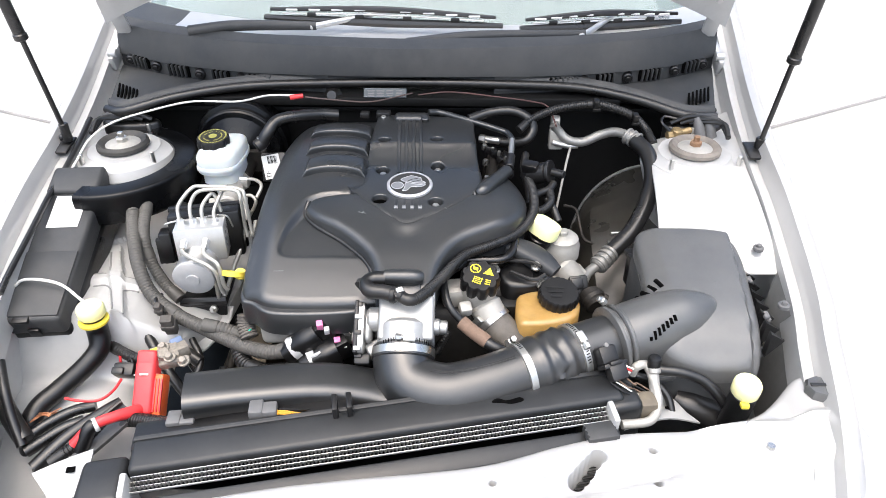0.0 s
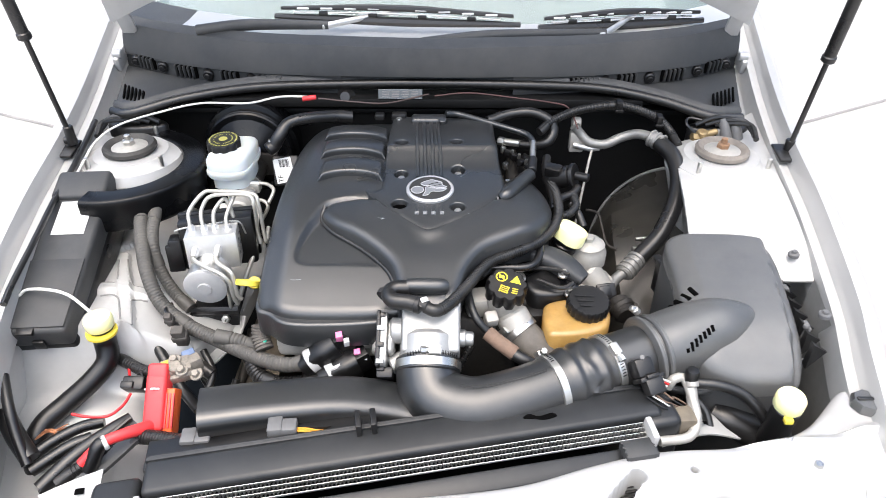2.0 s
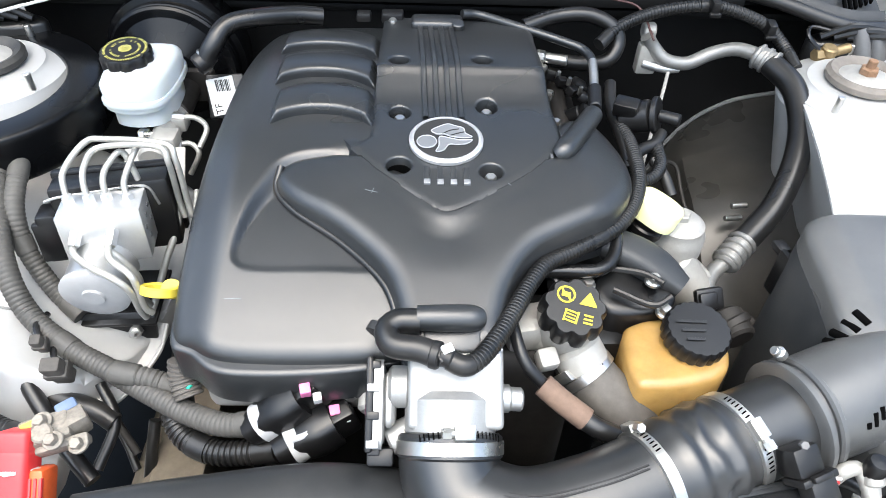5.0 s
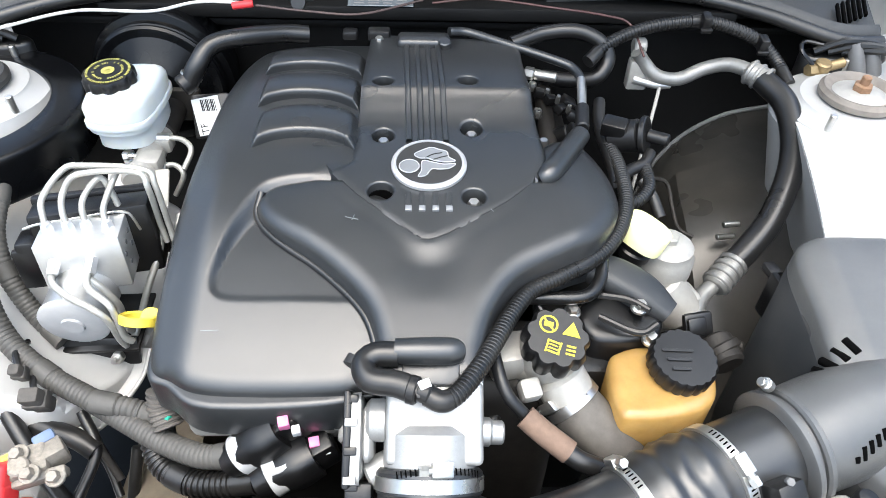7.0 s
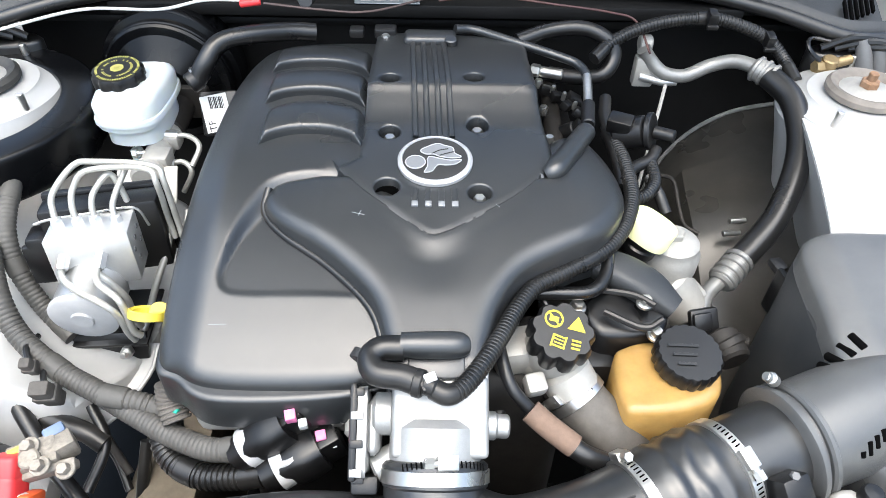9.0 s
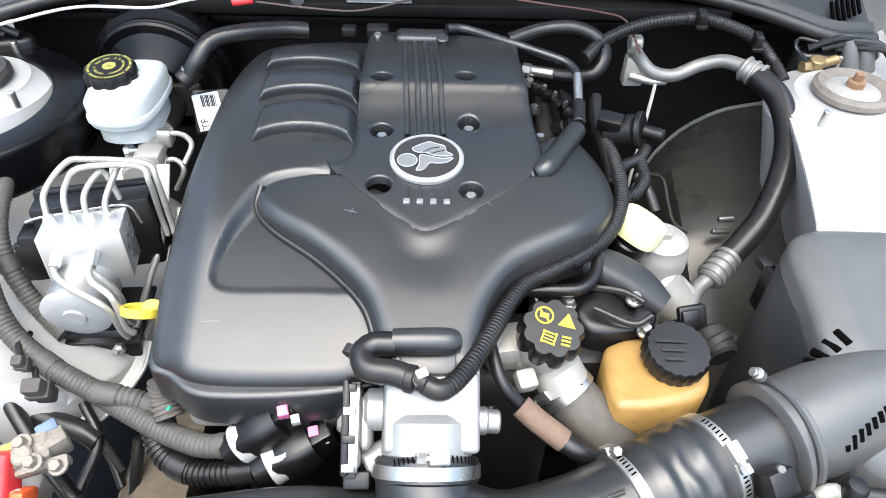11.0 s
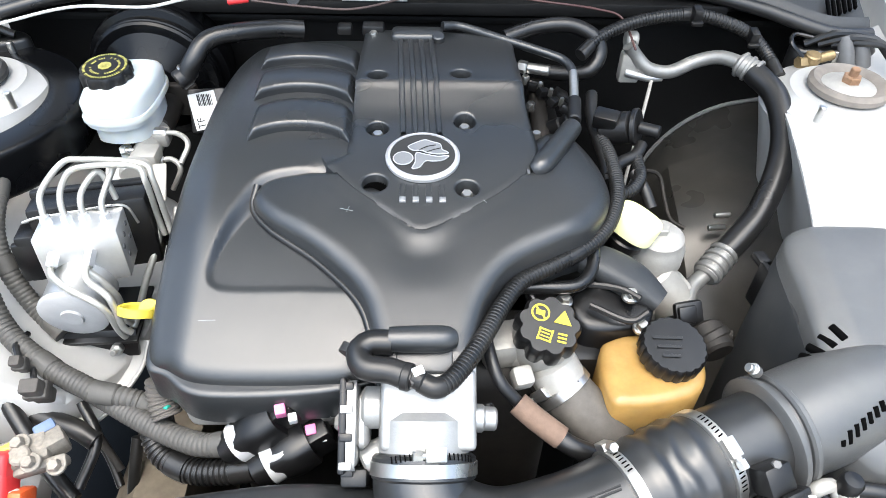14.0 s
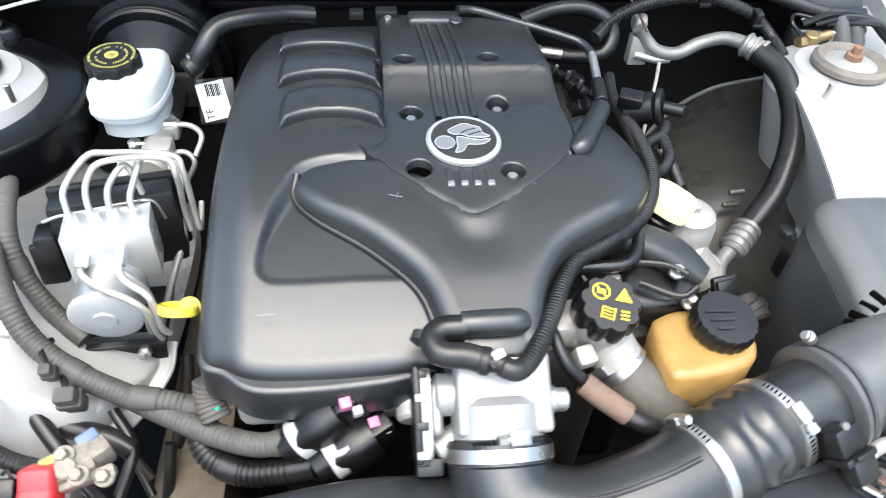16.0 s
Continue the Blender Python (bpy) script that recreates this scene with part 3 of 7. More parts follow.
# gas struts
for s in (-1, 1):
    st = thing("gas_strut", (s * 0.672, 1.42, 0.93), "slim black gas strut holding the bonnet up", "gas strut", "bonnet gas struts")
    a, mid = (Vector((-0.674, 1.42, 0.95)), Vector((-0.686, 1.403, 1.145))) if s < 0 else (Vector((0.692, 1.42, 0.93)), Vector((0.694, 1.386, 1.117)))
    b = a + (mid - a) * 2.4
    part("piston_rod", rod(a, mid, 0.005), RUBBER, st)
    part("cylinder", rod(mid, b, 0.0105), RUBBER, st)
    part("collar", rod(mid - (b - a) * 0.008, mid + (b - a) * 0.02, 0.0125), RUBBER, st)
    part("socket", merge(rod(a - Vector((0, 0, 0.016)), a + Vector((0, 0, 0.022)), 0.009), rod(a + Vector((-0.008 * s, 0, -0.008)), a + Vector((0.014 * s, 0, -0.008)), 0.007)), PLASTIC, st)
    part("bracket", rbox(0.032, 0.055, 0.006, pose(s * 0.682, 1.412, 0.928, 9, 0, 0), 0.002), PLASTIC, st)

# cowl: seal, side panels, raised bar
seal = thing("bonnet_seal", (0, 1.6, 0.98), "black rubber bonnet seal along the firewall", "rubber seal")
SEAL = [(-0.645, 1.545, 0.948), (-0.60, 1.525, 0.952), (-0.50, 1.565, 0.968), (-0.36, 1.597, 0.98), (-0.18, 1.605, 0.985), (0.0, 1.607, 0.987), (0.2, 1.605, 0.985), (0.36, 1.60, 0.98), (0.48, 1.575, 0.965), (0.58, 1.54, 0.945), (0.645, 1.545, 0.94)]
part("seal_bulb", tube(SEAL, 0.0095, 14, 0.01), RUBBER, seal)
part("seal_lip", sheet(lines3([(x, y + 0.006, z + 0.006) for x, y, z in SEAL], [(x, y + 0.012, z + 0.014) for x, y, z in SEAL], [(x, y + 0.020, z + 0.017) for x, y, z in SEAL]), 0.003), COWLPLASTIC, seal)

cowl = thing("cowl_panel", (0, 1.66, 0.98), "weathered dark grey plastic cowl panel with vents", "cowl panel")
BAR0 = [(-0.70, 1.775, 0.995), (-0.55, 1.69, 1.0), (-0.36, 1.628, 1.004), (-0.18, 1.604, 1.007), (0.0, 1.596, 1.008), (0.18, 1.602, 1.007), (0.36, 1.624, 1.004), (0.55, 1.682, 1.0), (0.70, 1.77, 0.997)]
BAR1 = [(x, y + 0.012 + 0.02 * abs(x), z + 0.052 + 0.012 * abs(x)) for x, y, z in BAR0]
BAR2 = [(x, y + 0.05, z + 0.062 + 0.012 * abs(x)) for x, y, z in BAR0]
part("cowl_bar", sheet(lines3([(x, y + 0.035, z - 0.006) for x, y, z in BAR0], BAR0, [(x, (y * 0.5 + v * 0.5) - 0.004, (z + w) / 2) for (x, y, z), (_, v, w) in zip(BAR0, BAR1)], BAR1, [(x, y + 0.015, z + 0.005) for x, y, z in BAR1], BAR2), 0.004), COWLPLASTIC, cowl, "dark grey raised cowl bar")
for s in (-1, 1):
    part("vent_wall", sheet(lines3([(x, y + 0.006, z + 0.004) for x, y, z in BAR0 if s * x > 0.15], [(x, y + 0.004, z - 0.045) for x, y, z in BAR0 if s * x > 0.15]), 0.003), COWLPLASTIC, cowl)
    front = [p for p in SEAL if s * p[0] > 0.17]
    back = [(x, y, z - 0.032) for x, y, z in BAR0 if s * x > 0.17]
    part("side_panel", sheet(lines3(front, back), 0.004), COWLPLASTIC, cowl)
    bx, by = [abs(p[0]) for p in BAR0 if s * p[0] >= 0], [p[1] for p in BAR0 if s * p[0] >= 0]
    order = np.argsort(bx)
    bx, by = np.array(bx)[order], np.array(by)[order]

    def wall_y(x):
        return float(np.interp(abs(x), bx, by))

    for k in range(6):
        part("vent_slat", rbox(0.0040, 0.050, 0.006, pose(s * (0.598 + 0.010 * k), 1.592 + 0.006 * k, 0.9575 + 0.0005 * k, 12, 0, -s * 14), 0.001), HOLE, cowl)
    for x0, n in ((0.30, 6), (0.405, 4), (0.505, 5), (0.615, 4)):
        for k in range(n):
            x = s * (x0 + 0.0105 * k)
            part("vent_slot", rbox(0.0052, 0.006, 0.026, pose(x, wall_y(x) - 0.0015, 0.984, 6, 0, s * 18), 0.001), HOLE, cowl)
            part("vent_rib", rbox(0.0030, 0.010, 0.028, pose(x + s * 0.0052, wall_y(x) - 0.004, 0.984, 6, 0, s * 18), 0.001), COWLPLASTIC, cowl)
    for x in (0.375, 0.475, 0.59, 0.665):
        y = wall_y(x)
        part("fixing", merge(rod((s * x, y - 0.010, 0.982), (s * x, y + 0.01, 0.986), 0.012), rod((s * x, y - 0.015, 0.982), (s * x, y - 0.008, 0.983), 0.006)), PLASTIC, cowl)

# the left end is an added dark strip in place of the shaded glass
for keep, paint, note in ((lambda x: x > -0.6, SILVER, "silver scuttle panel below the windscreen"), (lambda x: x < -0.5, COWLPLASTIC, "dark strip standing in for shaded glass left of the scuttle")):
    rear = [p for p in BAR2 if keep(p[0])]
    part("scuttle", sheet(lines3(*[[(x, y + d, h + 0.012 * abs(x)) for x, y, z in rear] for d, h in ((0.0, 1.054), (0.07, 1.050), (0.14, 1.052))]), 0.003), paint, car, note)
# windscreen, dashboard and wipers
screen_ = part("windscreen", sheet([[(x, 1.775 + 0.17 * (x / 0.7) ** 2 + 0.85 * w, 1.048 + 0.47 * w) for x in np.linspace(-0.72, 0.72, 25)] for w in np.linspace(0, 1, 8)], 0.005), GLASS, None,
               "greenish windscreen glass behind the cowl", kind="structure")
screen_.visible_shadow = False
part("dashboard", sheet([[(x, y, z) for x in np.linspace(-0.68, 0.68, 9)] for y, z in ((1.80, 1.02), (2.0, 1.06), (2.3, 1.08), (2.35, 0.9))], 0.01), DASH, car, "dashboard top behind the glass, lightened for the sky's reflection")
part("cabin_shell", sheet([[(x, y, z) for x in (-0.75, -0.7, 0, 0.7, 0.75)] for y, z in ((2.6, 1.53), (3.6, 1.5), (3.7, 0.9), (3.7, 0.5))], 0.02), DASH, car)
for pivot, bend, tip, b0, b1 in (((-0.494, 1.700, 1.066), (-0.214, 1.715, 1.075), (-0.043, 1.790, 1.091), (-0.336, 1.750, 1.084), (0.201, 1.745, 1.068)), ((-0.011, 1.665, 1.052), (0.379, 1.700, 1.065), (0.461, 1.790, 1.082), (0.239, 1.735, 1.066), (0.612, 1.790, 1.067))):
    w = thing("wiper", pivot, "black windscreen wiper resting on the glass", "wiper", "windscreen wipers")
    p, q, r_, e, f_ = (Vector(k) for k in (pivot, bend, tip, b0, b1))
    part("arm", tube([p, p.lerp(q, 0.4) + Vector((0, 0, 0.008)), q], [0.013, 0.012, 0.009], 14), COWLPLASTIC, w)
    # outer half made pale for the reflection on the arm
    part("arm_rod", tube([q.lerp(p, 0.05), q, q.lerp(r_, 0.6), r_], [0.0075, 0.007, 0.006, 0.005], 12), CAST, w, "arm end in light metal to show its bright reflection")
    part("blade", tube([e, e.lerp(f_, 0.5) + Vector((0, 0, -0.003)), f_], [0.006, 0.0105, 0.006], 8), RUBBER, w)
    part("blade_frame", tube([e.lerp(f_, 0.03) + Vector((0, 0, 0.018)), e.lerp(f_, 0.5) + Vector((0, 0, 0.026)), f_.lerp(e, 0.03) + Vector((0, 0, 0.018))], [0.004, 0.0075, 0.004], 8), PLASTIC, w)
    part("spine", tube([e.lerp(f_, 0.08) + Vector((0, 0, 0.010)), e.lerp(f_, 0.5) + Vector((0, 0, 0.014)), f_.lerp(e, 0.08) + Vector((0, 0, 0.010))], 0.0025, 8), STEEL, w)
    # white bars paint the brightness seen through the frame's openings
    for k in range(9):
        if k != 4:
            part("frame_slot", rbox(0.026, 0.006, 0.004, Matrix.Translation(e.lerp(f_, 0.12 + 0.095 * k) + Vector((0, -0.004, 0.026 - 0.0016 * abs(k - 4)))), 0.0015), CLIPWHITE, w, "white bar painted as light through the blade frame")
    for k in (0.2, 0.4, 0.6, 0.8):
        part("yoke", rbox(0.02, 0.008, 0.016, Matrix.Translation(e.lerp(f_, k) + Vector((0, 0, 0.006))), 0.002), RUBBER, w)

# ---- engine ----
engine = thing("engine", (0, 1.25, 0.5), "grimy engine block under its cover", "engine")
part("block", merge(rbox(0.36, 0.50, 0.40, pose(-0.02, 1.29, 0.62), 0.03, 3), rbox(0.46, 0.40, 0.16, pose(-0.0, 1.30, 0.74), 0.03, 3)), ENGINE, engine)

part("intake_manifold", merge(rbox(0.20, 0.05, 0.05, pose(-0.12, 1.045, 0.785), 0.012, 3), rod((-0.05, 1.03, 0.80), (-0.05, 1.0, 0.79), 0.018)), DULLCAST, engine, "dull cast manifold edge under the cover")
for x in (-0.075, -0.04):
    part("manifold_bolt", hexnut((x, 1.018, 0.80), (x, 1.008, 0.80), 0.007), STEEL, engine)
for y in (1.12, 1.24, 1.36):
    part("coil_pack", rbox(0.05, 0.05, 0.05, pose(-0.215, y, 0.80, 0, -25), 0.008), PLASTIC, engine)
cover = thing("engine_cover", (0, 1.28, 0.88), "satin black plastic engine cover with raised Y-shaped plenum", "engine cover")
BASE = [(-0.222, 1.03), (-0.245, 1.05), (-0.248, 1.15), (-0.246, 1.30), (-0.238, 1.43), (-0.222, 1.49), (-0.18, 1.53), (-0.10, 1.545), (0.02, 1.54), (0.10, 1.53), (0.132, 1.515), (0.134, 1.45), (0.137, 1.36),
        (0.145, 1.25), (0.10, 1.15), (0.05, 1.06), (0.02, 1.03), (-0.06, 1.016), (-0.18, 1.015)]


DECK_PROFILE = curve([0.98, 1.025, 1.06, 1.095, 1.14, 1.18, 1.24, 1.30, 1.40, 1.50, 1.60], [0.842, 0.860, 0.8740, 0.887, 0.903, 0.9150, 0.927, 0.933, 0.938, 0.930, 0.918])
MID_PROFILE = curve([1.10, 1.16, 1.20, 1.26, 1.30, 1.320, 1.336, 1.350, 1.362, 1.3705, 1.374, 1.378, 1.44, 1.52, 1.60], [0.920, 0.9275, 0.9315, 0.9345, 0.9360, 0.9376, 0.9424, 0.9485, 0.9541, 0.9590, 0.9600, 0.9598, 0.9545, 0.9450, 0.9350])
# the middle panel ends forward in a V between the arms of the plenum
VLINE = [(-0.089, 1.240), (-0.058, 1.202), (-0.021, 1.169), (0.000, 1.150), (0.016, 1.142), (0.036, 1.150), (0.057, 1.165), (0.098, 1.195), (0.127, 1.226), (0.148, 1.258)]
MIDPANEL = [tuple(p) for p in spline(VLINE, 0.003)] + [(0.150, 1.60), (-0.066, 1.60), (-0.066, 1.262)]
# the lowered field to the front left, walled by a curved shoulder
FIELD = spline([(-0.086, 1.243), (-0.130, 1.241), (-0.162, 1.226), (-0.181, 1.190), (-0.191, 1.150), (-0.196, 1.116), (-0.188, 1.099), (-0.165, 1.094), (-0.10, 1.095), (0.0, 1.093), (0.05, 1.10), (0.05, 1.20), (0.0, 1.235), (-0.05, 1.243)], 0.004, True)


def base_top(x, y):
    deck, mid = DECK_PROFILE(y), MID_PROFILE(y)
    dm, _ = dist_to(MIDPANEL, x, y)
    # deck at the left, falling away to a rounded flank
    z = deck - 0.016 * smooth01((-0.200 - x) / 0.05)
    # lowered field: flatter than the deck, with a steep shoulder behind and at the left
    df, _ = dist_to(FIELD, x, y)
    field = 0.8855 + 0.19 * (y - 1.095)
    width = 0.009 + 0.013 * smooth01((y - 1.14) / 0.07)
    z = np.where(y > 1.088, z + (np.minimum(field, z) - z) * smooth01((df + 0.002) / width), z)
    # middle panel over it all, its edge rolled down
    edge = np.clip(0.010 - dm, 0, 0.034)
    panel = mid - 25.0 * edge * edge
    z = np.where(dm > 0, panel, np.where((dm > -0.03) & (y < np.where(x > 0.05, 1.30, 1.224)), np.minimum(z, np.maximum(0.895, panel)), z))
    return z


WELLS = [(-0.0365, 1.304, 0.0125), (0.0640, 1.318, 0.0125), (-0.040, 1.386, 0.0120), (0.061, 1.391, 0.0120), (-0.0340, 1.209, 0.0135), (0.0630, 1.2015, 0.0125)]
part("cover_panel", molded(BASE, base_top, 0.05, 0.012, 0.0024, holes=WELLS, guide=VLINE, guide_offsets=(-0.018, -0.015, -0.012, -0.009, -0.006, -0.003, 0.0, 0.0025, 0.005, 0.0075, 0.010)), SATIN, cover)
for hx, hy, hr in WELLS:
    part("bolt_well", lathe([(hr + 0.001, 0.024), (hr - 0.0015, 0.004), (0.001, 0.004)], pose(hx, hy, float(base_top(np.array([hx]), np.array([hy]))[0]) - 0.026), 24, caps=False), HOLE if hx < -0.03 and hy < 1.25 else SATIN, cover)
BASELOW = [(x * 1.012, 1.28 + (y - 1.28) * 1.02) for x, y in BASE[:11]] + [(0.12, 1.36), (0.08, 1.2), (0.0, 1.05), (-0.05, 1.012), (-0.18, 1.003)]
part("lower_skirt", molded(BASELOW, lambda x, y: np.interp(y, [1.0, 1.1, 1.3, 1.6], [0.844, 0.85, 0.885, 0.90]), 0.040, 0.006, 0.008), SATIN, cover)
PLENUM_PROFILE = curve([0.97, 1.03, 1.10, 1.17, 1.25, 1.36], [0.880, 0.898, 0.916, 0.927, 0.928, 0.916])
PLENUM = [(-0.162, 1.195), (-0.160, 1.218), (-0.146, 1.232), (-0.118, 1.238), (-0.086, 1.240), (-0.060, 1.240), (-0.020, 1.215), (0.019, 1.195), (0.060, 1.215), (0.110, 1.245), (0.125, 1.285),
          (0.150, 1.322), (0.19, 1.335), (0.212, 1.305), (0.224, 1.25), (0.217, 1.203), (0.189, 1.160), (0.150, 1.137), (0.105, 1.110), (0.079, 1.074), (0.067, 1.037), (0.060, 1.005),
          (0.02, 0.998), (-0.020, 1.003), (-0.028, 1.04), (-0.044, 1.082), (-0.088, 1.128), (-0.140, 1.167)]


def plenum_top(x, y):
    """A long crowned saddle: valley down the middle, arms that swell and roll off at their ends."""
    z = PLENUM_PROFILE(y) - 0.9 * np.clip(x - 0.16, 0, 1) ** 1.4 - 0.10 * np.clip(-0.10 - x, 0, 1) - 0.020 * smooth01((y - 1.235) / 0.05) * smooth01((0.11 - x) / 0.03)
    dm, _ = dist_to(MIDPANEL, x, y)
    z = z - 0.005 * smooth01((dm + 0.022) / 0.030) - 0.009 * np.exp(-((x - 0.018) / 0.030) ** 2) * smooth01((y - 1.07) / 0.08)
    # it rises softly to meet the middle panel and dives under it
    near = smooth01((dm + 0.030) / 0.030) * (1 - smooth01((y - 1.222) / 0.02))
    return z + (MID_PROFILE(y) - 0.0022 - 60.0 * np.clip(dm - 0.002, 0, 0.014) ** 2 - z) * near


part("plenum_cover", molded(PLENUM, plenum_top, 0.055, 0.017, 0.003, guide=VLINE, guide_offsets=(-0.016, -0.012, -0.008, -0.004, -0.002, 0.0, 0.002, 0.004, 0.008)), SATIN, cover, "raised satin black Y-shaped plenum cover")


def runner_lip(x, yc, x0):
    """The bowed front edge of a louvre."""
    u = np.clip((x - (x0 + 0.055)) / 0.057, -1.15, 1.15)
    return yc + 0.021 * (1 - np.abs(u) ** 2.4)


for yc, x0 in ((1.281, -0.180), (1.357, -0.186), (1.433, -0.191)):
    xs = np.linspace(x0 - 0.008, -0.060, 46)
    rows = []
    for dy, dz in ((-0.0012, -0.006), (-0.0004, 0.0), (0.0, 0.0045), (0.0006, 0.0085), (0.0020, 0.0108), (0.0045, 0.0120), (0.010, 0.0128), (0.022, 0.0132), (0.036, 0.0128), (0.046, 0.0112), (0.053, 0.0075), (0.058, 0.0020), (0.062, -0.005)):
        fall = smooth01((xs - x0 + 0.008) / 0.014) * smooth01((-0.060 - xs) / 0.016)
        ys = runner_lip(xs, yc, x0) + dy
        zb = DECK_PROFILE(ys) - 0.016 * smooth01((-0.200 - xs) / 0.05)
        rows.append([(a, b, c + (dz + 0.006) * f - 0.006) for a, b, c, f in zip(xs, ys, zb, fall)])
    part("runner", sheet(rows), SATIN, cover, "raised runner louvre with a sharp front lip")
# a thin black tube draws the shadow gap along the plenum's lower-left edge
seam = PLENUM[22:] + PLENUM[:2]
part("plenum_shadow_gap", tube([(x, y, float(base_top(np.array([x]), np.array([y]))[0]) + 0.0015) for x, y in seam[1:]], 0.0042, 10), RUBBER, cover, "black tube drawn as the shadow gap under the plenum edge")
def rib_strip(x, y0, y1, w, h, slant=0.0):
    """A raised rib that follows the middle panel."""
    rows = [[(x + slant * (y - y0) + u * w, y, float(MID_PROFILE(y)) + v * h) for u, v in ((-0.5, -0.2), (-0.46, 0.75), (-0.3, 1.0), (0.3, 1.0), (0.46, 0.75), (0.5, -0.2))] for y in np.linspace(y0, y1, 22)]
    return sheet(rows)


for k in range(4):
    x = -0.0065 + 0.0137 * k
    part("strip", rib_strip(x, 1.2915, 1.497, 0.0072, 0.0042, -0.05), SATIN, cover)
    part("strip", rib_strip(x + 0.002, 1.186, 1.205, 0.0064, 0.0022), SATIN, cover)
    part("strip_end", rbox(0.0068, 0.007, 0.003, pose(x + 0.0025, 1.182, float(MID_PROFILE(1.182)) + 0.0012, 8), 0.0006), EMBLEM, cover)
part("top_boss", merge(rbox(0.070, 0.030, 0.018, pose(0.006, 1.506, 0.949), 0.007, 3), rod((0.034, 1.494, 0.944), (0.034, 1.492, 0.958), 0.0085, 20)), SATIN, cover)
badge = part("badge", lathe([(0.0405, 0), (0.0405, 0.004), (0.038, 0.006), (0.0355, 0.006), (0.035, 0.004), (0.034, 0.004)], pose(0.016, 1.248, 0.9352, 3.6), 48), CHROME, cover, "round chrome badge with a black field and silver emblem")
for hx, hy in ((-0.0365, 1.304), (0.0640, 1.318), (0.0630, 1.2015)):
    hz = float(base_top(np.array([hx]), np.array([hy]))[0]) - 0.022
    part("bolt", merge(rod((hx, hy, hz), (hx, hy, hz + 0.007), 0.0085, 18), hexnut((hx, hy, hz + 0.005), (hx, hy, hz + 0.016), 0.0065)), STEEL, cover)

# ---- throttle body and intake hose ----
tb = thing("throttle_body", (0.02, 0.98, 0.83), "cast aluminium throttle body with side motor housing", "throttle body")
ax = Vector((0, -0.83, -0.56)).normalized()
c0 = Vector((0.02, 1.005, 0.852))
part("casting", merge(rbox(0.084, 0.070, 0.066, Matrix.Translation(c0 + Vector((0.004, -0.012, -0.014))) @ pose(0, 0, 0, 34), 0.005, 3), rod(c0 + ax * 0.02, c0 + ax * 0.062, 0.041, 40)), THROTTLE, tb)
for dx in (-0.036, 0.040):
    part("casting_wall", rbox(0.010, 0.066, 0.012, Matrix.Translation(c0 + Vector((dx + 0.002, 0.004, 0.016))) @ pose(0, 0, 0, 34), 0.003), THROTTLE, tb)
MH = Matrix.Translation((-0.044, 0.982, 0.830)) @ pose(0, 0, 0, 34)
part("motor_housing", merge(rbox(0.010, 0.078, 0.056, MH @ pose(0.000, 0, 0), 0.009, 3), rbox(0.012, 0.050, 0.042, MH @ pose(0.009, 0.004, 0), 0.008, 3), rod((-0.036, 0.990, 0.846), (-0.016, 0.990, 0.846), 0.019, 28), rod((-0.036, 0.958, 0.806), (-0.012, 0.968, 0.812), 0.014, 24)), THROTTLE, tb, "cast aluminium motor and gear housing")
part("motor_rim", merge(rbox(0.007, 0.083, 0.060, MH @ pose(-0.0075, 0, 0), 0.003, 2), rbox(0.024, 0.016, 0.030, MH @ pose(0.002, -0.046, -0.004), 0.003)), PLASTIC, tb, "black plastic gear cover")
part("spigot", merge(rod((0.05, 0.985, 0.838), (0.075, 0.985, 0.836), 0.013), rod((0.072, 0.985, 0.836), (0.086, 0.985, 0.835), 0.011)), CAST, tb)

hose = thing("intake_hose", (0.1, 0.92, 0.8), "black rubber intake elbow hose with ribbed bellows", "intake hose")
c1 = c0 + ax * 0.06
IN = [tuple(c1), tuple(c1 + ax * 0.025), (0.035, 0.908, 0.790), (0.085, 0.893, 0.788), (0.145, 0.905, 0.796), (0.20, 0.925, 0.802)]
part("elbow", tube(IN, [0.044, 0.045, 0.046, 0.045, 0.043, 0.043], 28, 0.006), HOSE, hose)
part("cuff", lathe([(0.044, 0), (0.047, 0.003), (0.047, 0.02), (0.045, 0.022)], along(c1 - ax * 0.004, c1 + ax), 36), HOSE, hose)
BEL = [(0.195 + 0.0089 * k, 0.923 + 0.0038 * k, 0.802 + 0.0007 * k) for k in range(10)]
bel_v, bel_f = tube(BEL, [0.0435, 0.0445, 0.0455, 0.0480, 0.0455, 0.0480, 0.0465, 0.0490, 0.0455, 0.045], 48, 0.0018)
bel_axis = (Vector(BEL[-1]) - Vector(BEL[0])).normalized()
wrinkled = []
for p in bel_v:
    d = (Vector(p) - Vector(BEL[0]))
    s_ = d.dot(bel_axis)
    out = d - bel_axis * s_
    a_ = math.atan2(out.z, out.x)
    k_ = math.exp(-((s_ - 0.055) / 0.014) ** 2)
    out *= 1 + k_ * (0.030 * math.sin(9 * a_ + 60 * s_) + 0.02 * math.sin(17 * a_ - 190 * s_))
    wrinkled.append(tuple(Vector(BEL[0]) + bel_axis * (s_ + k_ * 0.003 * math.sin(7 * a_)) + out))
part("bellows", (wrinkled, bel_f), HOSE, hose, "creased rubber bellows")
clamp_band(c1 + ax * 0.008, ax, 0.047, 0.012, hose, (0.2, -0.3, 0.9))
clamp_band((0.198, 0.924, 0.803), (0.92, 0.4, 0.06), 0.0445, 0.011, hose, (-0.35, 0.75, 0.6))
clamp_band((0.278, 0.958, 0.809), (0.9, 0.42, 0.05), 0.0465, 0.011, hose, (0.1, -0.3, 0.95))

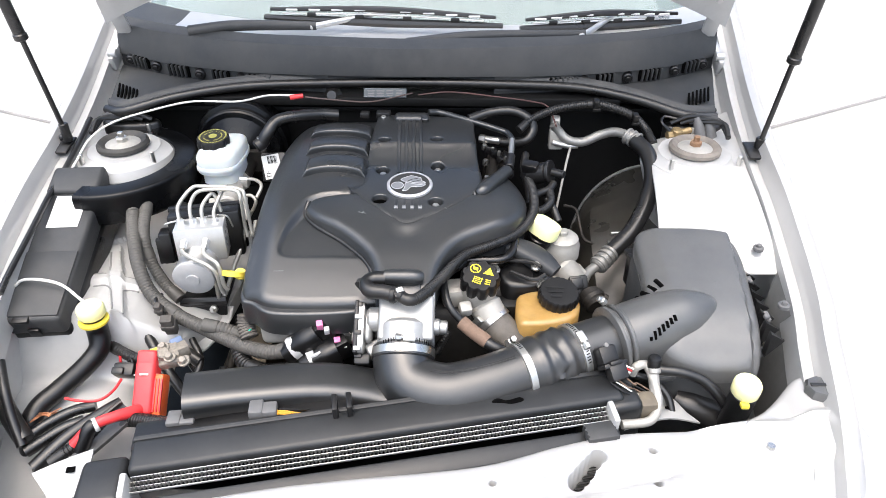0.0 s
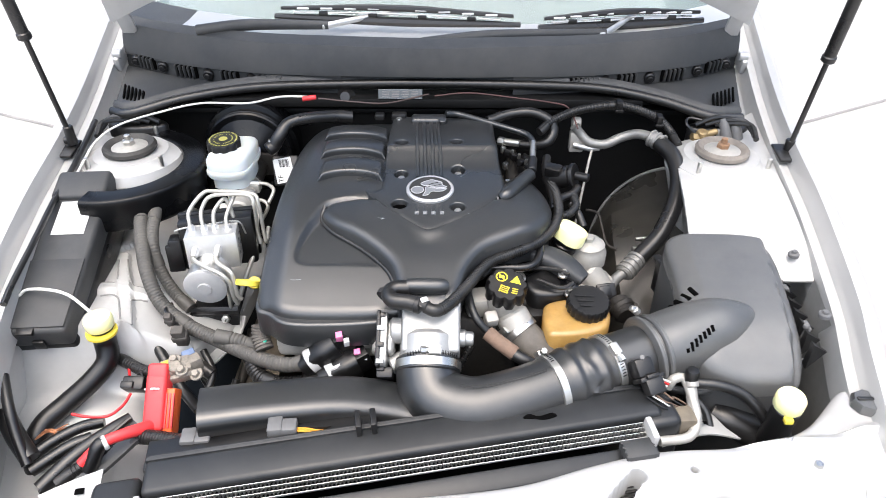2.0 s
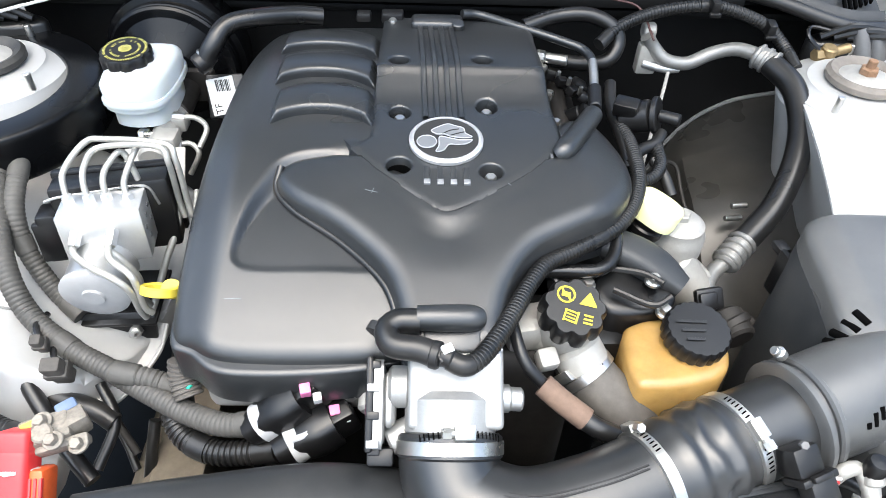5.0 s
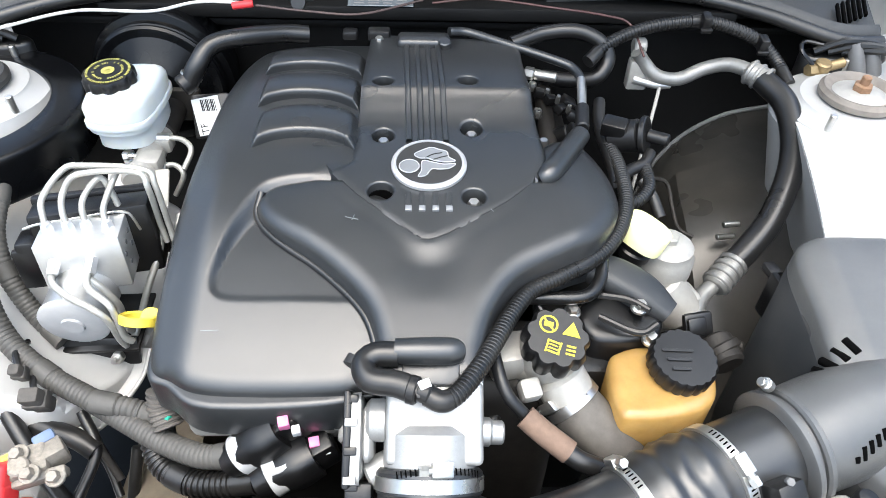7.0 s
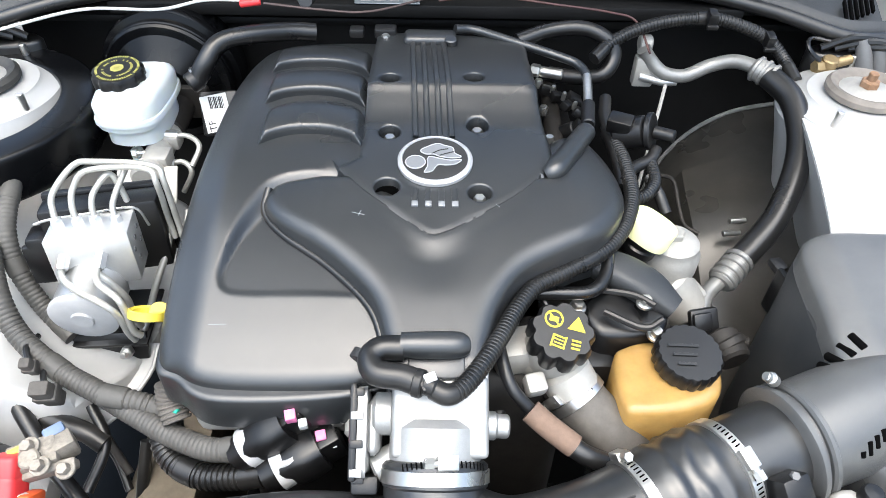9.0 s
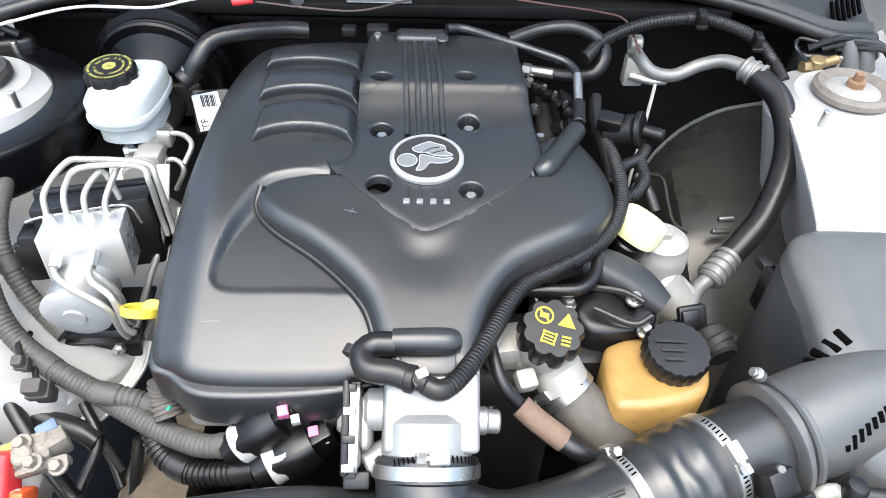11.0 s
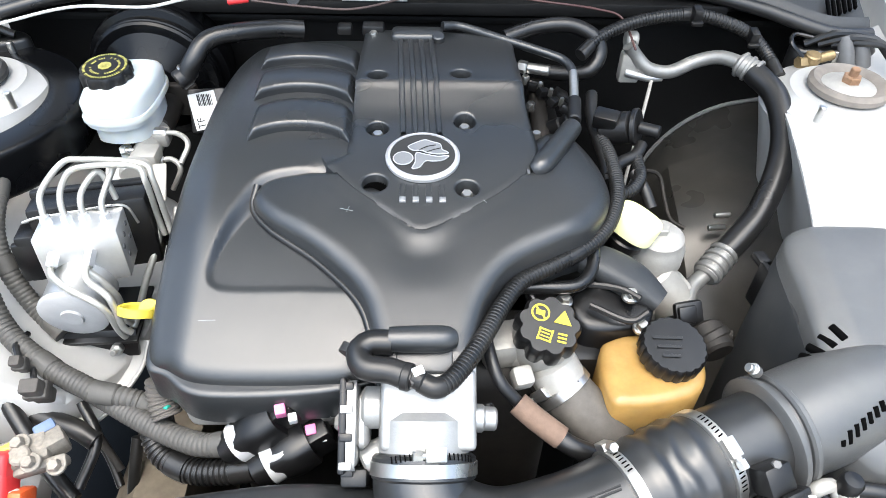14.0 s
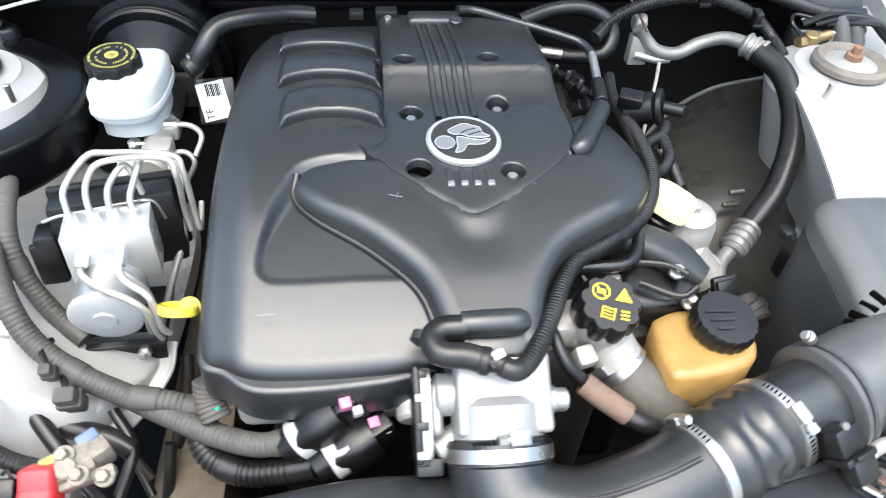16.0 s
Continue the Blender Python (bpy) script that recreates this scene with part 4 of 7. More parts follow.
afm = thing("air_flow_sensor", (0.31, 0.97, 0.81), "black air flow sensor tube with a plug", "air sensor")
part("sensor_tube", rod((0.275, 0.957, 0.808), (0.345, 0.985, 0.812), 0.044, 36), HOSE, afm)
part("sensor_head", rbox(0.028, 0.026, 0.026, pose(0.318, 0.925, 0.838, 40, 0, 22), 0.004), PLASTIC, afm)
part("plug", rbox(0.028, 0.026, 0.020, pose(0.332, 0.905, 0.825, 40, 0, 22), 0.004), RUBBER, afm)
part("plug_latch", merge(rbox(0.020, 0.006, 0.008, pose(0.329, 0.907, 0.841, 40, 0, 22), 0.002), rbox(0.038, 0.007, 0.026, pose(0.327, 0.914, 0.829, 40, 0, 22), 0.002)), PLASTIC, afm)
part("screw", hexnut((0.318, 0.930, 0.852), (0.317, 0.927, 0.857), 0.004), CONNGREY, afm)
for k in range(5):
    w0 = Vector((0.322 + 0.006 * k, 0.892 + 0.0022 * k, 0.817))
    part("wire", tube([w0, w0 + Vector((0.012, -0.010, -0.004 + 0.003 * (k % 2))), w0 + Vector((0.030 - 0.003 * k, -0.012 + 0.004 * k, -0.014)), w0 + Vector((0.045, 0.0, -0.03))], 0.0012, 6), (RUBBER, WHITEWIRE, BROWNRUBBER, RUBBER, BROWNRUBBER)[k], afm)

# ---- air filter box ----
box = thing("air_filter_box", (0.48, 1.06, 0.75), "large dark grey textured air filter box with outlet snout", "air box")
TOPB = [(0.415, 1.19), (0.405, 1.10), (0.405, 0.99), (0.42, 0.95), (0.48, 0.930), (0.54, 0.934), (0.562, 0.955), (0.575, 1.06), (0.582, 1.15), (0.57, 1.188), (0.50, 1.203)]


BOX_PROFILE = curve([0.90, 0.94, 0.975, 1.02, 1.10, 1.18, 1.23], [0.790, 0.815, 0.842, 0.860, 0.875, 0.886, 0.880])


def box_top(x, y):
    z = BOX_PROFILE(y) - 0.5 * np.clip(0.44 - x, 0, 1) * 0.4
    z = z - 0.016 * smooth01((x - 0.547 - 0.10 * (y - 1.0)) / 0.008)
    return z


part("lid", molded(TOPB, box_top, 0.030, 0.012, 0.0045), GREYPLASTIC, box)
part("base", molded([(x * 1.0 + 0.006 * (x - 0.5), y) for x, y in TOPB], lambda x, y: box_top(x, y) - 0.026, 0.1, 0.004, 0.008, floor=0.55), COWLPLASTIC, box)
SNOUT = ([0.345, 0.385, 0.425, 0.465, 0.50], [0.985, 0.999, 1.012, 1.022, 1.030], [0.812, 0.818, 0.826, 0.836, 0.846], [0.05, 0.052, 0.050, 0.042, 0.022])


def box_skin(x, y):
    """The height of the lid or of the snout on it, whichever is higher."""
    yc, zc, r = (float(np.interp(x, SNOUT[0], v)) for v in SNOUT[1:])
    lid = float(box_top(np.array([x]), np.array([y]))[0]) - 0.010 * max(0.0, min(1.0, (0.420 - x) / 0.016)) ** 2
    return max(lid, zc + math.sqrt(max(r * r - (y - yc) ** 2, 0.0)) * 0.97 if abs(y - yc) < r else 0.0)


part("outlet", tube([(0.345, 0.985, 0.812), (0.385, 0.999, 0.818), (0.425, 1.012, 0.826), (0.465, 1.022, 0.836), (0.50, 1.030, 0.846), (0.512, 1.033, 0.85)], [0.05, 0.052, 0.050, 0.042, 0.022, 0.006], 36), GREYPLASTIC, box)
part("flange", merge(lathe([(0.054, 0), (0.057, 0.002), (0.057, 0.007), (0.054, 0.009)], along((0.336, 0.981, 0.811), (0.40, 1.004, 0.816)), 36), lathe([(0.054, 0), (0.0565, 0.002), (0.0565, 0.006), (0.054, 0.008)], along((0.349, 0.986, 0.812), (0.41, 1.006, 0.816)), 36)), GREYPLASTIC, box)

# ---- cold air duct ----
duct = thing("air_duct", (-0.1, 0.9, 0.77), "black plastic cold-air duct across the bay", "air duct")
part("duct_body", tube([(-0.288, 0.868, 0.800), (-0.20, 0.886, 0.797), (-0.09, 0.905, 0.788), (0.0, 0.905, 0.768), (0.06, 0.885, 0.752)], 0.036, 24, 0.008, ry=0.024, power=3.4), HOSE, duct)

# ---- radiator pack ----
FINSBRIGHT = mat("bright_fin_edges", (0.42, 0.42, 0.41), 0.4, metal=0.8, vary=0.2, scale=90)
TANK = mat("dusty_black_tank", (0.011, 0.012, 0.013), 0.42, vary=0.2, scale=20, bump=0.2, bump_scale=900, dust=0.12, dust_color=(0.12, 0.115, 0.11))
rad = thing("radiator", (0, 0.83, 0.6), "black-topped radiator with silver condenser fins", "radiator")
RM = Matrix.Translation((0.0, 0.815, 0.8025)) @ Matrix.Rotation(radians(10.6), 4, "Z") @ Matrix.Rotation(radians(-1.3), 4, "Y")
part("top_tank", merge(rbox(0.68, 0.052, 0.045, RM @ pose(0.005, 0.016, -0.020, 4), 0.008, 3), rbox(0.68, 0.010, 0.012, RM @ pose(0.005, 0.040, 0.0), 0.004)), TANK, rad, "dusty black plastic top tank")
part("side_tank", rbox(0.06, 0.075, 0.40, RM @ pose(-0.368, -0.012, -0.205), 0.010, 3), TANK, rad)
part("side_tank", rbox(0.05, 0.062, 0.40, RM @ pose(0.345, 0.008, -0.205), 0.010, 3), TANK, rad)
for k in range(4):
    part("condenser_tube", rbox(0.645, 0.0012, 0.006, RM @ pose(-0.008, -0.0135 - 0.0056 * k, -0.010 - 0.0030 * k, 20), 0.0004), FINS, rad, "dull aluminium condenser tube")
for k in range(3):
    part("fin_strip", zigzag(250, 0.64, 0.0019, 0.008, RM @ pose(-0.008, -0.0163 - 0.0056 * k, -0.0115 - 0.0030 * k, 20)), FINSBRIGHT, rad, "pleated silver cooling fin strip")
part("header_bar", rbox(0.66, 0.028, 0.020, RM @ pose(-0.005, -0.048, -0.036, 22), 0.004), TANK, rad)
for k in range(7):
    part("grille_bar", rbox(0.64, 0.004, 0.0022, RM @ pose(-0.005, -0.064 - 0.0052 * k, -0.048 - 0.0035 * k), 0.0007), DARKFINS, rad)
part("condenser", rbox(0.66, 0.012, 0.36, RM @ pose(-0.005, -0.05, -0.26), 0.002), DARKFINS, rad, "dark condenser core")

# ---- left side ----
# black enamel, lowered further for the reservoir's shade on the booster face
BOOSTER = mat("booster_black_with_shade", (0.003, 0.0032, 0.0037), 0.24, vary=0.2, scale=20, spec=0.28)
tcov = thing("tower_trim", (-0.575, 1.437, 0.86), "black plastic wiring channel round the suspension tower", "wiring channel")
arc = [(-0.575 + 0.131 * math.cos(a), 1.395 + 0.131 * math.sin(a), 0.878) for a in np.linspace(radians(-98), radians(105), 22)]
part("channel", tube(arc, 0.023, 28, 0.012, ry=0.032, power=8), BOOSTER, tcov)

fb = thing("fuse_box", (-0.615, 1.2, 0.78), "long black plastic fuse box with a white lid label", "fuse box")
fa, fbk = Vector((-0.592, 1.022, 0.800)), Vector((-0.617, 1.335, 0.900))
FM = along(fa, fbk)
L = (fbk - fa).length
part("lid", rbox(0.098, 0.045, L * 0.86, FM @ pose(0, -0.01, L * 0.43), 0.008, 3), COWLPLASTIC, fb)
part("rear_lid", rbox(0.094, 0.05, L * 0.2, FM @ pose(0, -0.004, L * 0.93), 0.008, 3), COWLPLASTIC, fb)
part("base", rbox(0.105, 0.06, L * 0.98, FM @ pose(0, -0.055, L * 0.5), 0.01, 3), PLASTIC, fb)

BEIGERUBBER = mat("dusty_beige_rubber", (0.17, 0.15, 0.13), 0.75, vary=0.2, scale=30, bump=0.2, bump_scale=900, dust=0.4)
for s in (-1, 1):
    mt = thing("strut_mount", (s * 0.575, 1.437, 0.915), "round rubber strut mount with a steel nut", "strut mount", "suspension strut mounts")
    part("rubber_ring", lathe([(0.03, 0.0), (0.043, 0.0), (0.0505, 0.005), (0.0505, 0.012), (0.046, 0.017), (0.039, 0.015), (0.03, 0.006)], pose(s * 0.575, 1.437, 0.912), 40), BEIGERUBBER if s > 0 else DARKDUST, mt)
    part("washer", lathe([(0.034, 0), (0.034, 0.004), (0.02, 0.009)], pose(s * 0.575, 1.437, 0.918), 32), DULLCAST, mt)
    part("nut", merge(hexnut((s * 0.575, 1.437, 0.925), (s * 0.575, 1.437, 0.936), 0.012), rod((s * 0.575, 1.437, 0.93), (s * 0.575, 1.437, 0.946), 0.006)), RUST if s > 0 else STEEL, mt)
    for dx, dy in ((-0.06, -0.06), (0.075, -0.045), (0.02, 0.085)):
        part("stud", rod((s * 0.575 + dx, 1.437 + dy, 0.90), (s * 0.575 + dx, 1.437 + dy, 0.926), 0.0045, 10), STEEL, mt)

# brake booster, master cylinder and reservoir
boost = thing("brake_booster", (-0.34, 1.57, 0.9), "large round black brake booster on the firewall", "brake booster")
part("drum", lathe([(0.05, -0.02), (0.075, 0.0), (0.10, 0.012), (0.112, 0.02), (0.112, 0.032), (0.122, 0.036), (0.125, 0.046), (0.122, 0.06), (0.118, 0.10)], along((-0.372, 1.525, 0.86), (-0.372, 1.7, 0.86)) @ Matrix.Diagonal((0.82, 0.82, 0.8, 1)), 56), BOOSTER, boost)
part("rim_bead", lathe([(0.088, 0), (0.091, 0.003), (0.091, 0.006), (0.088, 0.008)], along((-0.372, 1.532, 0.86), (-0.372, 1.7, 0.86)), 56), BOOSTER, boost)
res = thing("brake_reservoir", (-0.37, 1.42, 0.86), "milky white brake fluid reservoir with a black lettered cap", "fluid reservoir")
RES0 = [(-0.422, 1.40), (-0.412, 1.375), (-0.37, 1.366), (-0.325, 1.378), (-0.312, 1.42), (-0.314, 1.48), (-0.335, 1.498), (-0.385, 1.495), (-0.42, 1.47)]
RES = [(-0.372 + (x + 0.367) * 0.74, 1.425 + (y - 1.43) * 0.9) for x, y in RES0]
part("tank", merge(molded(RES, lambda x, y: 0.930 - 0.15 * np.clip(1.40 - y, 0, 1) - 0.1 * np.clip(y - 1.45, 0, 1), 0.03, 0.018, 0.006),
                   molded([(-0.372 + (x + 0.372) * 1.05, 1.425 + (y - 1.425) * 1.04) for x, y in RES], level(0.901), 0.007, 0.003, 0.008),
                   molded([(-0.372 + (x + 0.372) * 0.86, 1.425 + (y - 1.425) * 0.86) for x, y in RES], level(0.897), 0.034, 0.004, 0.008)), MILKY, res)
cap = part("cap", lathe([(0.027, 0), (0.0325, 0.001), (0.0325, 0.018), (0.030, 0.022), (0.001, 0.0225)], pose(-0.385, 1.425, 0.922, 5), 60, 10, 0.10), PLASTIC, res, "black scalloped cap with yellow lettering")
CAPM = pose(-0.385, 1.425, 0.9447, 5)
part("outlet", merge(rod((-0.375, 1.385, 0.80), (-0.375, 1.385, 0.85), 0.008), rod((-0.352, 1.385, 0.80), (-0.352, 1.385, 0.85), 0.008)), MILKY, res)
mc = thing("master_cylinder", (-0.345, 1.40, 0.8), "cast aluminium brake master cylinder", "master cylinder")
part("cylinder", merge(rod((-0.347, 1.44, 0.846), (-0.347, 1.335, 0.842), 0.017, 24), rod((-0.347, 1.352, 0.843), (-0.347, 1.328, 0.842), 0.0205, 24), rbox(0.030, 0.030, 0.020, pose(-0.338, 1.362, 0.852), 0.004), rbox(0.024, 0.024, 0.020, pose(-0.334, 1.405, 0.852), 0.004)), DULLCAST, mc)
part("flange", merge(rbox(0.09, 0.014, 0.05, pose(-0.350, 1.50, 0.852), 0.005), rod((-0.347, 1.52, 0.848), (-0.347, 1.43, 0.846), 0.019, 24)), ENGINE, mc, "grimy rear flange of the cylinder")
part("fork_pin", merge(rod((-0.372, 1.372, 0.853), (-0.352, 1.372, 0.853), 0.004, 12), hexnut((-0.374, 1.372, 0.853), (-0.368, 1.372, 0.853), 0.006)), STEEL, mc)

# ABS unit
ab = thing("abs_unit", (-0.35, 1.17, 0.74), "aluminium ABS hydraulic unit with round motor and pipes", "abs unit")
AM = pose(-0.35, 1.187, 0.858, -8, 0, 12)
part("valve_block", rbox(0.084, 0.050, 0.062, AM, 0.002), MACHINED, ab)
ma = Vector((0.02, -0.99, -0.12)).normalized()
mm = Vector((-0.353, 1.170, 0.828))
part("motor", rod(mm, mm + ma * 0.05, 0.034, 40), CAST, ab, "round brushed aluminium pump motor")
part("motor_cap", lathe([(0.0355, 0), (0.0355, 0.004), (0.033, 0.006), (0.012, 0.0065), (0.011, 0.009), (0.001, 0.009)], along(mm + ma * 0.047, mm + ma * 0.09), 40), CUFFGREY, ab)
part("control_module", rbox(0.125, 0.035, 0.09, pose(-0.355, 1.228, 0.845, -8, 0, 12), 0.005), PLASTIC, ab, "black control module housing")
for u, v in ((0.012, 0.016), (0.014, -0.002), (-0.004, 0.012), (-0.006, -0.012), (-0.016, 0.004)):
    part("bore", rod(AM @ Vector((0.0405, u, v)), AM @ Vector((0.0428, u, v)), 0.0032, 14), CONNGREY, ab)
part("module_cover", rbox(0.132, 0.012, 0.094, pose(-0.360, 1.252, 0.842, -8, 0, 12), 0.004), PLASTIC, ab)
part("connector", merge(rbox(0.022, 0.034, 0.060, pose(-0.423, 1.205, 0.832, -8, 0, 12), 0.004), rbox(0.026, 0.010, 0.050, pose(-0.424, 1.192, 0.830, -8, 0, 12), 0.003)), PLASTIC, ab, "black side connector")
part("lever_wire", tube([(-0.417, 1.200, 0.880), (-0.400, 1.204, 0.884), (-0.360, 1.213, 0.886), (-0.330, 1.220, 0.888), (-0.312, 1.224, 0.884), (-0.304, 1.222, 0.862)], 0.0016, 8), STEEL, ab, "bright wire lever on the module")
part("bracket", merge(rbox(0.10, 0.006, 0.035, pose(-0.37, 1.152, 0.733, -25, 0, 4), 0.002), rbox(0.10, 0.09, 0.005, pose(-0.37, 1.19, 0.74, 0, 0, 4), 0.002)), PLASTIC, ab)
for p in ((-0.402, 1.150, 0.730), (-0.339, 1.144, 0.735)):
    part("bolt", merge(hexnut(p, (p[0], p[1] - 0.007, p[2] + 0.004), 0.0075), rod(p, (p[0], p[1] - 0.014, p[2] + 0.008), 0.0035, 10)), STEEL, ab)


# ---- small helpers for fittings ----
def hose_thing(name, pts, r, material, label, category, ribbed=False, group="", period=0.0055, seg=12, amp=0.1):
    h = thing(name, pts[0], label, category, group)
    part("conduit" if ribbed else "tube", conduit(pts, r, period, amp, seg) if ribbed else tube(pts, r, seg), material, h)
    if ribbed and r > 0.008:
        sp = spline(pts)
        for seg_ in (sp[:7], sp[len(sp) // 2 - 3:len(sp) // 2 + 3], sp[-7:]):
            part("tape_wrap", tube([tuple(p) for p in seg_], r * 1.10, seg), LOOMBLACK if material is LOOMBLACK else LOOM, h)
    return h


def letters(text, size, m, material, parent, name="lettering"):
    cu = bpy.data.curves.new(name, "FONT")
    cu.body, cu.size, cu.extrude, cu.align_x, cu.align_y = text, size, 0.0002, "CENTER", "CENTER"
    tmp = new("tmp", cu)
    dg = bpy.context.evaluated_depsgraph_get()
    me = bpy.data.meshes.new_from_object(tmp.evaluated_get(dg))
    vf = [tuple(m @ v.co) for v in me.vertices], [tuple(p.vertices) for p in me.polygons]
    bpy.data.objects.remove(tmp)
    bpy.data.meshes.remove(me)
    return part(name, vf, material, parent, flat=True)


def facing(p, normal, up=(0, 0, 1)):
    """A frame at p whose z is the given normal and whose y leans to up."""
    z = Vector(normal).normalized()
    x = Vector(up).cross(z).normalized()
    m = Matrix((x, z.cross(x), z)).transposed().to_4x4()
    m.translation = Vector(p)
    return m


def plate(w, h, t, m, bevel=0.0006):
    return rbox(w, h, t, m, bevel, 1)


def ring_text(parent, m, r, n, w, h, material):
    """A ring of short bars that stands for lettering too small to read."""
    vfs = []
    for k in range(n):
        if random.random() < 0.16:
            continue
        a = 2 * math.pi * k / n
        vfs.append(rbox(w * random.uniform(0.6, 1.0), h, 0.0004, m @ Matrix.Rotation(a, 4, "Z") @ Matrix.Translation((0, r, 0)), 0.0001, 1))
    part("lettering", merge(*vfs), material, parent)


def stripes(parent, m, w, h, rows, material, name="print_line", gap=0.5):
    for k in range(rows):
        y = h / 2 - (k + 0.5) * h / rows
        part(name, plate(w * random.uniform(0.75, 1.0), h / rows * gap, 0.0004, m @ Matrix.Translation((0, y, 0.0006)), 0.0001), material, parent)


ring_text(cap, CAPM, 0.0255, 56, 0.0021, 0.0032, OLIVEPRINT)
ring_text(cap, CAPM, 0.0175, 38, 0.0021, 0.0030, OLIVEPRINT)
part("symbol", lathe([(0.0085, 0), (0.0085, 0.0005), (0.004, 0.0005), (0.0035, 0.0)], CAPM, 8), OLIVEPRINT, cap)

# ---- badge emblem and cover details ----
bm_ = pose(0.016, 1.248, 0.9396, 3.6)
part("badge_field", lathe([(0.0352, 0), (0.0352, 0.0006), (0.0001, 0.0007)], bm_, 40), INK, cover, "black enamel badge field")


def emblem(outline, h=0.0018):
    part("emblem", moved(molded(outline, level(h), h, 0.0007, 0.003, True, 0.002), bm_), EMBLEM, cover, "satin silver emblem shape")
    rim = [tuple(p) for p in spline(outline, 0.002, True)]
    part("emblem_edge", tube([tuple(bm_ @ Vector((*p, h - 0.0002))) for p in rim + rim[:1]], 0.0007, 6, 0.002), CHROME, cover)


emblem([(-0.021 + 0.0105 * math.cos(a), -0.0075 + 0.0105 * math.sin(a)) for a in np.linspace(0.2, 2 * math.pi + 0.2, 16)[:-1]])
emblem([(-0.016, 0.012), (-0.008, 0.019), (0.002, 0.024), (0.010, 0.021), (0.019, 0.017), (0.021, 0.008), (0.028, 0.002), (0.018, 0.000), (0.006, 0.002), (-0.002, 0.006), (-0.010, 0.006)])
emblem([(-0.007, 0.001), (0.004, -0.001), (0.016, -0.004), (0.028, -0.003), (0.022, -0.010), (0.012, -0.012), (0.003, -0.012), (-0.003, -0.022), (-0.011, -0.024), (-0.008, -0.014)])
for pts in ([(-0.004, 0.006), (0.004, 0.012), (0.014, 0.015)], [(0.004, 0.003), (0.012, 0.007), (0.020, 0.010)]):
    part("emblem_line", tube([tuple(bm_ @ Vector((*p, 0.0019))) for p in pts], 0.0007, 6, 0.002), INK, cover)
part("cover_clip", merge(rbox(0.016, 0.012, 0.010, pose(0.021, 1.022, 0.897, 20), 0.002), rbox(0.05, 0.02, 0.006, pose(0.02, 1.008, 0.89, 25), 0.002)), SATIN, cover)
part("breather_stub", tube([(-0.011, 1.021, 0.905), (0.009, 1.021, 0.905), (0.038, 1.023, 0.903), (0.046, 1.025, 0.901)], [0.011, 0.012, 0.012, 0.009], 16), SATIN, cover, "moulded breather stub")
part("hose_seat", tube([(-0.040, 1.019, 0.893), (-0.044, 1.012, 0.890)], 0.014, 14), INK, cover)
for p in ((-0.054, 1.520, 0.938),):
    part("bolt", merge(rod(p, (p[0], p[1], p[2] + 0.004), 0.008), hexnut(p, (p[0], p[1] - 0.001, p[2] + 0.01), 0.006)), STEEL, cover)
part("rear_lug", merge(rbox(0.03, 0.02, 0.014, pose(-0.055, 1.535, 0.945), 0.003), rbox(0.02, 0.018, 0.012, pose(-0.095, 1.54, 0.942), 0.003)), PLASTIC, cover)

bh = hose_thing("breather_hose", [(-0.008, 1.019, 0.903), (-0.028, 1.019, 0.902), (-0.037, 1.010, 0.900), (-0.031, 0.996, 0.898), (-0.009, 0.992, 0.898), (0.004, 0.987, 0.897)], 0.0115, RUBBER, "short black rubber breather hose at the throttle", "hose", seg=14)
part("hose_end", rod((0.001, 0.988, 0.897), (0.010, 0.985, 0.897), 0.0125), PLASTIC, bh)
part("quick_clip", merge(rbox(0.016, 0.014, 0.014, pose(*(0.013, 0.984, 0.900), 20, 0, 25), 0.002), rod((0.010, 0.984, 0.900), (0.021, 0.979, 0.900), 0.009)), PLASTIC, bh)
part("clip_tab", rbox(0.010, 0.008, 0.006, pose(*(0.015, 0.984, 0.908), 20, 0, 25), 0.001), CLIPWHITE, bh)

MAIN = [(0.017, 0.981, 0.898), (0.030, 0.976, 0.896), (0.043, 0.986, 0.893), (0.060, 1.011, 0.891), (0.079, 1.047, 0.888), (0.096, 1.081, 0.886), (0.117, 1.111, 0.886), (0.151, 1.133, 0.886), (0.180, 1.153, 0.886), (0.203, 1.174, 0.886), (0.226, 1.211, 0.886), (0.240, 1.257, 0.888), (0.242, 1.319, 0.890), (0.232, 1.376, 0.892)]
hose_thing("engine_loom", MAIN, 0.0085, LOOMBLACK, "black corrugated wiring loom beside the engine cover", "wiring loom", True, "wiring looms", 0.0042)
hose_thing("vacuum_hose", [(0.085, 1.093, 0.870), (0.100, 1.117, 0.868), (0.132, 1.121, 0.866), (0.176, 1.124, 0.866), (0.195, 1.146, 0.868), (0.200, 1.174, 0.874), (0.192, 1.191, 0.870)], 0.007, RUBBER, "black rubber vacuum hose", "hose")
hose_thing("loom_branch", [(0.099, 1.094, 0.868), (0.132, 1.143, 0.862), (0.181, 1.168, 0.860), (0.213, 1.211, 0.860)], 0.006, LOOMBLACK, "taped black wiring branch", "wiring loom", False, "wiring looms")
hose_thing("vacuum_hose", [(0.085, 1.097, 0.865), (0.079, 1.071, 0.862), (0.082, 1.039, 0.860), (0.091, 1.016, 0.848), (0.111, 1.004, 0.828)], 0.0062, RUBBER, "thin black hose bending down to a brown sleeve", "hose")
sl_ = thing("heater_pipe_sleeve", (0.111, 1.006, 0.825), "brown fabric sleeve on a small coolant hose", "hose sleeve")
part("sleeve", tube([(0.108, 1.006, 0.829), (0.124, 0.994, 0.822), (0.148, 0.979, 0.812)], 0.0115, 14), BROWNRUBBER, sl_)
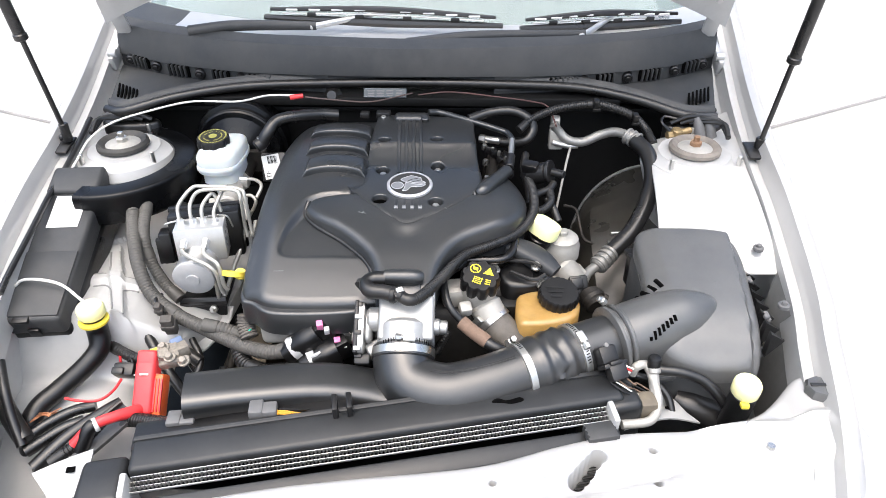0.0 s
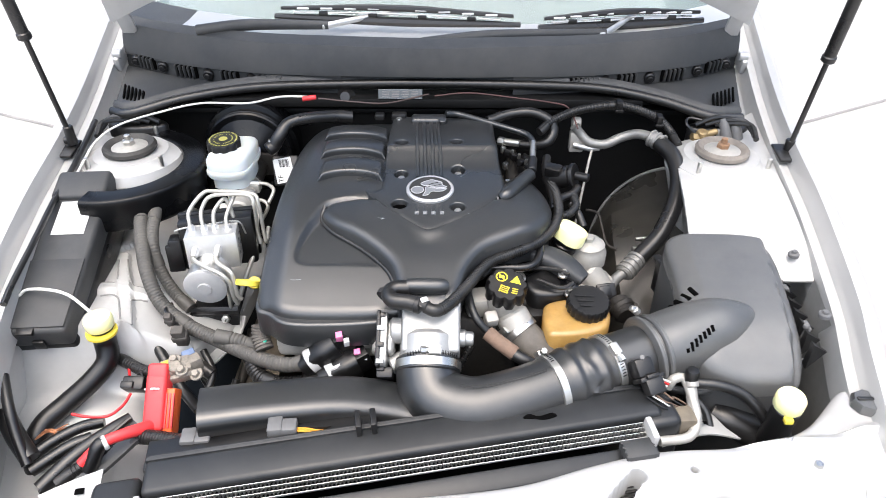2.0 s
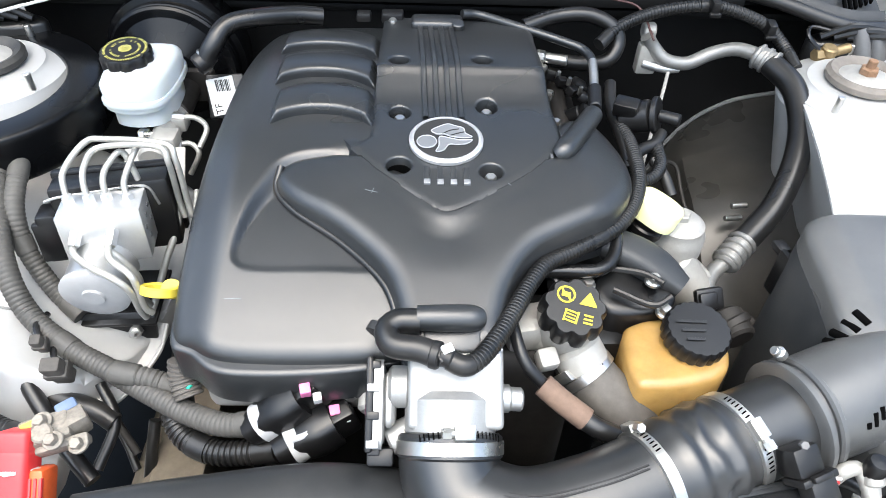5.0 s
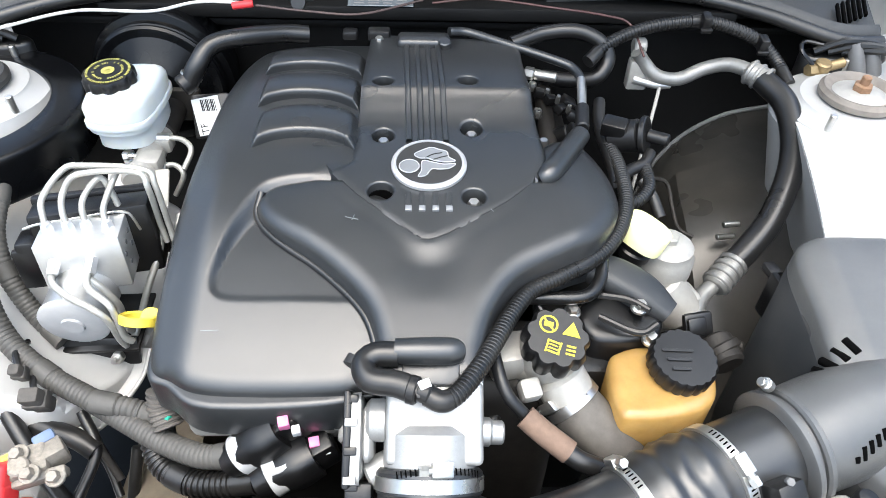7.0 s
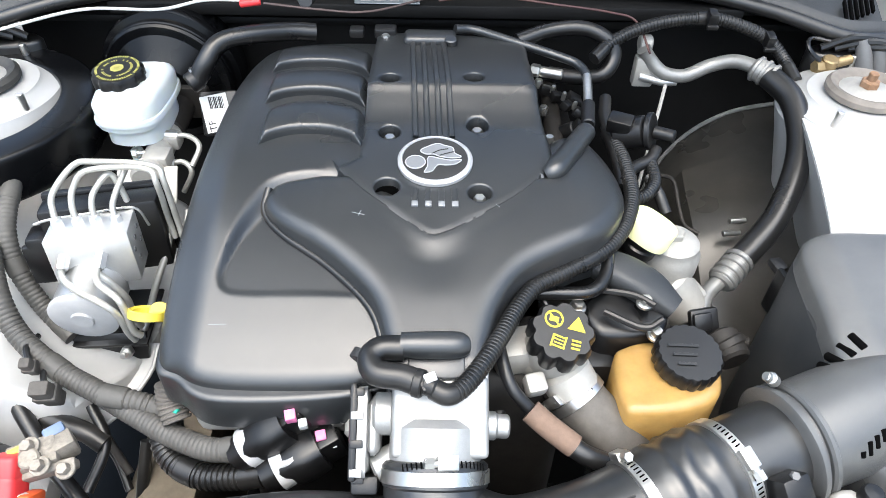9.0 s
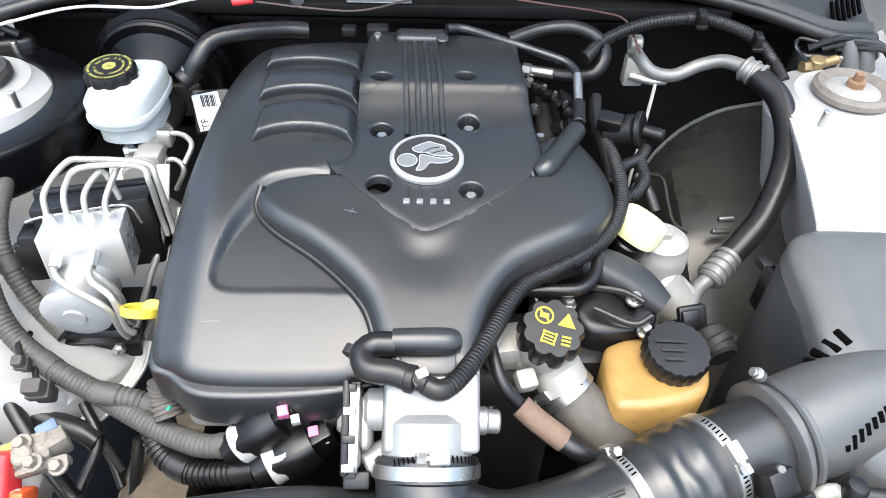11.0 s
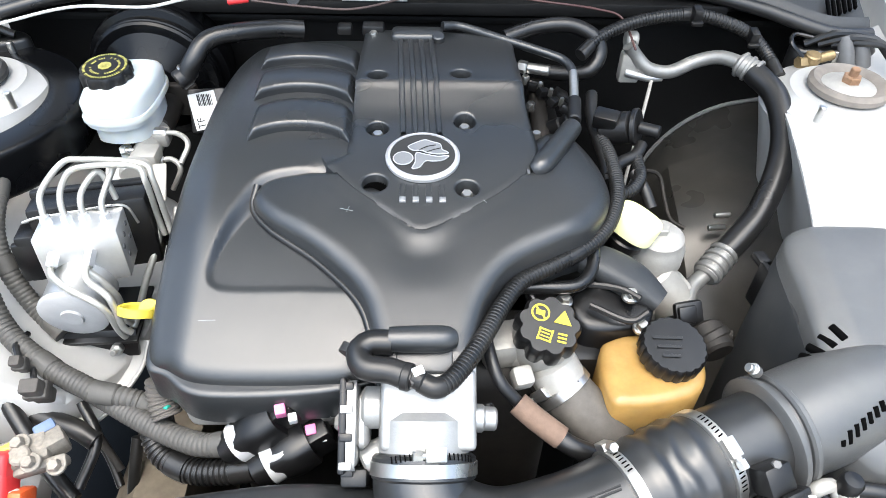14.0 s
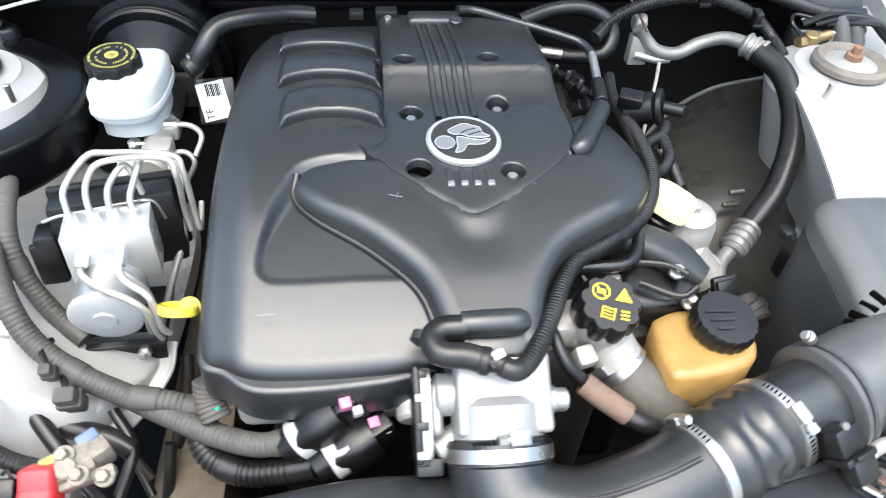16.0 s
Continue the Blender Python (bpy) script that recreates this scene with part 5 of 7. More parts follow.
part("hose_tail", tube([(0.144, 0.980, 0.813), (0.159, 0.972, 0.808), (0.176, 0.970, 0.800)], 0.0095, 12), RUBBER, sl_)
hose_thing("loom_branch", [(0.102, 1.077, 0.780), (0.092, 1.053, 0.775), (0.083, 1.039, 0.770), (0.067, 1.028, 0.740)], 0.006, LOOMBLACK, "black corrugated branch below the throttle body", "wiring loom", True, "wiring looms", 0.004)

# ---- coolant filler neck, radiator hose ----
fn = thing("coolant_filler", (0.140, 1.061, 0.840), "cast aluminium coolant filler neck with black cap", "coolant filler")
cc = Vector((0.137, 1.060, 0.872))
CM = facing(cc, (0.05, -0.30, 0.95), (0, 1, 0))
part("neck", merge(lathe([(0.030, -0.045), (0.030, -0.012), (0.027, -0.004)], CM, 32), rod((0.144, 1.059, 0.825), (0.159, 1.043, 0.805), 0.027, 28), rbox(0.05, 0.04, 0.035, pose(*(0.100, 1.072, 0.835), 0, 0, 10), 0.008), rbox(0.02, 0.02, 0.02, pose(*(0.114, 1.031, 0.835), 20, 0, 15), 0.004), rod((0.092, 1.079, 0.830), (0.131, 1.066, 0.825), 0.02)), DULLCAST, fn)
cp = part("cap", lathe([(0.028, -0.016), (0.0325, -0.012), (0.0325, 0.004), (0.0305, 0.010), (0.029, 0.012), (0.001, 0.012)], CM, 90, 9, 0.13), PLASTIC, fn, "black scalloped cap with yellow warning symbols")
tm = CM @ Matrix.Translation((0, 0, 0.0122)) @ Matrix.Rotation(-0.22, 4, "Z") @ Matrix.Scale(0.86, 4)
part("symbol", lathe([(0.0105, 0), (0.0105, 0.0006), (0.0085, 0.0006), (0.0085, 0.0)], tm @ Matrix.Translation((-0.012, 0.012, 0)), 24, caps=False), YELLOWPRINT, cp)
part("symbol", merge(rbox(0.010, 0.006, 0.0005, tm @ Matrix.Translation((-0.012, 0.012, 0.0003)), 0.0001, 1), rbox(0.016, 0.002, 0.0005, tm @ pose(-0.012, 0.012, 0.0005, 0, 0, -45), 0.0001, 1)), YELLOWPRINT, cp)
part("symbol", ([tuple(tm @ Vector(p)) for p in ((0.004, 0.004, 0.0006), (0.024, 0.004, 0.0006), (0.014, 0.021, 0.0006))], [(0, 1, 2)]), YELLOWPRINT, cp)
for w, h, x, y in ((0.002, 0.014, -0.010, -0.013), (0.002, 0.014, 0.004, -0.013), (0.015, 0.002, -0.003, -0.007), (0.015, 0.002, -0.003, -0.019), (0.010, 0.0015, -0.003, -0.011), (0.010, 0.0015, -0.003, -0.015)):
    part("symbol", rbox(w, h, 0.0005, tm @ pose(x, y, 0.0004, 0, 0, -8), 0.0001, 1), YELLOWPRINT, cp)
for k in range(3):
    part("lettering", rbox(0.010, 0.0022, 0.0005, tm @ pose(0.016, -0.008 - 0.0045 * k, 0.0004), 0.0001, 1), YELLOWPRINT, cp)
rh = thing("radiator_hose", (0.161, 1.050, 0.800), "thick dusty black radiator hose with clamp", "hose")
part("tube", tube([(0.146, 1.060, 0.812), (0.160, 1.043, 0.800), (0.182, 1.024, 0.785), (0.205, 1.008, 0.765), (0.233, 0.996, 0.730)], 0.0275, 24), DUSTYRUBBER, rh)
v0, v1 = Vector((0.154, 1.049, 0.806)), Vector((0.171, 1.033, 0.793))
clamp_band(v0.lerp(v1, 0.4), v1 - v0, 0.0285, 0.011, rh, (-0.75, -0.45, 0.3))

# ---- power steering reservoir ----
ps = thing("power_steering_reservoir", (0.235, 1.045, 0.76), "amber translucent fluid reservoir with a black ribbed cap", "fluid reservoir")
PST = [(0.199, 1.073, 0.825), (0.215, 1.089, 0.825), (0.245, 1.094, 0.825), (0.289, 1.085, 0.825), (0.301, 1.060, 0.825), (0.291, 1.026, 0.825), (0.261, 1.011, 0.825), (0.217, 1.007, 0.825), (0.198, 1.017, 0.825)]
part("tank", molded([(p[0], p[1]) for p in PST], lambda x, y: 0.828 + 0.05 * (x - 0.24), 0.046, 0.012, 0.004), AMBER, ps)
part("neck", lathe([(0.026, -0.02), (0.026, 0.01)], pose(*(0.268, 1.063, 0.828)), 28), AMBER, ps)
part("cap", lathe([(0.030, -0.006), (0.0335, -0.004), (0.0335, 0.010), (0.031, 0.014), (0.001, 0.0145)], facing((0.265, 1.061, 0.838), (0.05, -0.15, 1), (0, 1, 0)), 80, 20, 0.05), PLASTIC, ps, "black ribbed cap with faint moulded letters")
fm2 = facing((0.259, 1.053, 0.853), (0.05, -0.15, 1), (0, 1, 0))
for k in range(3):
    part("raised_lettering", plate(0.03 - 0.006 * k, 0.003, 0.0006, fm2 @ Matrix.Translation((0, 0.012 - 0.01 * k, 0.0)), 0.0002), RUBBER, ps)
part("pump_body", merge(rod((0.332, 1.133, 0.790), (0.341, 1.099, 0.785), 0.019, 20), rod((0.334, 1.123, 0.790), (0.339, 1.114, 0.786), 0.022, 20), rod((0.348, 1.133, 0.785), (0.365, 1.129, 0.780), 0.007, 12)), ENGINE, ps)
part("bracket_clip", merge(rbox(0.034, 0.010, 0.036, pose(*(0.314, 1.139, 0.800), -40, 0, 12), 0.004), rbox(0.022, 0.006, 0.020, pose(*(0.310, 1.135, 0.808), -40, 0, 12), 0.003)), PLASTIC, ps)

# ---- oil filler and filter housing ----
of = thing("oil_filler", (0.25, 1.21, 0.83), "pale yellow oil filler cap on a black neck", "oil filler")
oc = Vector((0.258, 1.219, 0.872))
OM = facing(oc, (0.28, 0.02, 0.96), (0.75, -0.6, 0))
part("neck", lathe([(0.024, -0.065), (0.024, -0.05), (0.0185, -0.048), (0.0185, -0.036), (0.021, -0.034), (0.021, -0.026), (0.0185, -0.024), (0.0185, -0.016), (0.020, -0.014), (0.020, -0.004)], OM, 32), PLASTIC, of)
capring = [(x, y) for x, y in circle(0.021, 40, 0.028, 2.8)]
part("cap", moved(molded(capring, level(0.010), 0.022, 0.007, 0.004, False), OM), YELLOWPALE, of, "oblong pale yellow cap")
can = thing("oil_filter_housing", (0.29, 1.2, 0.78), "oxidised aluminium oil filter housing", "filter housing")
kc = (0.292, 1.226, 0.848)
part("housing", lathe([(0.020, -0.10), (0.026, -0.085), (0.028, -0.045), (0.033, -0.040), (0.033, -0.018), (0.030, -0.014), (0.029, -0.004), (0.022, 0.002), (0.001, 0.003)], pose(*kc), 40), DULLCAST, can)
part("hex", hexnut((kc[0], kc[1], kc[2] + 0.001), (kc[0], kc[1], kc[2] + 0.011), 0.010), DULLCAST, can)
part("foot", merge(rod((0.286, 1.209, 0.800), (0.319, 1.192, 0.760), 0.028), rbox(0.07, 0.04, 0.05, pose(*(0.303, 1.201, 0.765), 0, 0, 20), 0.01)), DULLCAST, can)

# ---- front of the engine: covers, pulleys, bracket arms ----
br = thing("engine_bracket", (0.2, 1.12, 0.85), "dark grey engine bracket arm", "bracket")
part("arm", tube([(0.187, 1.173, 0.862), (0.216, 1.160, 0.858), (0.244, 1.144, 0.850), (0.269, 1.125, 0.840)], [0.018, 0.022, 0.022, 0.014], 16, ry=0.012, power=3), COWLPLASTIC, br)
tcv = thing("timing_cover", (0.18, 1.09, 0.8), "black engine timing cover with bolts", "timing cover")
part("cover", merge(molded([(0.174, 1.129, 0.830)[:2], (0.201, 1.149, 0.830)[:2], (0.238, 1.150, 0.830)[:2], (0.261, 1.130, 0.830)[:2], (0.251, 1.099, 0.830)[:2], (0.208, 1.091, 0.830)[:2], (0.181, 1.098, 0.830)[:2]], lambda x, y: 0.838 + 0.2 * (y - 1.1), 0.12, 0.01, 0.005),
                    rbox(0.22, 0.05, 0.25, pose(0.10, 1.10, 0.68), 0.01)), PLASTIC, tcv)
for p in ((0.165, 1.119, 0.845), (0.242, 1.091, 0.835), (0.234, 1.121, 0.850)):
    part("bolt", merge(rod(p, (p[0], p[1], p[2] + 0.005), 0.009), hexnut(p, (p[0], p[1] - 0.002, p[2] + 0.012), 0.0065)), STEEL, tcv)
for a, b, c in (((0.191, 1.111, 0.850), (0.227, 1.090, 0.850), (0.247, 1.097, 0.855)), ((0.123, 1.105, 0.830), (0.133, 1.111, 0.850), (0.125, 1.125, 0.860)), ((0.183, 1.138, 0.855), (0.221, 1.126, 0.860), (0.241, 1.111, 0.860))):
    hose_thing("sensor_lead", [a, b, c], 0.0035, RUBBER, "thin black sensor lead", "cable", False, "sensor leads", seg=8)

# ---- fuel rail area right of the cover ----
fr = thing("fuel_rail", (0.19, 1.42, 0.86), "dark fuel rail with injector plugs and bolts", "fuel rail")
part("rail", merge(rod((0.165, 1.30, 0.868), (0.175, 1.52, 0.872), 0.012), rbox(0.05, 0.26, 0.04, pose(0.18, 1.40, 0.83), 0.008)), ENGINE, fr)
for y in (1.335, 1.405, 1.475):
    part("injector", merge(rod((0.172, y, 0.865), (0.195, y - 0.01, 0.885), 0.010), rbox(0.02, 0.022, 0.014, pose(0.202, y - 0.012, 0.885, 0, 30), 0.003)), PLASTIC, fr)
    part("bolt", hexnut((0.158, y + 0.03, 0.88), (0.158, y + 0.03, 0.892), 0.006), STEEL, fr)
part("fitting", merge(rod((0.147, 1.518, 0.900), (0.160, 1.513, 0.900), 0.009, 6), rod((0.160, 1.513, 0.900), (0.190, 1.504, 0.900), 0.0075)), STEEL, fr)
for k in range(4):
    p = Vector((0.165, 1.480, 0.890)) + Vector((0.012 * k, -0.02 * k, 0.002 * (k % 2)))
    part("connector", rbox(0.016, 0.012, 0.012, pose(p.x, p.y, p.z, 10 * k, 15, 25 * k), 0.002), PLASTIC, fr)
    part("small_bolt", hexnut((p.x + 0.008, p.y - 0.008, p.z), (p.x + 0.009, p.y - 0.01, p.z + 0.012), 0.0032), STEEL, fr)

pv = thing("pcv_pipe", (0.2, 1.45, 0.93), "black breather pipe with clip running to the cover", "breather pipe")
part("pipe", tube([(0.040, 1.525, 0.955), (0.067, 1.533, 0.950), (0.120, 1.507, 0.946), (0.182, 1.481, 0.938), (0.203, 1.468, 0.934), (0.210, 1.441, 0.930), (0.203, 1.380, 0.922), (0.202, 1.364, 0.920)], 0.006, 12), SATIN, pv)
part("silver_section", rod((0.210, 1.445, 0.932), (0.204, 1.388, 0.925), 0.0055), STEEL, pv)
part("coupling", rod((0.205, 1.391, 0.923), (0.199, 1.348, 0.920), 0.0085), PLASTIC, pv)
part("sleeve", tube([(0.193, 1.330, 0.922), (0.168, 1.282, 0.928), (0.146, 1.244, 0.930), (0.137, 1.239, 0.926)], [0.012, 0.0125, 0.0125, 0.009], 16), SATIN, pv)
lp = hose_thing("breather_loop_hose", [(0.124, 1.512, 0.945), (0.167, 1.528, 0.953), (0.213, 1.530, 0.956), (0.246, 1.522, 0.945), (0.258, 1.512, 0.925), (0.243, 1.497, 0.905), (0.211, 1.507, 0.895), (0.173, 1.521, 0.892)], 0.0105, RUBBER, "black rubber hose looping behind the engine", "hose", seg=14)
pg = thing("purge_valve", (0.26, 1.36, 0.9), "black purge valve with plug and hose stubs", "purge valve")
pc = Vector((0.262, 1.357, 0.905))
part("body", merge(rod(pc + Vector((-0.022, 0.012, -0.012)), pc + Vector((0.012, -0.004, 0.004)), 0.020, 24), rod(pc + Vector((0.012, -0.004, 0.004)), pc + Vector((0.018, -0.007, 0.006)), 0.023, 24), rod(pc + Vector((0.018, -0.008, 0.006)), pc + Vector((0.04, -0.022, 0.008)), 0.008)), PLASTIC, pg)
part("plug", rbox(0.03, 0.022, 0.02, pose(*(0.241, 1.360, 0.915), 10, 0, -25), 0.003), PLASTIC, pg)
part("elbow", tube([(0.284, 1.336, 0.895), (0.274, 1.320, 0.890), (0.251, 1.305, 0.888), (0.237, 1.282, 0.885)], 0.0075, 12), PLASTIC, pg)
hose_thing("loom_branch", [(0.239, 1.443, 0.900), (0.232, 1.391, 0.895), (0.237, 1.315, 0.885), (0.235, 1.277, 0.880)], 0.008, LOOMBLACK, "black taped loom beside the purge valve", "wiring loom", False, "wiring looms")
hose_thing("loom_branch", [(0.235, 1.257, 0.880), (0.257, 1.262, 0.880), (0.274, 1.286, 0.882), (0.275, 1.317, 0.888)], 0.0075, LOOMBLACK, "black corrugated branch curling by the purge valve", "wiring loom", True, "wiring looms", 0.004)
hose_thing("loom_branch", [(0.269, 1.300, 0.880), (0.280, 1.280, 0.870), (0.288, 1.262, 0.855)], 0.007, LOOMBLACK, "black branch dropping behind the oil filler", "wiring loom", False, "wiring looms")

# ---- air-conditioning pipe and hose ----
ACPIPE = mat("oxidised_alloy_pipe", (0.27, 0.265, 0.25), 0.45, metal=0.6, vary=0.12, scale=40, bump=0.2, bump_scale=500)
ac = thing("ac_pipe", (0.31, 1.56, 0.9), "bare aluminium air-conditioning pipe with black rubber hose", "ac pipe")
part("pipe", tube([(0.304, 1.535, 0.925), (0.317, 1.535, 0.908), (0.337, 1.528, 0.892), (0.369, 1.528, 0.888), (0.404, 1.536, 0.900), (0.434, 1.527, 0.912), (0.460, 1.501, 0.915)], 0.0098, 18), ACPIPE, ac)
part("manifold", merge(rbox(0.03, 0.02, 0.045, pose(*(0.312, 1.539, 0.890), 0, 0, 0), 0.004), rod((0.301, 1.552, 0.925), (0.319, 1.552, 0.925), 0.012)), DULLCAST, ac)
part("small_pipe", tube([(0.305, 1.531, 0.885), (0.337, 1.525, 0.880), (0.358, 1.526, 0.880)], 0.006), CAST, ac)
part("ferrule", merge(rod((0.452, 1.506, 0.915), (0.473, 1.484, 0.911), 0.0158, 24), *[rod((0.454 + 0.008 * k, 1.504 - 0.0085 * k, 0.9148 - 0.0015 * k), (0.4575 + 0.008 * k, 1.5005 - 0.0085 * k, 0.914 - 0.0015 * k), 0.0180, 24) for k in range(3)]), ACPIPE, ac)
part("hose", tube([(0.468, 1.485, 0.912), (0.486, 1.444, 0.902), (0.487, 1.394, 0.880), (0.470, 1.342, 0.855), (0.439, 1.292, 0.825), (0.409, 1.263, 0.806), (0.383, 1.242, 0.792)], 0.0160, 20), RUBBER, ac)
part("lower_ferrule", merge(*[rod((0.390 - 0.0075 * k, 1.248 - 0.0072 * k, 0.796 - 0.0034 * k), (0.3855 - 0.0075 * k, 1.2436 - 0.0072 * k, 0.794 - 0.0034 * k), 0.0182, 24) for k in range(4)], rod((0.389, 1.247, 0.795), (0.360, 1.219, 0.782), 0.0160, 24)), ACPIPE, ac)
part("lower_pipe", tube([(0.363, 1.224, 0.783), (0.344, 1.208, 0.778), (0.333, 1.189, 0.775), (0.326, 1.168, 0.772)], 0.0095, 16), ACPIPE, ac)
hose_thing("firewall_loom", [(0.227, 1.494, 0.930), (0.260, 1.522, 0.945), (0.316, 1.543, 0.958), (0.387, 1.552, 0.963), (0.435, 1.547, 0.955), (0.473, 1.540, 0.940), (0.497, 1.522, 0.920), (0.506, 1.487, 0.905)], 0.0085, LOOMBLACK, "black corrugated loom along the firewall", "wiring loom", True, "wiring looms", 0.005)
for p in ((0.390, 1.542, 0.968), (0.473, 1.531, 0.942)):
    q = thing("loom_clip", p, "black plastic loom clip", "clip", "loom clips")
    part("clip", merge(rbox(0.013, 0.020, 0.021, pose(*p, 10), 0.004), rbox(0.016, 0.006, 0.006, pose(p[0], p[1] - 0.010, p[2] - 0.009, 10), 0.0015)), PLASTIC, q)
hose_thing("support_rod", [(0.344, 1.525, 0.880), (0.334, 1.497, 0.860), (0.324, 1.471, 0.820), (0.313, 1.443, 0.765), (0.304, 1.420, 0.71)], 0.0026, DULLCAST, "thin steel rod in front of the firewall", "rod", seg=8)
hose_thing("brake_pipe", [(0.322, 1.411, 0.800), (0.348, 1.412, 0.790), (0.356, 1.386, 0.765), (0.362, 1.362, 0.750), (0.380, 1.350, 0.745)], 0.003, ENGINE, "thin dark brake pipe on the apron", "pipe", False, "brake pipes", seg=8)
sd = thing("apron_stud", (0.430, 1.358, 0.755), "pair of bare steel studs on the apron", "stud")
for a, b in (((0.430, 1.339, 0.780), (0.408, 1.336, 0.780)), ((0.430, 1.340, 0.757), (0.405, 1.335, 0.759))):
    part("stud", rod(a, b, 0.004, 10), STEEL, sd)

# ---- hoses behind, left ----
hb = hose_thing("booster_hose", [(-0.298, 1.452, 0.915), (-0.285, 1.460, 0.935), (-0.268, 1.481, 0.952), (-0.231, 1.499, 0.955), (-0.185, 1.525, 0.948), (-0.152, 1.535, 0.942)], 0.0125, RUBBER, "black rubber vacuum hose to the brake booster", "hose", seg=16)
part("hose_clip", lathe([(0.0130, 0), (0.0145, 0.001), (0.0145, 0.004), (0.013, 0.005)], along((-0.297, 1.457, 0.918), (-0.290, 1.462, 0.930)), 20), STEEL, hb)
part("valve", rod((-0.309, 1.446, 0.910), (-0.295, 1.456, 0.917), 0.014), PLASTIC, boost)
stk = thing("part_sticker", (-0.286, 1.458, 0.860), "white printed parts sticker lettered TF", "sticker")
sm = facing((-0.286, 1.458, 0.860), (0.12, -0.8, 0.6))
part("sticker", plate(0.036, 0.050, 0.001, sm @ pose(0, 0, 0, 0, 0, 8)), LABELWHITE, stk)
letters("TF", 0.014, sm @ pose(-0.006, -0.017, 0.0008, 0, 0, 98), INK, stk)
for k in range(9):
    part("bar_line", plate(0.0008 + 0.0006 * (k % 3), 0.016, 0.0004, sm @ pose(0.010 - 0.0022 * k, 0.014, 0.0008, 0, 0, 8), 0.0001), INK, stk)
part("backing", rbox(0.05, 0.06, 0.01, sm @ Matrix.Translation((0.004, 0, -0.007)), 0.003), PLASTIC, stk)

# ---- brake pipes ----
def brake_pipe(pts, label="bent metal brake pipe", parent=None, r=0.0034):
    part("pipe", tube(pts, r, 10, 0.004), PIPEMETAL, parent)


for pts in ([(-0.382, 1.188, 0.888), (-0.387, 1.197, 0.900), (-0.388, 1.211, 0.915), (-0.368, 1.234, 0.935), (-0.348, 1.241, 0.935), (-0.288, 1.242, 0.930), (-0.277, 1.233, 0.915), (-0.275, 1.231, 0.860), (-0.273, 1.229, 0.840), (-0.275, 1.262, 0.850)],
            [(-0.362, 1.192, 0.887), (-0.367, 1.201, 0.905), (-0.366, 1.215, 0.920), (-0.349, 1.226, 0.935), (-0.295, 1.237, 0.930), (-0.283, 1.228, 0.915), (-0.287, 1.236, 0.860), (-0.284, 1.232, 0.835)],
            [(-0.345, 1.196, 0.886), (-0.348, 1.205, 0.905), (-0.346, 1.217, 0.915), (-0.334, 1.233, 0.925), (-0.327, 1.233, 0.910), (-0.320, 1.227, 0.875)],
            [(-0.323, 1.197, 0.885), (-0.328, 1.207, 0.900), (-0.325, 1.221, 0.912), (-0.319, 1.243, 0.925)]):
    brake_pipe(pts, parent=ab)
    p = Vector(pts[0])
    part("pipe_nut", hexnut(p - Vector((0, 0, 0.006)), p + Vector((-0.001, 0.002, 0.010)), 0.0065), MACHINED, ab)
for pts in ([(-0.371, 1.158, 0.868), (-0.377, 1.154, 0.855), (-0.371, 1.152, 0.840), (-0.347, 1.151, 0.820), (-0.328, 1.148, 0.800), (-0.333, 1.162, 0.745), (-0.326, 1.170, 0.745), (-0.309, 1.201, 0.790), (-0.294, 1.235, 0.830), (-0.310, 1.257, 0.850)],
            [(-0.335, 1.162, 0.866), (-0.338, 1.152, 0.858), (-0.326, 1.148, 0.845), (-0.316, 1.147, 0.820), (-0.322, 1.153, 0.780), (-0.323, 1.162, 0.760)]):
    brake_pipe(pts, parent=ab, r=0.0042)
    p = Vector(pts[0])
    part("pipe_nut", hexnut(p + Vector((0, 0.006, 0.004)), p - Vector((0, 0.010, 0.004)), 0.0065), MACHINED, ab)
for pts in ([(-0.331, 1.403, 0.860), (-0.308, 1.401, 0.860), (-0.292, 1.385, 0.855), (-0.299, 1.363, 0.840)], [(-0.330, 1.368, 0.840), (-0.313, 1.372, 0.840), (-0.302, 1.364, 0.830), (-0.318, 1.360, 0.800)]):
    brake_pipe(pts, parent=mc, r=0.0036)
    part("pipe_nut", hexnut(Vector(pts[0]) - Vector((0.008, 0, 0)), Vector(pts[0]) + Vector((0.008, 0, 0)), 0.007), STEEL, mc)
part("bracket", rbox(0.075, 0.05, 0.004, pose(*(-0.347, 1.327, 0.835), 35, 0, 5), 0.002), DULLCAST, mc, "dull metal bracket with holes")
tg = thing("yellow_tag", (-0.274, 1.109, 0.840), "bright yellow plastic ring tag on the brake pipes", "tag")
part("ring", lathe([(0.017, -0.005), (0.019, -0.004), (0.019, 0.004), (0.017, 0.005), (0.015, 0.003), (0.015, -0.003), (0.017, -0.005)], facing((-0.277, 1.110, 0.840), (0.1, 0.6, 0.8)), 28, caps=False), YELLOW, tg)
part("tab", lathe([(0.010, -0.003), (0.011, 0.0), (0.010, 0.003), (0.001, 0.003)], facing((-0.268, 1.117, 0.835), (0.3, -0.5, 0.8)), 20), YELLOW, tg)

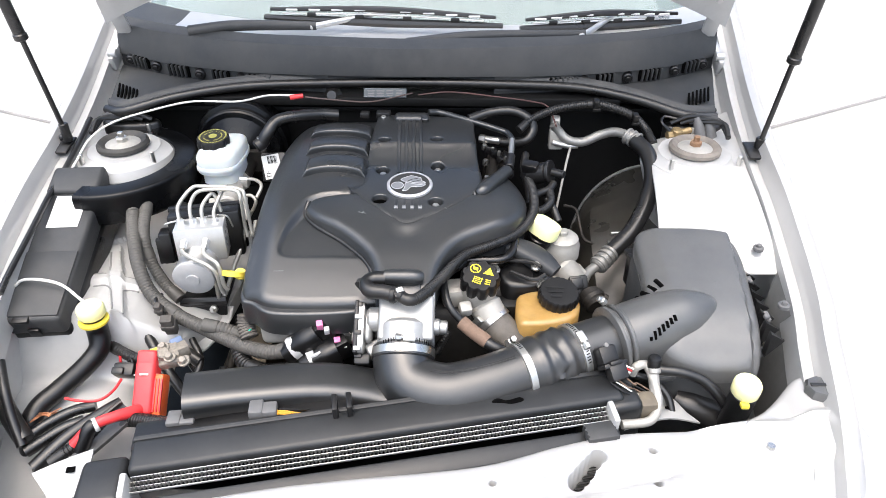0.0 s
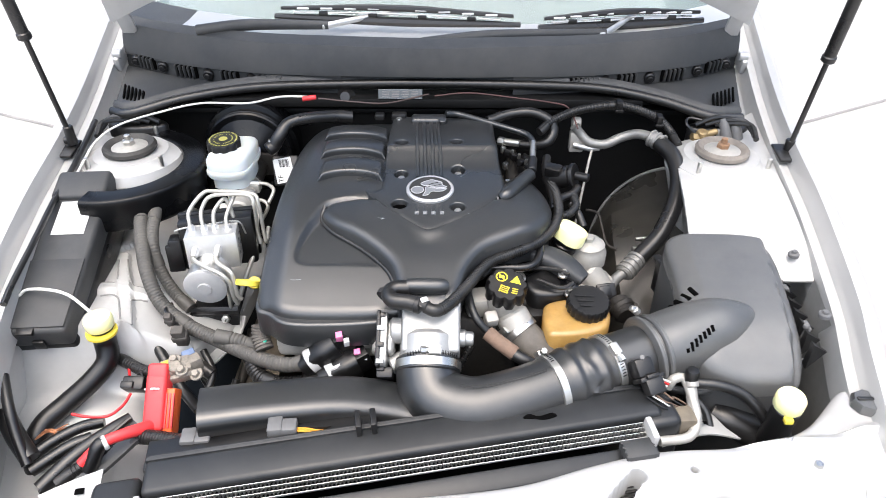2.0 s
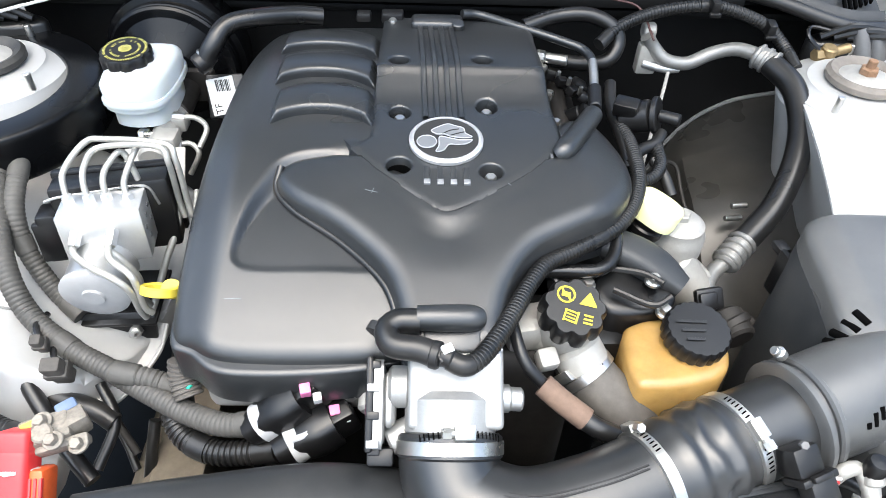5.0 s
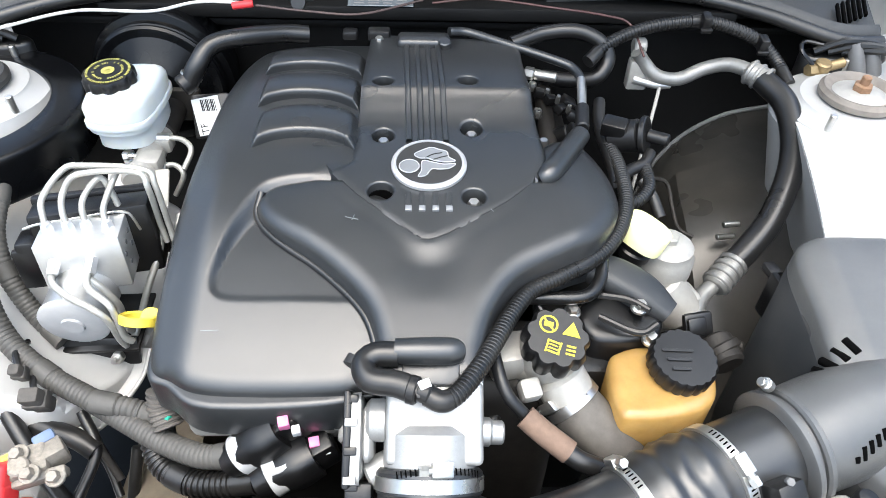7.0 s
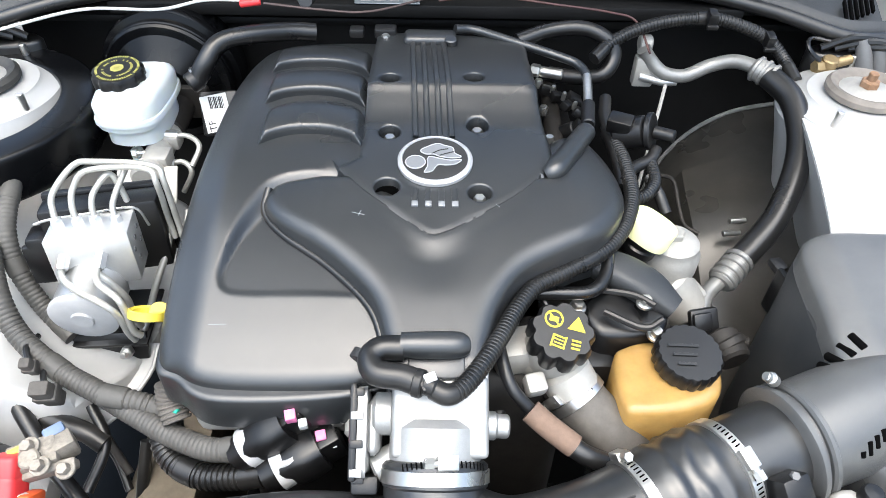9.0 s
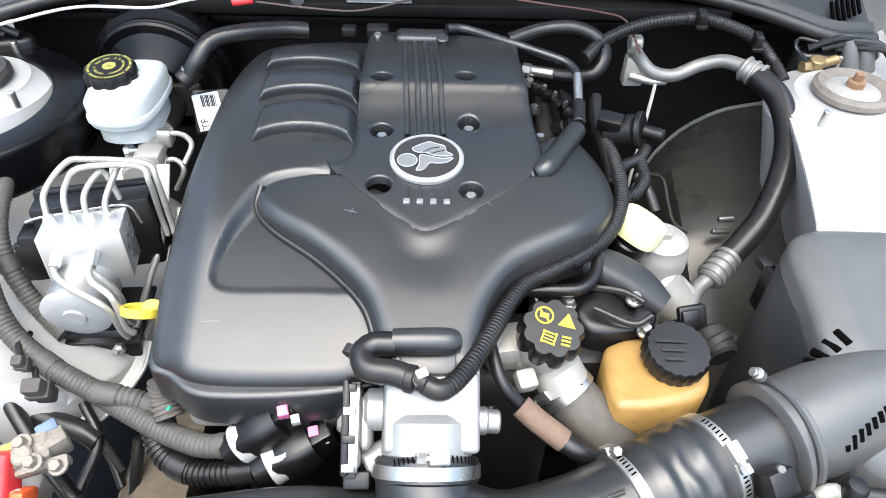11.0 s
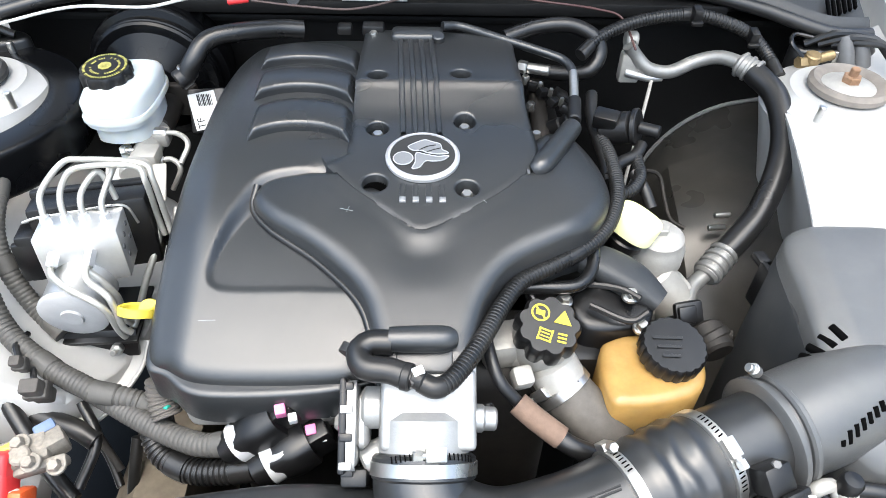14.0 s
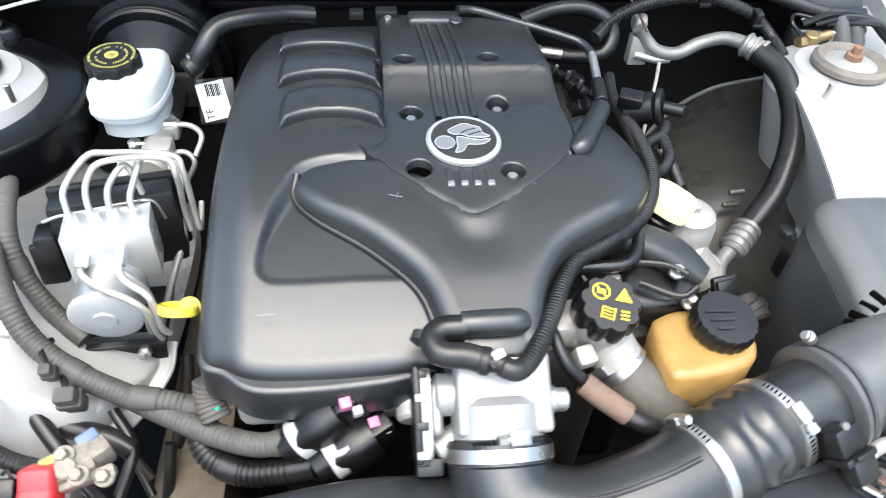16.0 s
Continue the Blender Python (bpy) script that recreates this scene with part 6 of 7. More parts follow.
# ---- left looms ----
L1 = [(-0.507, 1.281, 0.872), (-0.489, 1.222, 0.850), (-0.463, 1.159, 0.820), (-0.435, 1.123, 0.785), (-0.387, 1.093, 0.765), (-0.337, 1.069, 0.758), (-0.285, 1.040, 0.757), (-0.241, 1.016, 0.760), (-0.199, 0.999, 0.766), (-0.162, 0.996, 0.777)]
L2 = [(-0.481, 1.282, 0.872), (-0.472, 1.226, 0.848), (-0.461, 1.199, 0.810), (-0.435, 1.176, 0.770), (-0.400, 1.152, 0.750)]
for pts, r in ((L1, 0.0118), (L2, 0.0105)):
    hose_thing("wiring_conduit", pts, r, LOOM, "thick dusty tan corrugated wiring conduit", "wiring conduit", True, "dusty conduits", 0.0055, 14, 0.06)
hose_thing("wiring_conduit", [(-0.326, 1.058, 0.772), (-0.283, 1.052, 0.765), (-0.260, 1.048, 0.750), (-0.266, 1.045, 0.700)], 0.011, LOOM, "dusty tan conduit branching under the engine", "wiring conduit", True, "dusty conduits", 0.0055, 12, 0.08)
hose_thing("wiring_conduit", [(-0.261, 1.060, 0.760), (-0.264, 1.032, 0.745), (-0.249, 1.006, 0.735), (-0.215, 0.988, 0.735), (-0.180, 0.983, 0.742), (-0.147, 0.982, 0.752)], 0.0125, LOOMBLACK, "black corrugated conduit curling to a plug", "wiring conduit", True, "dusty conduits", 0.006, 14, 0.12)
for cuff, end, tab, tab2 in (((-0.158, 0.997, 0.778), (-0.121, 1.012, 0.800), (-0.115, 1.001, 0.823), (-0.104, 0.998, 0.815)), ((-0.128, 0.982, 0.764), (-0.092, 1.000, 0.775), (-0.090, 1.000, 0.790), (-0.079, 0.996, 0.782))):
    cn = thing("loom_plug", cuff, "black wiring plug with grey cuff and pink lock tab", "wiring plug", "engine loom plugs")
    a, b = Vector(cuff), Vector(end)
    d = (b - a).normalized()
    part("shell", tube([a - d * 0.02, a, a.lerp(b, 0.5), b], [0.014, 0.019, 0.024, 0.023], 16, 0.006, ry=0.014, power=3), PLASTIC, cn)
    part("cuff", lathe([(0.0185, -0.006), (0.021, -0.005), (0.021, 0.007), (0.0185, 0.008)], along(a, b), 24), CUFFGREY, cn)
    part("latch_arm", tube([a + Vector((0, -0.008, 0.016)), a.lerp(b, 0.4) + Vector((0, -0.012, 0.018)), a.lerp(b, 0.6) + Vector((0, -0.004, 0.017))], 0.004, 8), CUFFGREY, cn)
    part("header", rbox(0.03, 0.035, 0.03, along(b, b + d) @ Matrix.Translation((0, 0, 0.006)), 0.003), PLASTIC, cn)
    part("lock_tab", rbox(0.010, 0.010, 0.016, pose(*tab, 20, 0, 15), 0.001), PINK, cn)
    part("clip", rbox(0.008, 0.008, 0.014, pose(*tab2, 20, 0, 15), 0.001), CLIPWHITE, cn)

# ---- battery-side clutter ----
wf = thing("washer_filler", (-0.485, 1.03, 0.7), "washer filler tube with a pale yellow cap", "washer filler")
wc = Vector((-0.491, 1.031, 0.825))
part("cap", lathe([(0.020, -0.012), (0.0215, -0.010), (0.0215, 0.004), (0.019, 0.008), (0.001, 0.010)], pose(*wc), 32), YELLOWPALE, wf)
part("ring", lathe([(0.0205, -0.002), (0.0235, -0.002), (0.0235, 0.002), (0.0205, 0.002)], pose(wc.x + 0.002, wc.y - 0.004, wc.z - 0.019), 32), YELLOW, wf)
part("tube", tube([(wc.x, wc.y, wc.z - 0.01), (-0.496, 1.038, 0.780), (-0.494, 1.023, 0.750), (-0.513, 0.997, 0.730), (-0.546, 0.965, 0.710), (-0.569, 0.934, 0.700), (-0.577, 0.907, 0.680), (-0.581, 0.895, 0.640)], [0.0185, 0.0175, 0.017, 0.0165, 0.0165, 0.016, 0.016, 0.016], 20), PLASTIC, wf)
part("tether", tube([(-0.634, 1.078, 0.835), (-0.620, 1.081, 0.845), (-0.582, 1.075, 0.850), (-0.548, 1.068, 0.845), (-0.513, 1.047, 0.835), (wc.x, wc.y, wc.z + 0.006)], 0.0025, 8), WHITEWIRE, wf, "white cap tether")

tp = thing("positive_terminal", (-0.4, 0.96, 0.7), "red plastic battery terminal cover with heavy red cable", "terminal cover")
ta, tz = Vector((-0.386, 0.971, 0.770)), Vector((-0.385, 0.909, 0.715))
TM = along(tz, ta, (0, -0.5, 0.8))
TL = (ta - tz).length
part("hood", rbox(0.031, 0.032, TL, TM @ Matrix.Translation((0, 0, TL / 2)), 0.006, 3), RED, tp)
part("hood_top", rbox(0.030, 0.030, 0.03, TM @ Matrix.Translation((0, 0, TL * 1.02)), 0.005, 3), RED, tp)
part("fuse_body", rbox(0.016, 0.03, TL * 0.8, TM @ Matrix.Translation((-0.020, -0.006, TL * 0.36)), 0.004), mat("orange_red_plastic", (0.75, 0.12, 0.03), 0.45), tp)
part("cable_tie", lathe([(0.0215, 0), (0.023, 0.0005), (0.023, 0.003), (0.0215, 0.0035)], TM @ Matrix.Translation((0, 0, TL * 0.72)), 4), CLIPWHITE, tp)
part("ridge", merge(*[rbox(0.003, 0.005, TL * 0.62, TM @ Matrix.Translation((-0.0165 - 0.005 * k, 0.0085, TL * 0.36)), 0.001) for k in range(3)]), RED, tp)
part("cable", tube([(-0.388, 0.912, 0.725), (-0.394, 0.897, 0.735), (-0.412, 0.878, 0.745), (-0.436, 0.861, 0.745), (-0.462, 0.842, 0.725)], [0.010, 0.0095, 0.0085, 0.008, 0.008], 14), RED, tp)
part("boot", tube([(-0.434, 0.862, 0.745), (-0.440, 0.856, 0.743), (-0.452, 0.838, 0.715)], 0.0105, 14), PLASTIC, tp, "black rubber boot on the cable")
part("cable_band", lathe([(0.0085, 0), (0.0095, 0.001), (0.0095, 0.005), (0.0085, 0.006)], along((-0.430, 0.865, 0.745), (-0.440, 0.857, 0.744)) @ Matrix.Scale(1.15, 4), 16), CLIPWHITE, tp)
CORRODED = mat("corroded_zinc", (0.26, 0.23, 0.19), 0.7, metal=0.3, vary=0.35, scale=90, bump=0.4, bump_scale=500, dust=0.4, dust_color=(0.36, 0.36, 0.34))
tmn = thing("battery_post_clamp", (-0.37, 0.99, 0.76), "corroded battery post clamp with bolts", "battery clamp")
part("clamp", merge(rbox(0.045, 0.03, 0.02, pose(*(-0.368, 0.988, 0.768), 10, 0, 25), 0.004), rbox(0.03, 0.022, 0.025, pose(*(-0.349, 1.000, 0.765), 0, 0, 40), 0.004), rod((-0.368, 0.985, 0.760), (-0.364, 0.978, 0.784), 0.010, 20), rbox(0.050, 0.010, 0.018, pose(-0.352, 0.979, 0.760, 20, 0, 20), 0.003)), CORRODED, tmn)
for p in ((-0.369, 0.991, 0.782), (-0.353, 0.973, 0.778), (-0.335, 0.977, 0.765)):
    part("bolt", hexnut(p, (p[0], p[1] - 0.003, p[2] + 0.008), 0.0062), CORRODED, tmn, "corroded bolt")
    part("washer", rod((p[0], p[1] + 0.001, p[2] - 0.003), (p[0], p[1], p[2] + 0.001), 0.0095, 20), CORRODED, tmn)
part("yellow_tag", rbox(0.016, 0.008, 0.010, pose(*(-0.382, 0.989, 0.775), 0, 0, 30), 0.002), YELLOW, tmn)
part("blue_tab", rbox(0.02, 0.012, 0.012, pose(*(-0.356, 1.012, 0.775), 20, 0, 40), 0.003), mat("blue_grey_plastic", (0.12, 0.17, 0.28), 0.5), tmn)
ih = thing("inline_fuse_holder", (-0.441, 0.988, 0.732), "black inline fuse holder on a thin red wire", "fuse holder")
part("body", merge(rbox(0.034, 0.022, 0.026, pose(*(-0.440, 0.988, 0.732), 30, 0, 0), 0.004), rbox(0.02, 0.012, 0.03, pose(*(-0.447, 0.983, 0.732), 30, 0, 0), 0.003)), PLASTIC, ih)
part("cap_strap", tube([(-0.430, 0.994, 0.740), (-0.433, 1.001, 0.745), (-0.439, 0.999, 0.742)], 0.002, 8), PLASTIC, ih)
part("wire", tube([(-0.488, 1.058, 0.740), (-0.473, 1.038, 0.730), (-0.451, 0.998, 0.740)], 0.0022, 8), REDWIRE, ih)
part("wire", tube([(-0.440, 0.968, 0.732), (-0.443, 0.943, 0.732), (-0.457, 0.923, 0.732), (-0.487, 0.921, 0.732), (-0.512, 0.926, 0.732)], 0.0022, 8), REDWIRE, ih)
cb = thing("bare_cable_end", (-0.547, 0.916, 0.700), "frayed bare copper cable end", "cable")
for k in range(7):
    a = Vector((-0.547, 0.916, 0.700))
    part("strand", tube([a + Vector((-0.02, 0.004 * (k - 3), 0)), a + Vector((0, 0.003 * math.sin(k * 2), 0.006)), a + Vector((0.018, 0.005 * (k - 3), 0.004 * math.cos(k)))], 0.0012, 6), COPPER, cb)
for pts, r, ribbed in (([(-0.517, 0.818, 0.700), (-0.483, 0.863, 0.715), (-0.448, 0.903, 0.720), (-0.426, 0.927, 0.720)], 0.012, False), ([(-0.552, 0.856, 0.690), (-0.510, 0.891, 0.700), (-0.483, 0.909, 0.700)], 0.010, False), ([(-0.497, 0.828, 0.700), (-0.455, 0.858, 0.715), (-0.417, 0.893, 0.720), (-0.332, 0.867, 0.745), (-0.310, 0.856, 0.755)], 0.0105, True),
                       ([(-0.610, 0.923, 0.740), (-0.585, 0.895, 0.720), (-0.556, 0.869, 0.700)], 0.014, False), ([(-0.562, 1.066, 0.735), (-0.507, 1.053, 0.735), (-0.445, 1.019, 0.735), (-0.404, 1.001, 0.740)], 0.009, True), ([(-0.557, 0.884, 0.695), (-0.538, 0.902, 0.700), (-0.506, 0.924, 0.705), (-0.475, 0.936, 0.705)], 0.009, False), ([(-0.435, 1.070, 0.740), (-0.386, 1.016, 0.700), (-0.350, 0.984, 0.680)], 0.009, False), ([(-0.363, 1.079, 0.720), (-0.341, 1.044, 0.700), (-0.350, 0.997, 0.680)], 0.006, False)):
    hose_thing("battery_cable", pts, r, LOOMBLACK if ribbed else RUBBER, "black cable lying in the battery bay", "cable", ribbed, "battery cables")
hose_thing("copper_wire_bundle", [(-0.569, 1.059, 0.735), (-0.538, 1.057, 0.735), (-0.502, 1.052, 0.735)], 0.004, mat("mixed_wires", (0.35, 0.2, 0.1), 0.5), "thin brown and white wires under the filler", "wires", seg=8)
hose_thing("wing_cable", [(-0.676, 1.525, 0.935), (-0.655, 1.377, 0.918), (-0.648, 1.266, 0.900), (-0.635, 1.158, 0.885), (-0.626, 1.065, 0.870), (-0.620, 1.023, 0.862)], 0.005, RUBBER, "black cable clipped along the inner wing", "cable", seg=10)
hose_thing("accessory_wire", [(-0.235, 1.544, 0.982), (-0.30, 1.552, 0.978), (-0.365, 1.550, 0.965), (-0.461, 1.548, 0.965), (-0.539, 1.526, 0.955), (-0.609, 1.485, 0.945), (-0.635, 1.431, 0.935), (-0.636, 1.362, 0.920), (-0.634, 1.289, 0.905)], 0.0022, WHITEWIRE, "thin white wire with a red joint", "wire", seg=8)
rc = thing("wire_joint", (-0.235, 1.544, 0.982), "red crimp joint on the white wire", "wire joint")
part("crimp", rod((-0.249, 1.537, 0.980), (-0.222, 1.542, 0.982), 0.005), RED, rc)
hose_thing("thin_wire", [(-0.218, 1.541, 0.980), (-0.146, 1.529, 0.978), (-0.076, 1.531, 0.975), (0.004, 1.578, 0.975)], 0.0016, mat("brown_wire", (0.07, 0.045, 0.04), 0.5), "thin brown wire along the firewall", "wire", False, "thin wires", seg=6)
hose_thing("thin_wire", [(0.017, 1.569, 0.975), (0.088, 1.578, 0.978), (0.184, 1.560, 0.975), (0.256, 1.561, 0.965), (0.292, 1.555, 0.955), (0.307, 1.511, 0.930)], 0.0016, mat("dark_red_wire", (0.07, 0.028, 0.025), 0.5), "thin dark red wire along the firewall", "wire", False, "thin wires", seg=6)
cpl = thing("compliance_plate", (-0.05, 1.588, 0.968), "small dark compliance plate with unreadable print", "plate")
pm = facing((-0.055, 1.585, 0.972), (0, -0.8, 0.6))
part("plate", plate(0.092, 0.020, 0.0015, pm), LABELDARK, cpl)
part("border", merge(*[rbox(0.092, 0.0008, 0.0004, pm @ Matrix.Translation((0, y, 0.0011)), 0.0001, 1) for y in (-0.009, 0.009)]), INKGREY, cpl)
for k in range(4):
    stripes(cpl, pm @ Matrix.Translation((-0.03 + 0.02 * k, 0, 0.0004)), 0.017, 0.014, 4, CONNGREY)
part("grommet", lathe([(0.018, 0), (0.02, 0.004), (0.012, 0.012), (0.010, 0.02)], facing((-0.170, 1.600, 0.959), (0, -0.9, 0.4)), 20), RUBBER, cpl)

# fuse box dressing
fl = FM @ pose(0, 0.0135, 0, 0, 0, 0)
part("lid_label", rbox(0.055, 0.0012, 0.075, FM @ pose(-0.002, 0.0132, L * 0.70), 0.0004, 1), LABELWHITE, fb, "white lid label")
part("lid_step", rbox(0.092, 0.004, L * 0.40, FM @ pose(0, 0.0135, L * 0.22), 0.0018, 2), COWLPLASTIC, fb)
part("latch", merge(rbox(0.026, 0.008, 0.014, FM @ pose(0.012, 0.010, 0.002), 0.002), rbox(0.018, 0.02, 0.006, FM @ pose(0.0, -0.02, -0.004), 0.002)), PLASTIC, fb)
part("foot_bracket", rbox(0.12, 0.012, 0.05, FM @ pose(0.02, -0.075, 0.01), 0.004), PLASTIC, fb)
part("bolt", hexnut(tuple(FM @ Vector((0.05, -0.02, -0.006))), tuple(FM @ Vector((0.05, -0.012, -0.012))), 0.008), STEEL, fb)

# ---- front right: reservoir filler, pipes, bump stop ----
cf = thing("washer_bottle_filler", (0.51, 0.88, 0.7), "black filler neck with pale yellow cap", "filler neck")
fc = Vector((0.517, 0.889, 0.815))
part("cap", lathe([(0.0185, -0.014), (0.020, -0.012), (0.020, 0.004), (0.018, 0.008), (0.001, 0.010)], pose(*fc, 6), 32), YELLOWPALE, cf)
part("neck", rod((fc.x, fc.y, fc.z - 0.012), (fc.x - 0.005, fc.y + 0.01, fc.z - 0.14), 0.019, 24), PLASTIC, cf)
part("cap_tab", rbox(0.012, 0.010, 0.008, pose(fc.x - 0.006, fc.y - 0.02, fc.z - 0.018), 0.002), YELLOW, cf)
ib = thing("inlet_duct", (0.483, 0.931, 0.720), "black moulded air inlet duct below the air box", "air duct")
part("mouth", tube([(0.444, 0.945, 0.735), (0.468, 0.933, 0.730), (0.509, 0.923, 0.710), (0.535, 0.926, 0.680)], [0.026, 0.03, 0.032, 0.03], 20, ry=0.020), PLASTIC, ib)
for pts, r in (([(0.404, 0.935, 0.800), (0.436, 0.930, 0.800), (0.470, 0.923, 0.790), (0.495, 0.908, 0.770), (0.513, 0.902, 0.740)], 0.008), ([(0.351, 0.938, 0.790), (0.392, 0.930, 0.785), (0.416, 0.912, 0.770), (0.423, 0.891, 0.750)], 0.006)):
    hose_thing("vent_hose", pts, r, RUBBER, "thin black hose beside the radiator", "hose", False, "thin front hoses")
al = thing("ac_line", (0.39, 0.9, 0.75), "dirty aluminium air-conditioning line with service port", "ac pipe")
part("line", tube([(0.362, 0.926, 0.800), (0.368, 0.927, 0.815), (0.383, 0.928, 0.815), (0.391, 0.906, 0.800), (0.393, 0.881, 0.785), (0.378, 0.858, 0.775), (0.336, 0.850, 0.775)], 0.0068, 14), DULLCAST, al)
part("port", merge(rod((0.392, 0.892, 0.785), (0.391, 0.923, 0.812), 0.008), rod((0.392, 0.916, 0.810), (0.391, 0.925, 0.818), 0.0095)), DULLCAST, al)
part("port_cap", lathe([(0.010, 0), (0.010, 0.017), (0.008, 0.020), (0.001, 0.021)], pose(*(0.391, 0.925, 0.815)), 16), PLASTIC, al)
bs = thing("bump_stop", (0.617, 0.885, 0.81), "dark grey rubber bonnet bump stop on the wing", "bump stop")
bp = Vector((0.617, 0.884, 0.815))
part("stop", lathe([(0.012, -0.012), (0.020, -0.010), (0.021, 0.004), (0.018, 0.009), (0.001, 0.010)], pose(*bp), 8), GREYPLASTIC, bs)
part("groove", rbox(0.03, 0.006, 0.003, pose(bp.x, bp.y, bp.z + 0.010), 0.001), RUBBER, bs)
rcv = thing("fan_module", (0.290, 0.827, 0.800), "ribbed grey metal module bolted to the radiator", "module")
part("module", rbox(0.042, 0.03, 0.05, RM @ pose(0.295, -0.05, -0.035), 0.004), COWLPLASTIC, rcv)
for k in range(4):
    part("rib", rbox(0.044, 0.004, 0.046, RM @ pose(0.295, -0.038 - 0.008 * k, -0.034), 0.001), COWLPLASTIC, rcv)

# radiator dressing
for x in (-0.335, 0.318):
    part("end_bracket", rbox(0.009, 0.034, 0.10, RM @ pose(x, -0.026, -0.045, 8), 0.003), BAYPAINT, rad, "pale end bracket")
for x in (-0.062, -0.042):
    part("top_lug", rbox(0.008, 0.03, 0.036, RM @ pose(x, 0.040, 0.004), 0.002), PLASTIC, rad)
part("top_ridge", rbox(0.66, 0.004, 0.005, RM @ pose(0.0, 0.0415, 0.004), 0.0015), TANK, rad)
part("tank_patch", molded([(0.150, 0.858), (0.158, 0.866), (0.172, 0.862), (0.190, 0.868), (0.196, 0.862), (0.180, 0.856), (0.165, 0.857)], plane(0.8095, 0.17, 0.862, 0.022), 0.002, 0.001, 0.004), HOLE, rad, "torn dark patch in the tank cover")
fs = thing("fan_shroud", (0.0, 0.9, 0.7), "black plastic fan shroud behind the radiator", "fan shroud")
part("shroud", rbox(0.62, 0.02, 0.30, RM @ pose(-0.02, 0.058, -0.17), 0.006), PLASTIC, fs)
part("shroud_tray", rbox(0.30, 0.05, 0.012, RM @ pose(-0.19, 0.055, -0.012), 0.004), PLASTIC, fs)
for p, q in (((-0.284, 0.836, 0.785), 0), ((-0.168, 0.844, 0.800), 1)):
    cg = thing("shroud_plug", p, "grey wiring plug on the radiator shroud", "wiring plug", "shroud plugs")
    part("body", merge(rbox(0.034, 0.022, 0.018, pose(*p, 0, 0, 6), 0.003), rbox(0.02, 0.026, 0.022, pose(p[0] - 0.012, p[1], p[2], 0, 0, 6), 0.003)), CONNGREY, cg)
    w = Vector(p)
    for k, m_ in enumerate((ORANGEWIRE, ORANGEWIRE, RUBBER)):
        part("wire", tube([w + Vector((0.015, 0.004 * (k - 1), 0)), w + Vector((0.03, -0.006 + 0.004 * k, 0.002)), w + Vector((0.05, 0.006 * (k - 1), -0.004)), w + Vector((0.075, 0.01 * k, -0.012))], 0.0018, 6), m_, cg)

# air box dressing: vents, clips, ribs
for k in range(4):
    q = Vector((-0.008, 0.016, 0)) * (0.62 if k == 0 else 1.0)
    p = Vector((0.391, 1.0445, 0)) + Vector((0.0108, 0.0062, 0)) * k
    ends = [Vector((e.x, e.y, box_skin(e.x, e.y) - 0.0008)) for e in (p - q * 0.5, p + q * 0.5)]
    part("vent_slot", rod(ends[0], ends[1], 0.0042, 12), HOLE, box)
for k in range(7):
    p = Vector((0.390, 0.9555, 0)) + Vector((0.0064, 0.0042, 0)) * k
    q = Vector((-0.0012, 0.0034, 0)) * (0.4 if k == 0 else 1.0)
    ends = [Vector((e.x, e.y, box_skin(e.x, e.y) + 0.0004)) for e in (p - q, p + q)]
    part("vent_slot", rod(ends[0], ends[1], 0.0029, 12), HOLE, box)
for k in range(4):
    y = 0.985 + 0.055 * k
    x = 0.570 + 0.07 * (y - 0.985)
    part("gusset", ([(x, y, 0.80), (x + 0.022, y, 0.80), (x, y, 0.765), (x, y + 0.004, 0.80), (x + 0.022, y + 0.004, 0.80), (x, y + 0.004, 0.765)], [(0, 1, 2), (3, 5, 4), (0, 3, 4, 1), (1, 4, 5, 2), (2, 5, 3, 0)]), GREYPLASTIC, box)
for y in (1.02, 1.11):
    x = 0.592 + 0.05 * (y - 1.0)
    part("clip", merge(rbox(0.006, 0.018, 0.045, pose(x - 0.008, y, 0.815, 0, 12), 0.002), rbox(0.010, 0.016, 0.008, pose(x - 0.008, y, 0.838), 0.003)), CONNGREY, box)
part("moulding_dot", lathe([(0.004, 0), (0.004, 0.001), (0.001, 0.0015)], pose(0.512, 1.066, 0.868), 12), GREYPLASTIC, box)
part("lid_screw", merge(rod((0.330, 1.019, 0.860), (0.323, 1.018, 0.868), 0.006), rod((0.324, 1.018, 0.866), (0.318, 1.018, 0.870), 0.0045)), STEEL, box)
for p in ((0.616, 1.161, 0.870), (0.611, 1.025, 0.855)):
    sc = thing("wing_screw", p, "screw in the inner wing flange", "screw", "wing screws")
    part("screw", merge(rod((p[0], p[1], p[2] - 0.006), (p[0], p[1], p[2] + 0.002), 0.009), hexnut((p[0], p[1], p[2]), (p[0], p[1], p[2] + 0.006), 0.005)), CONNGREY, sc)

# hose seam, throttle details
for dz in (0.0, 0.0035):
    part("seam", tube([(0.028, 0.925 - dz, 0.838), (0.05, 0.902 - dz, 0.832), (0.09, 0.893 - dz, 0.833), (0.145, 0.903 - dz, 0.838), (0.185, 0.916 - dz, 0.843)], 0.0012, 6), INK, hose)
for k, (dy, dz) in enumerate(((-0.034, 0.028), (-0.010, 0.0295), (0.014, 0.0295), (0.034, 0.027), (0.041, -0.006), (-0.041, 0.012))):
    part("housing_clip", rbox(0.011, 0.007, 0.0045, MH @ pose(-0.004, dy, dz), 0.001), PLASTIC if k % 2 else THROTTLE, tb)

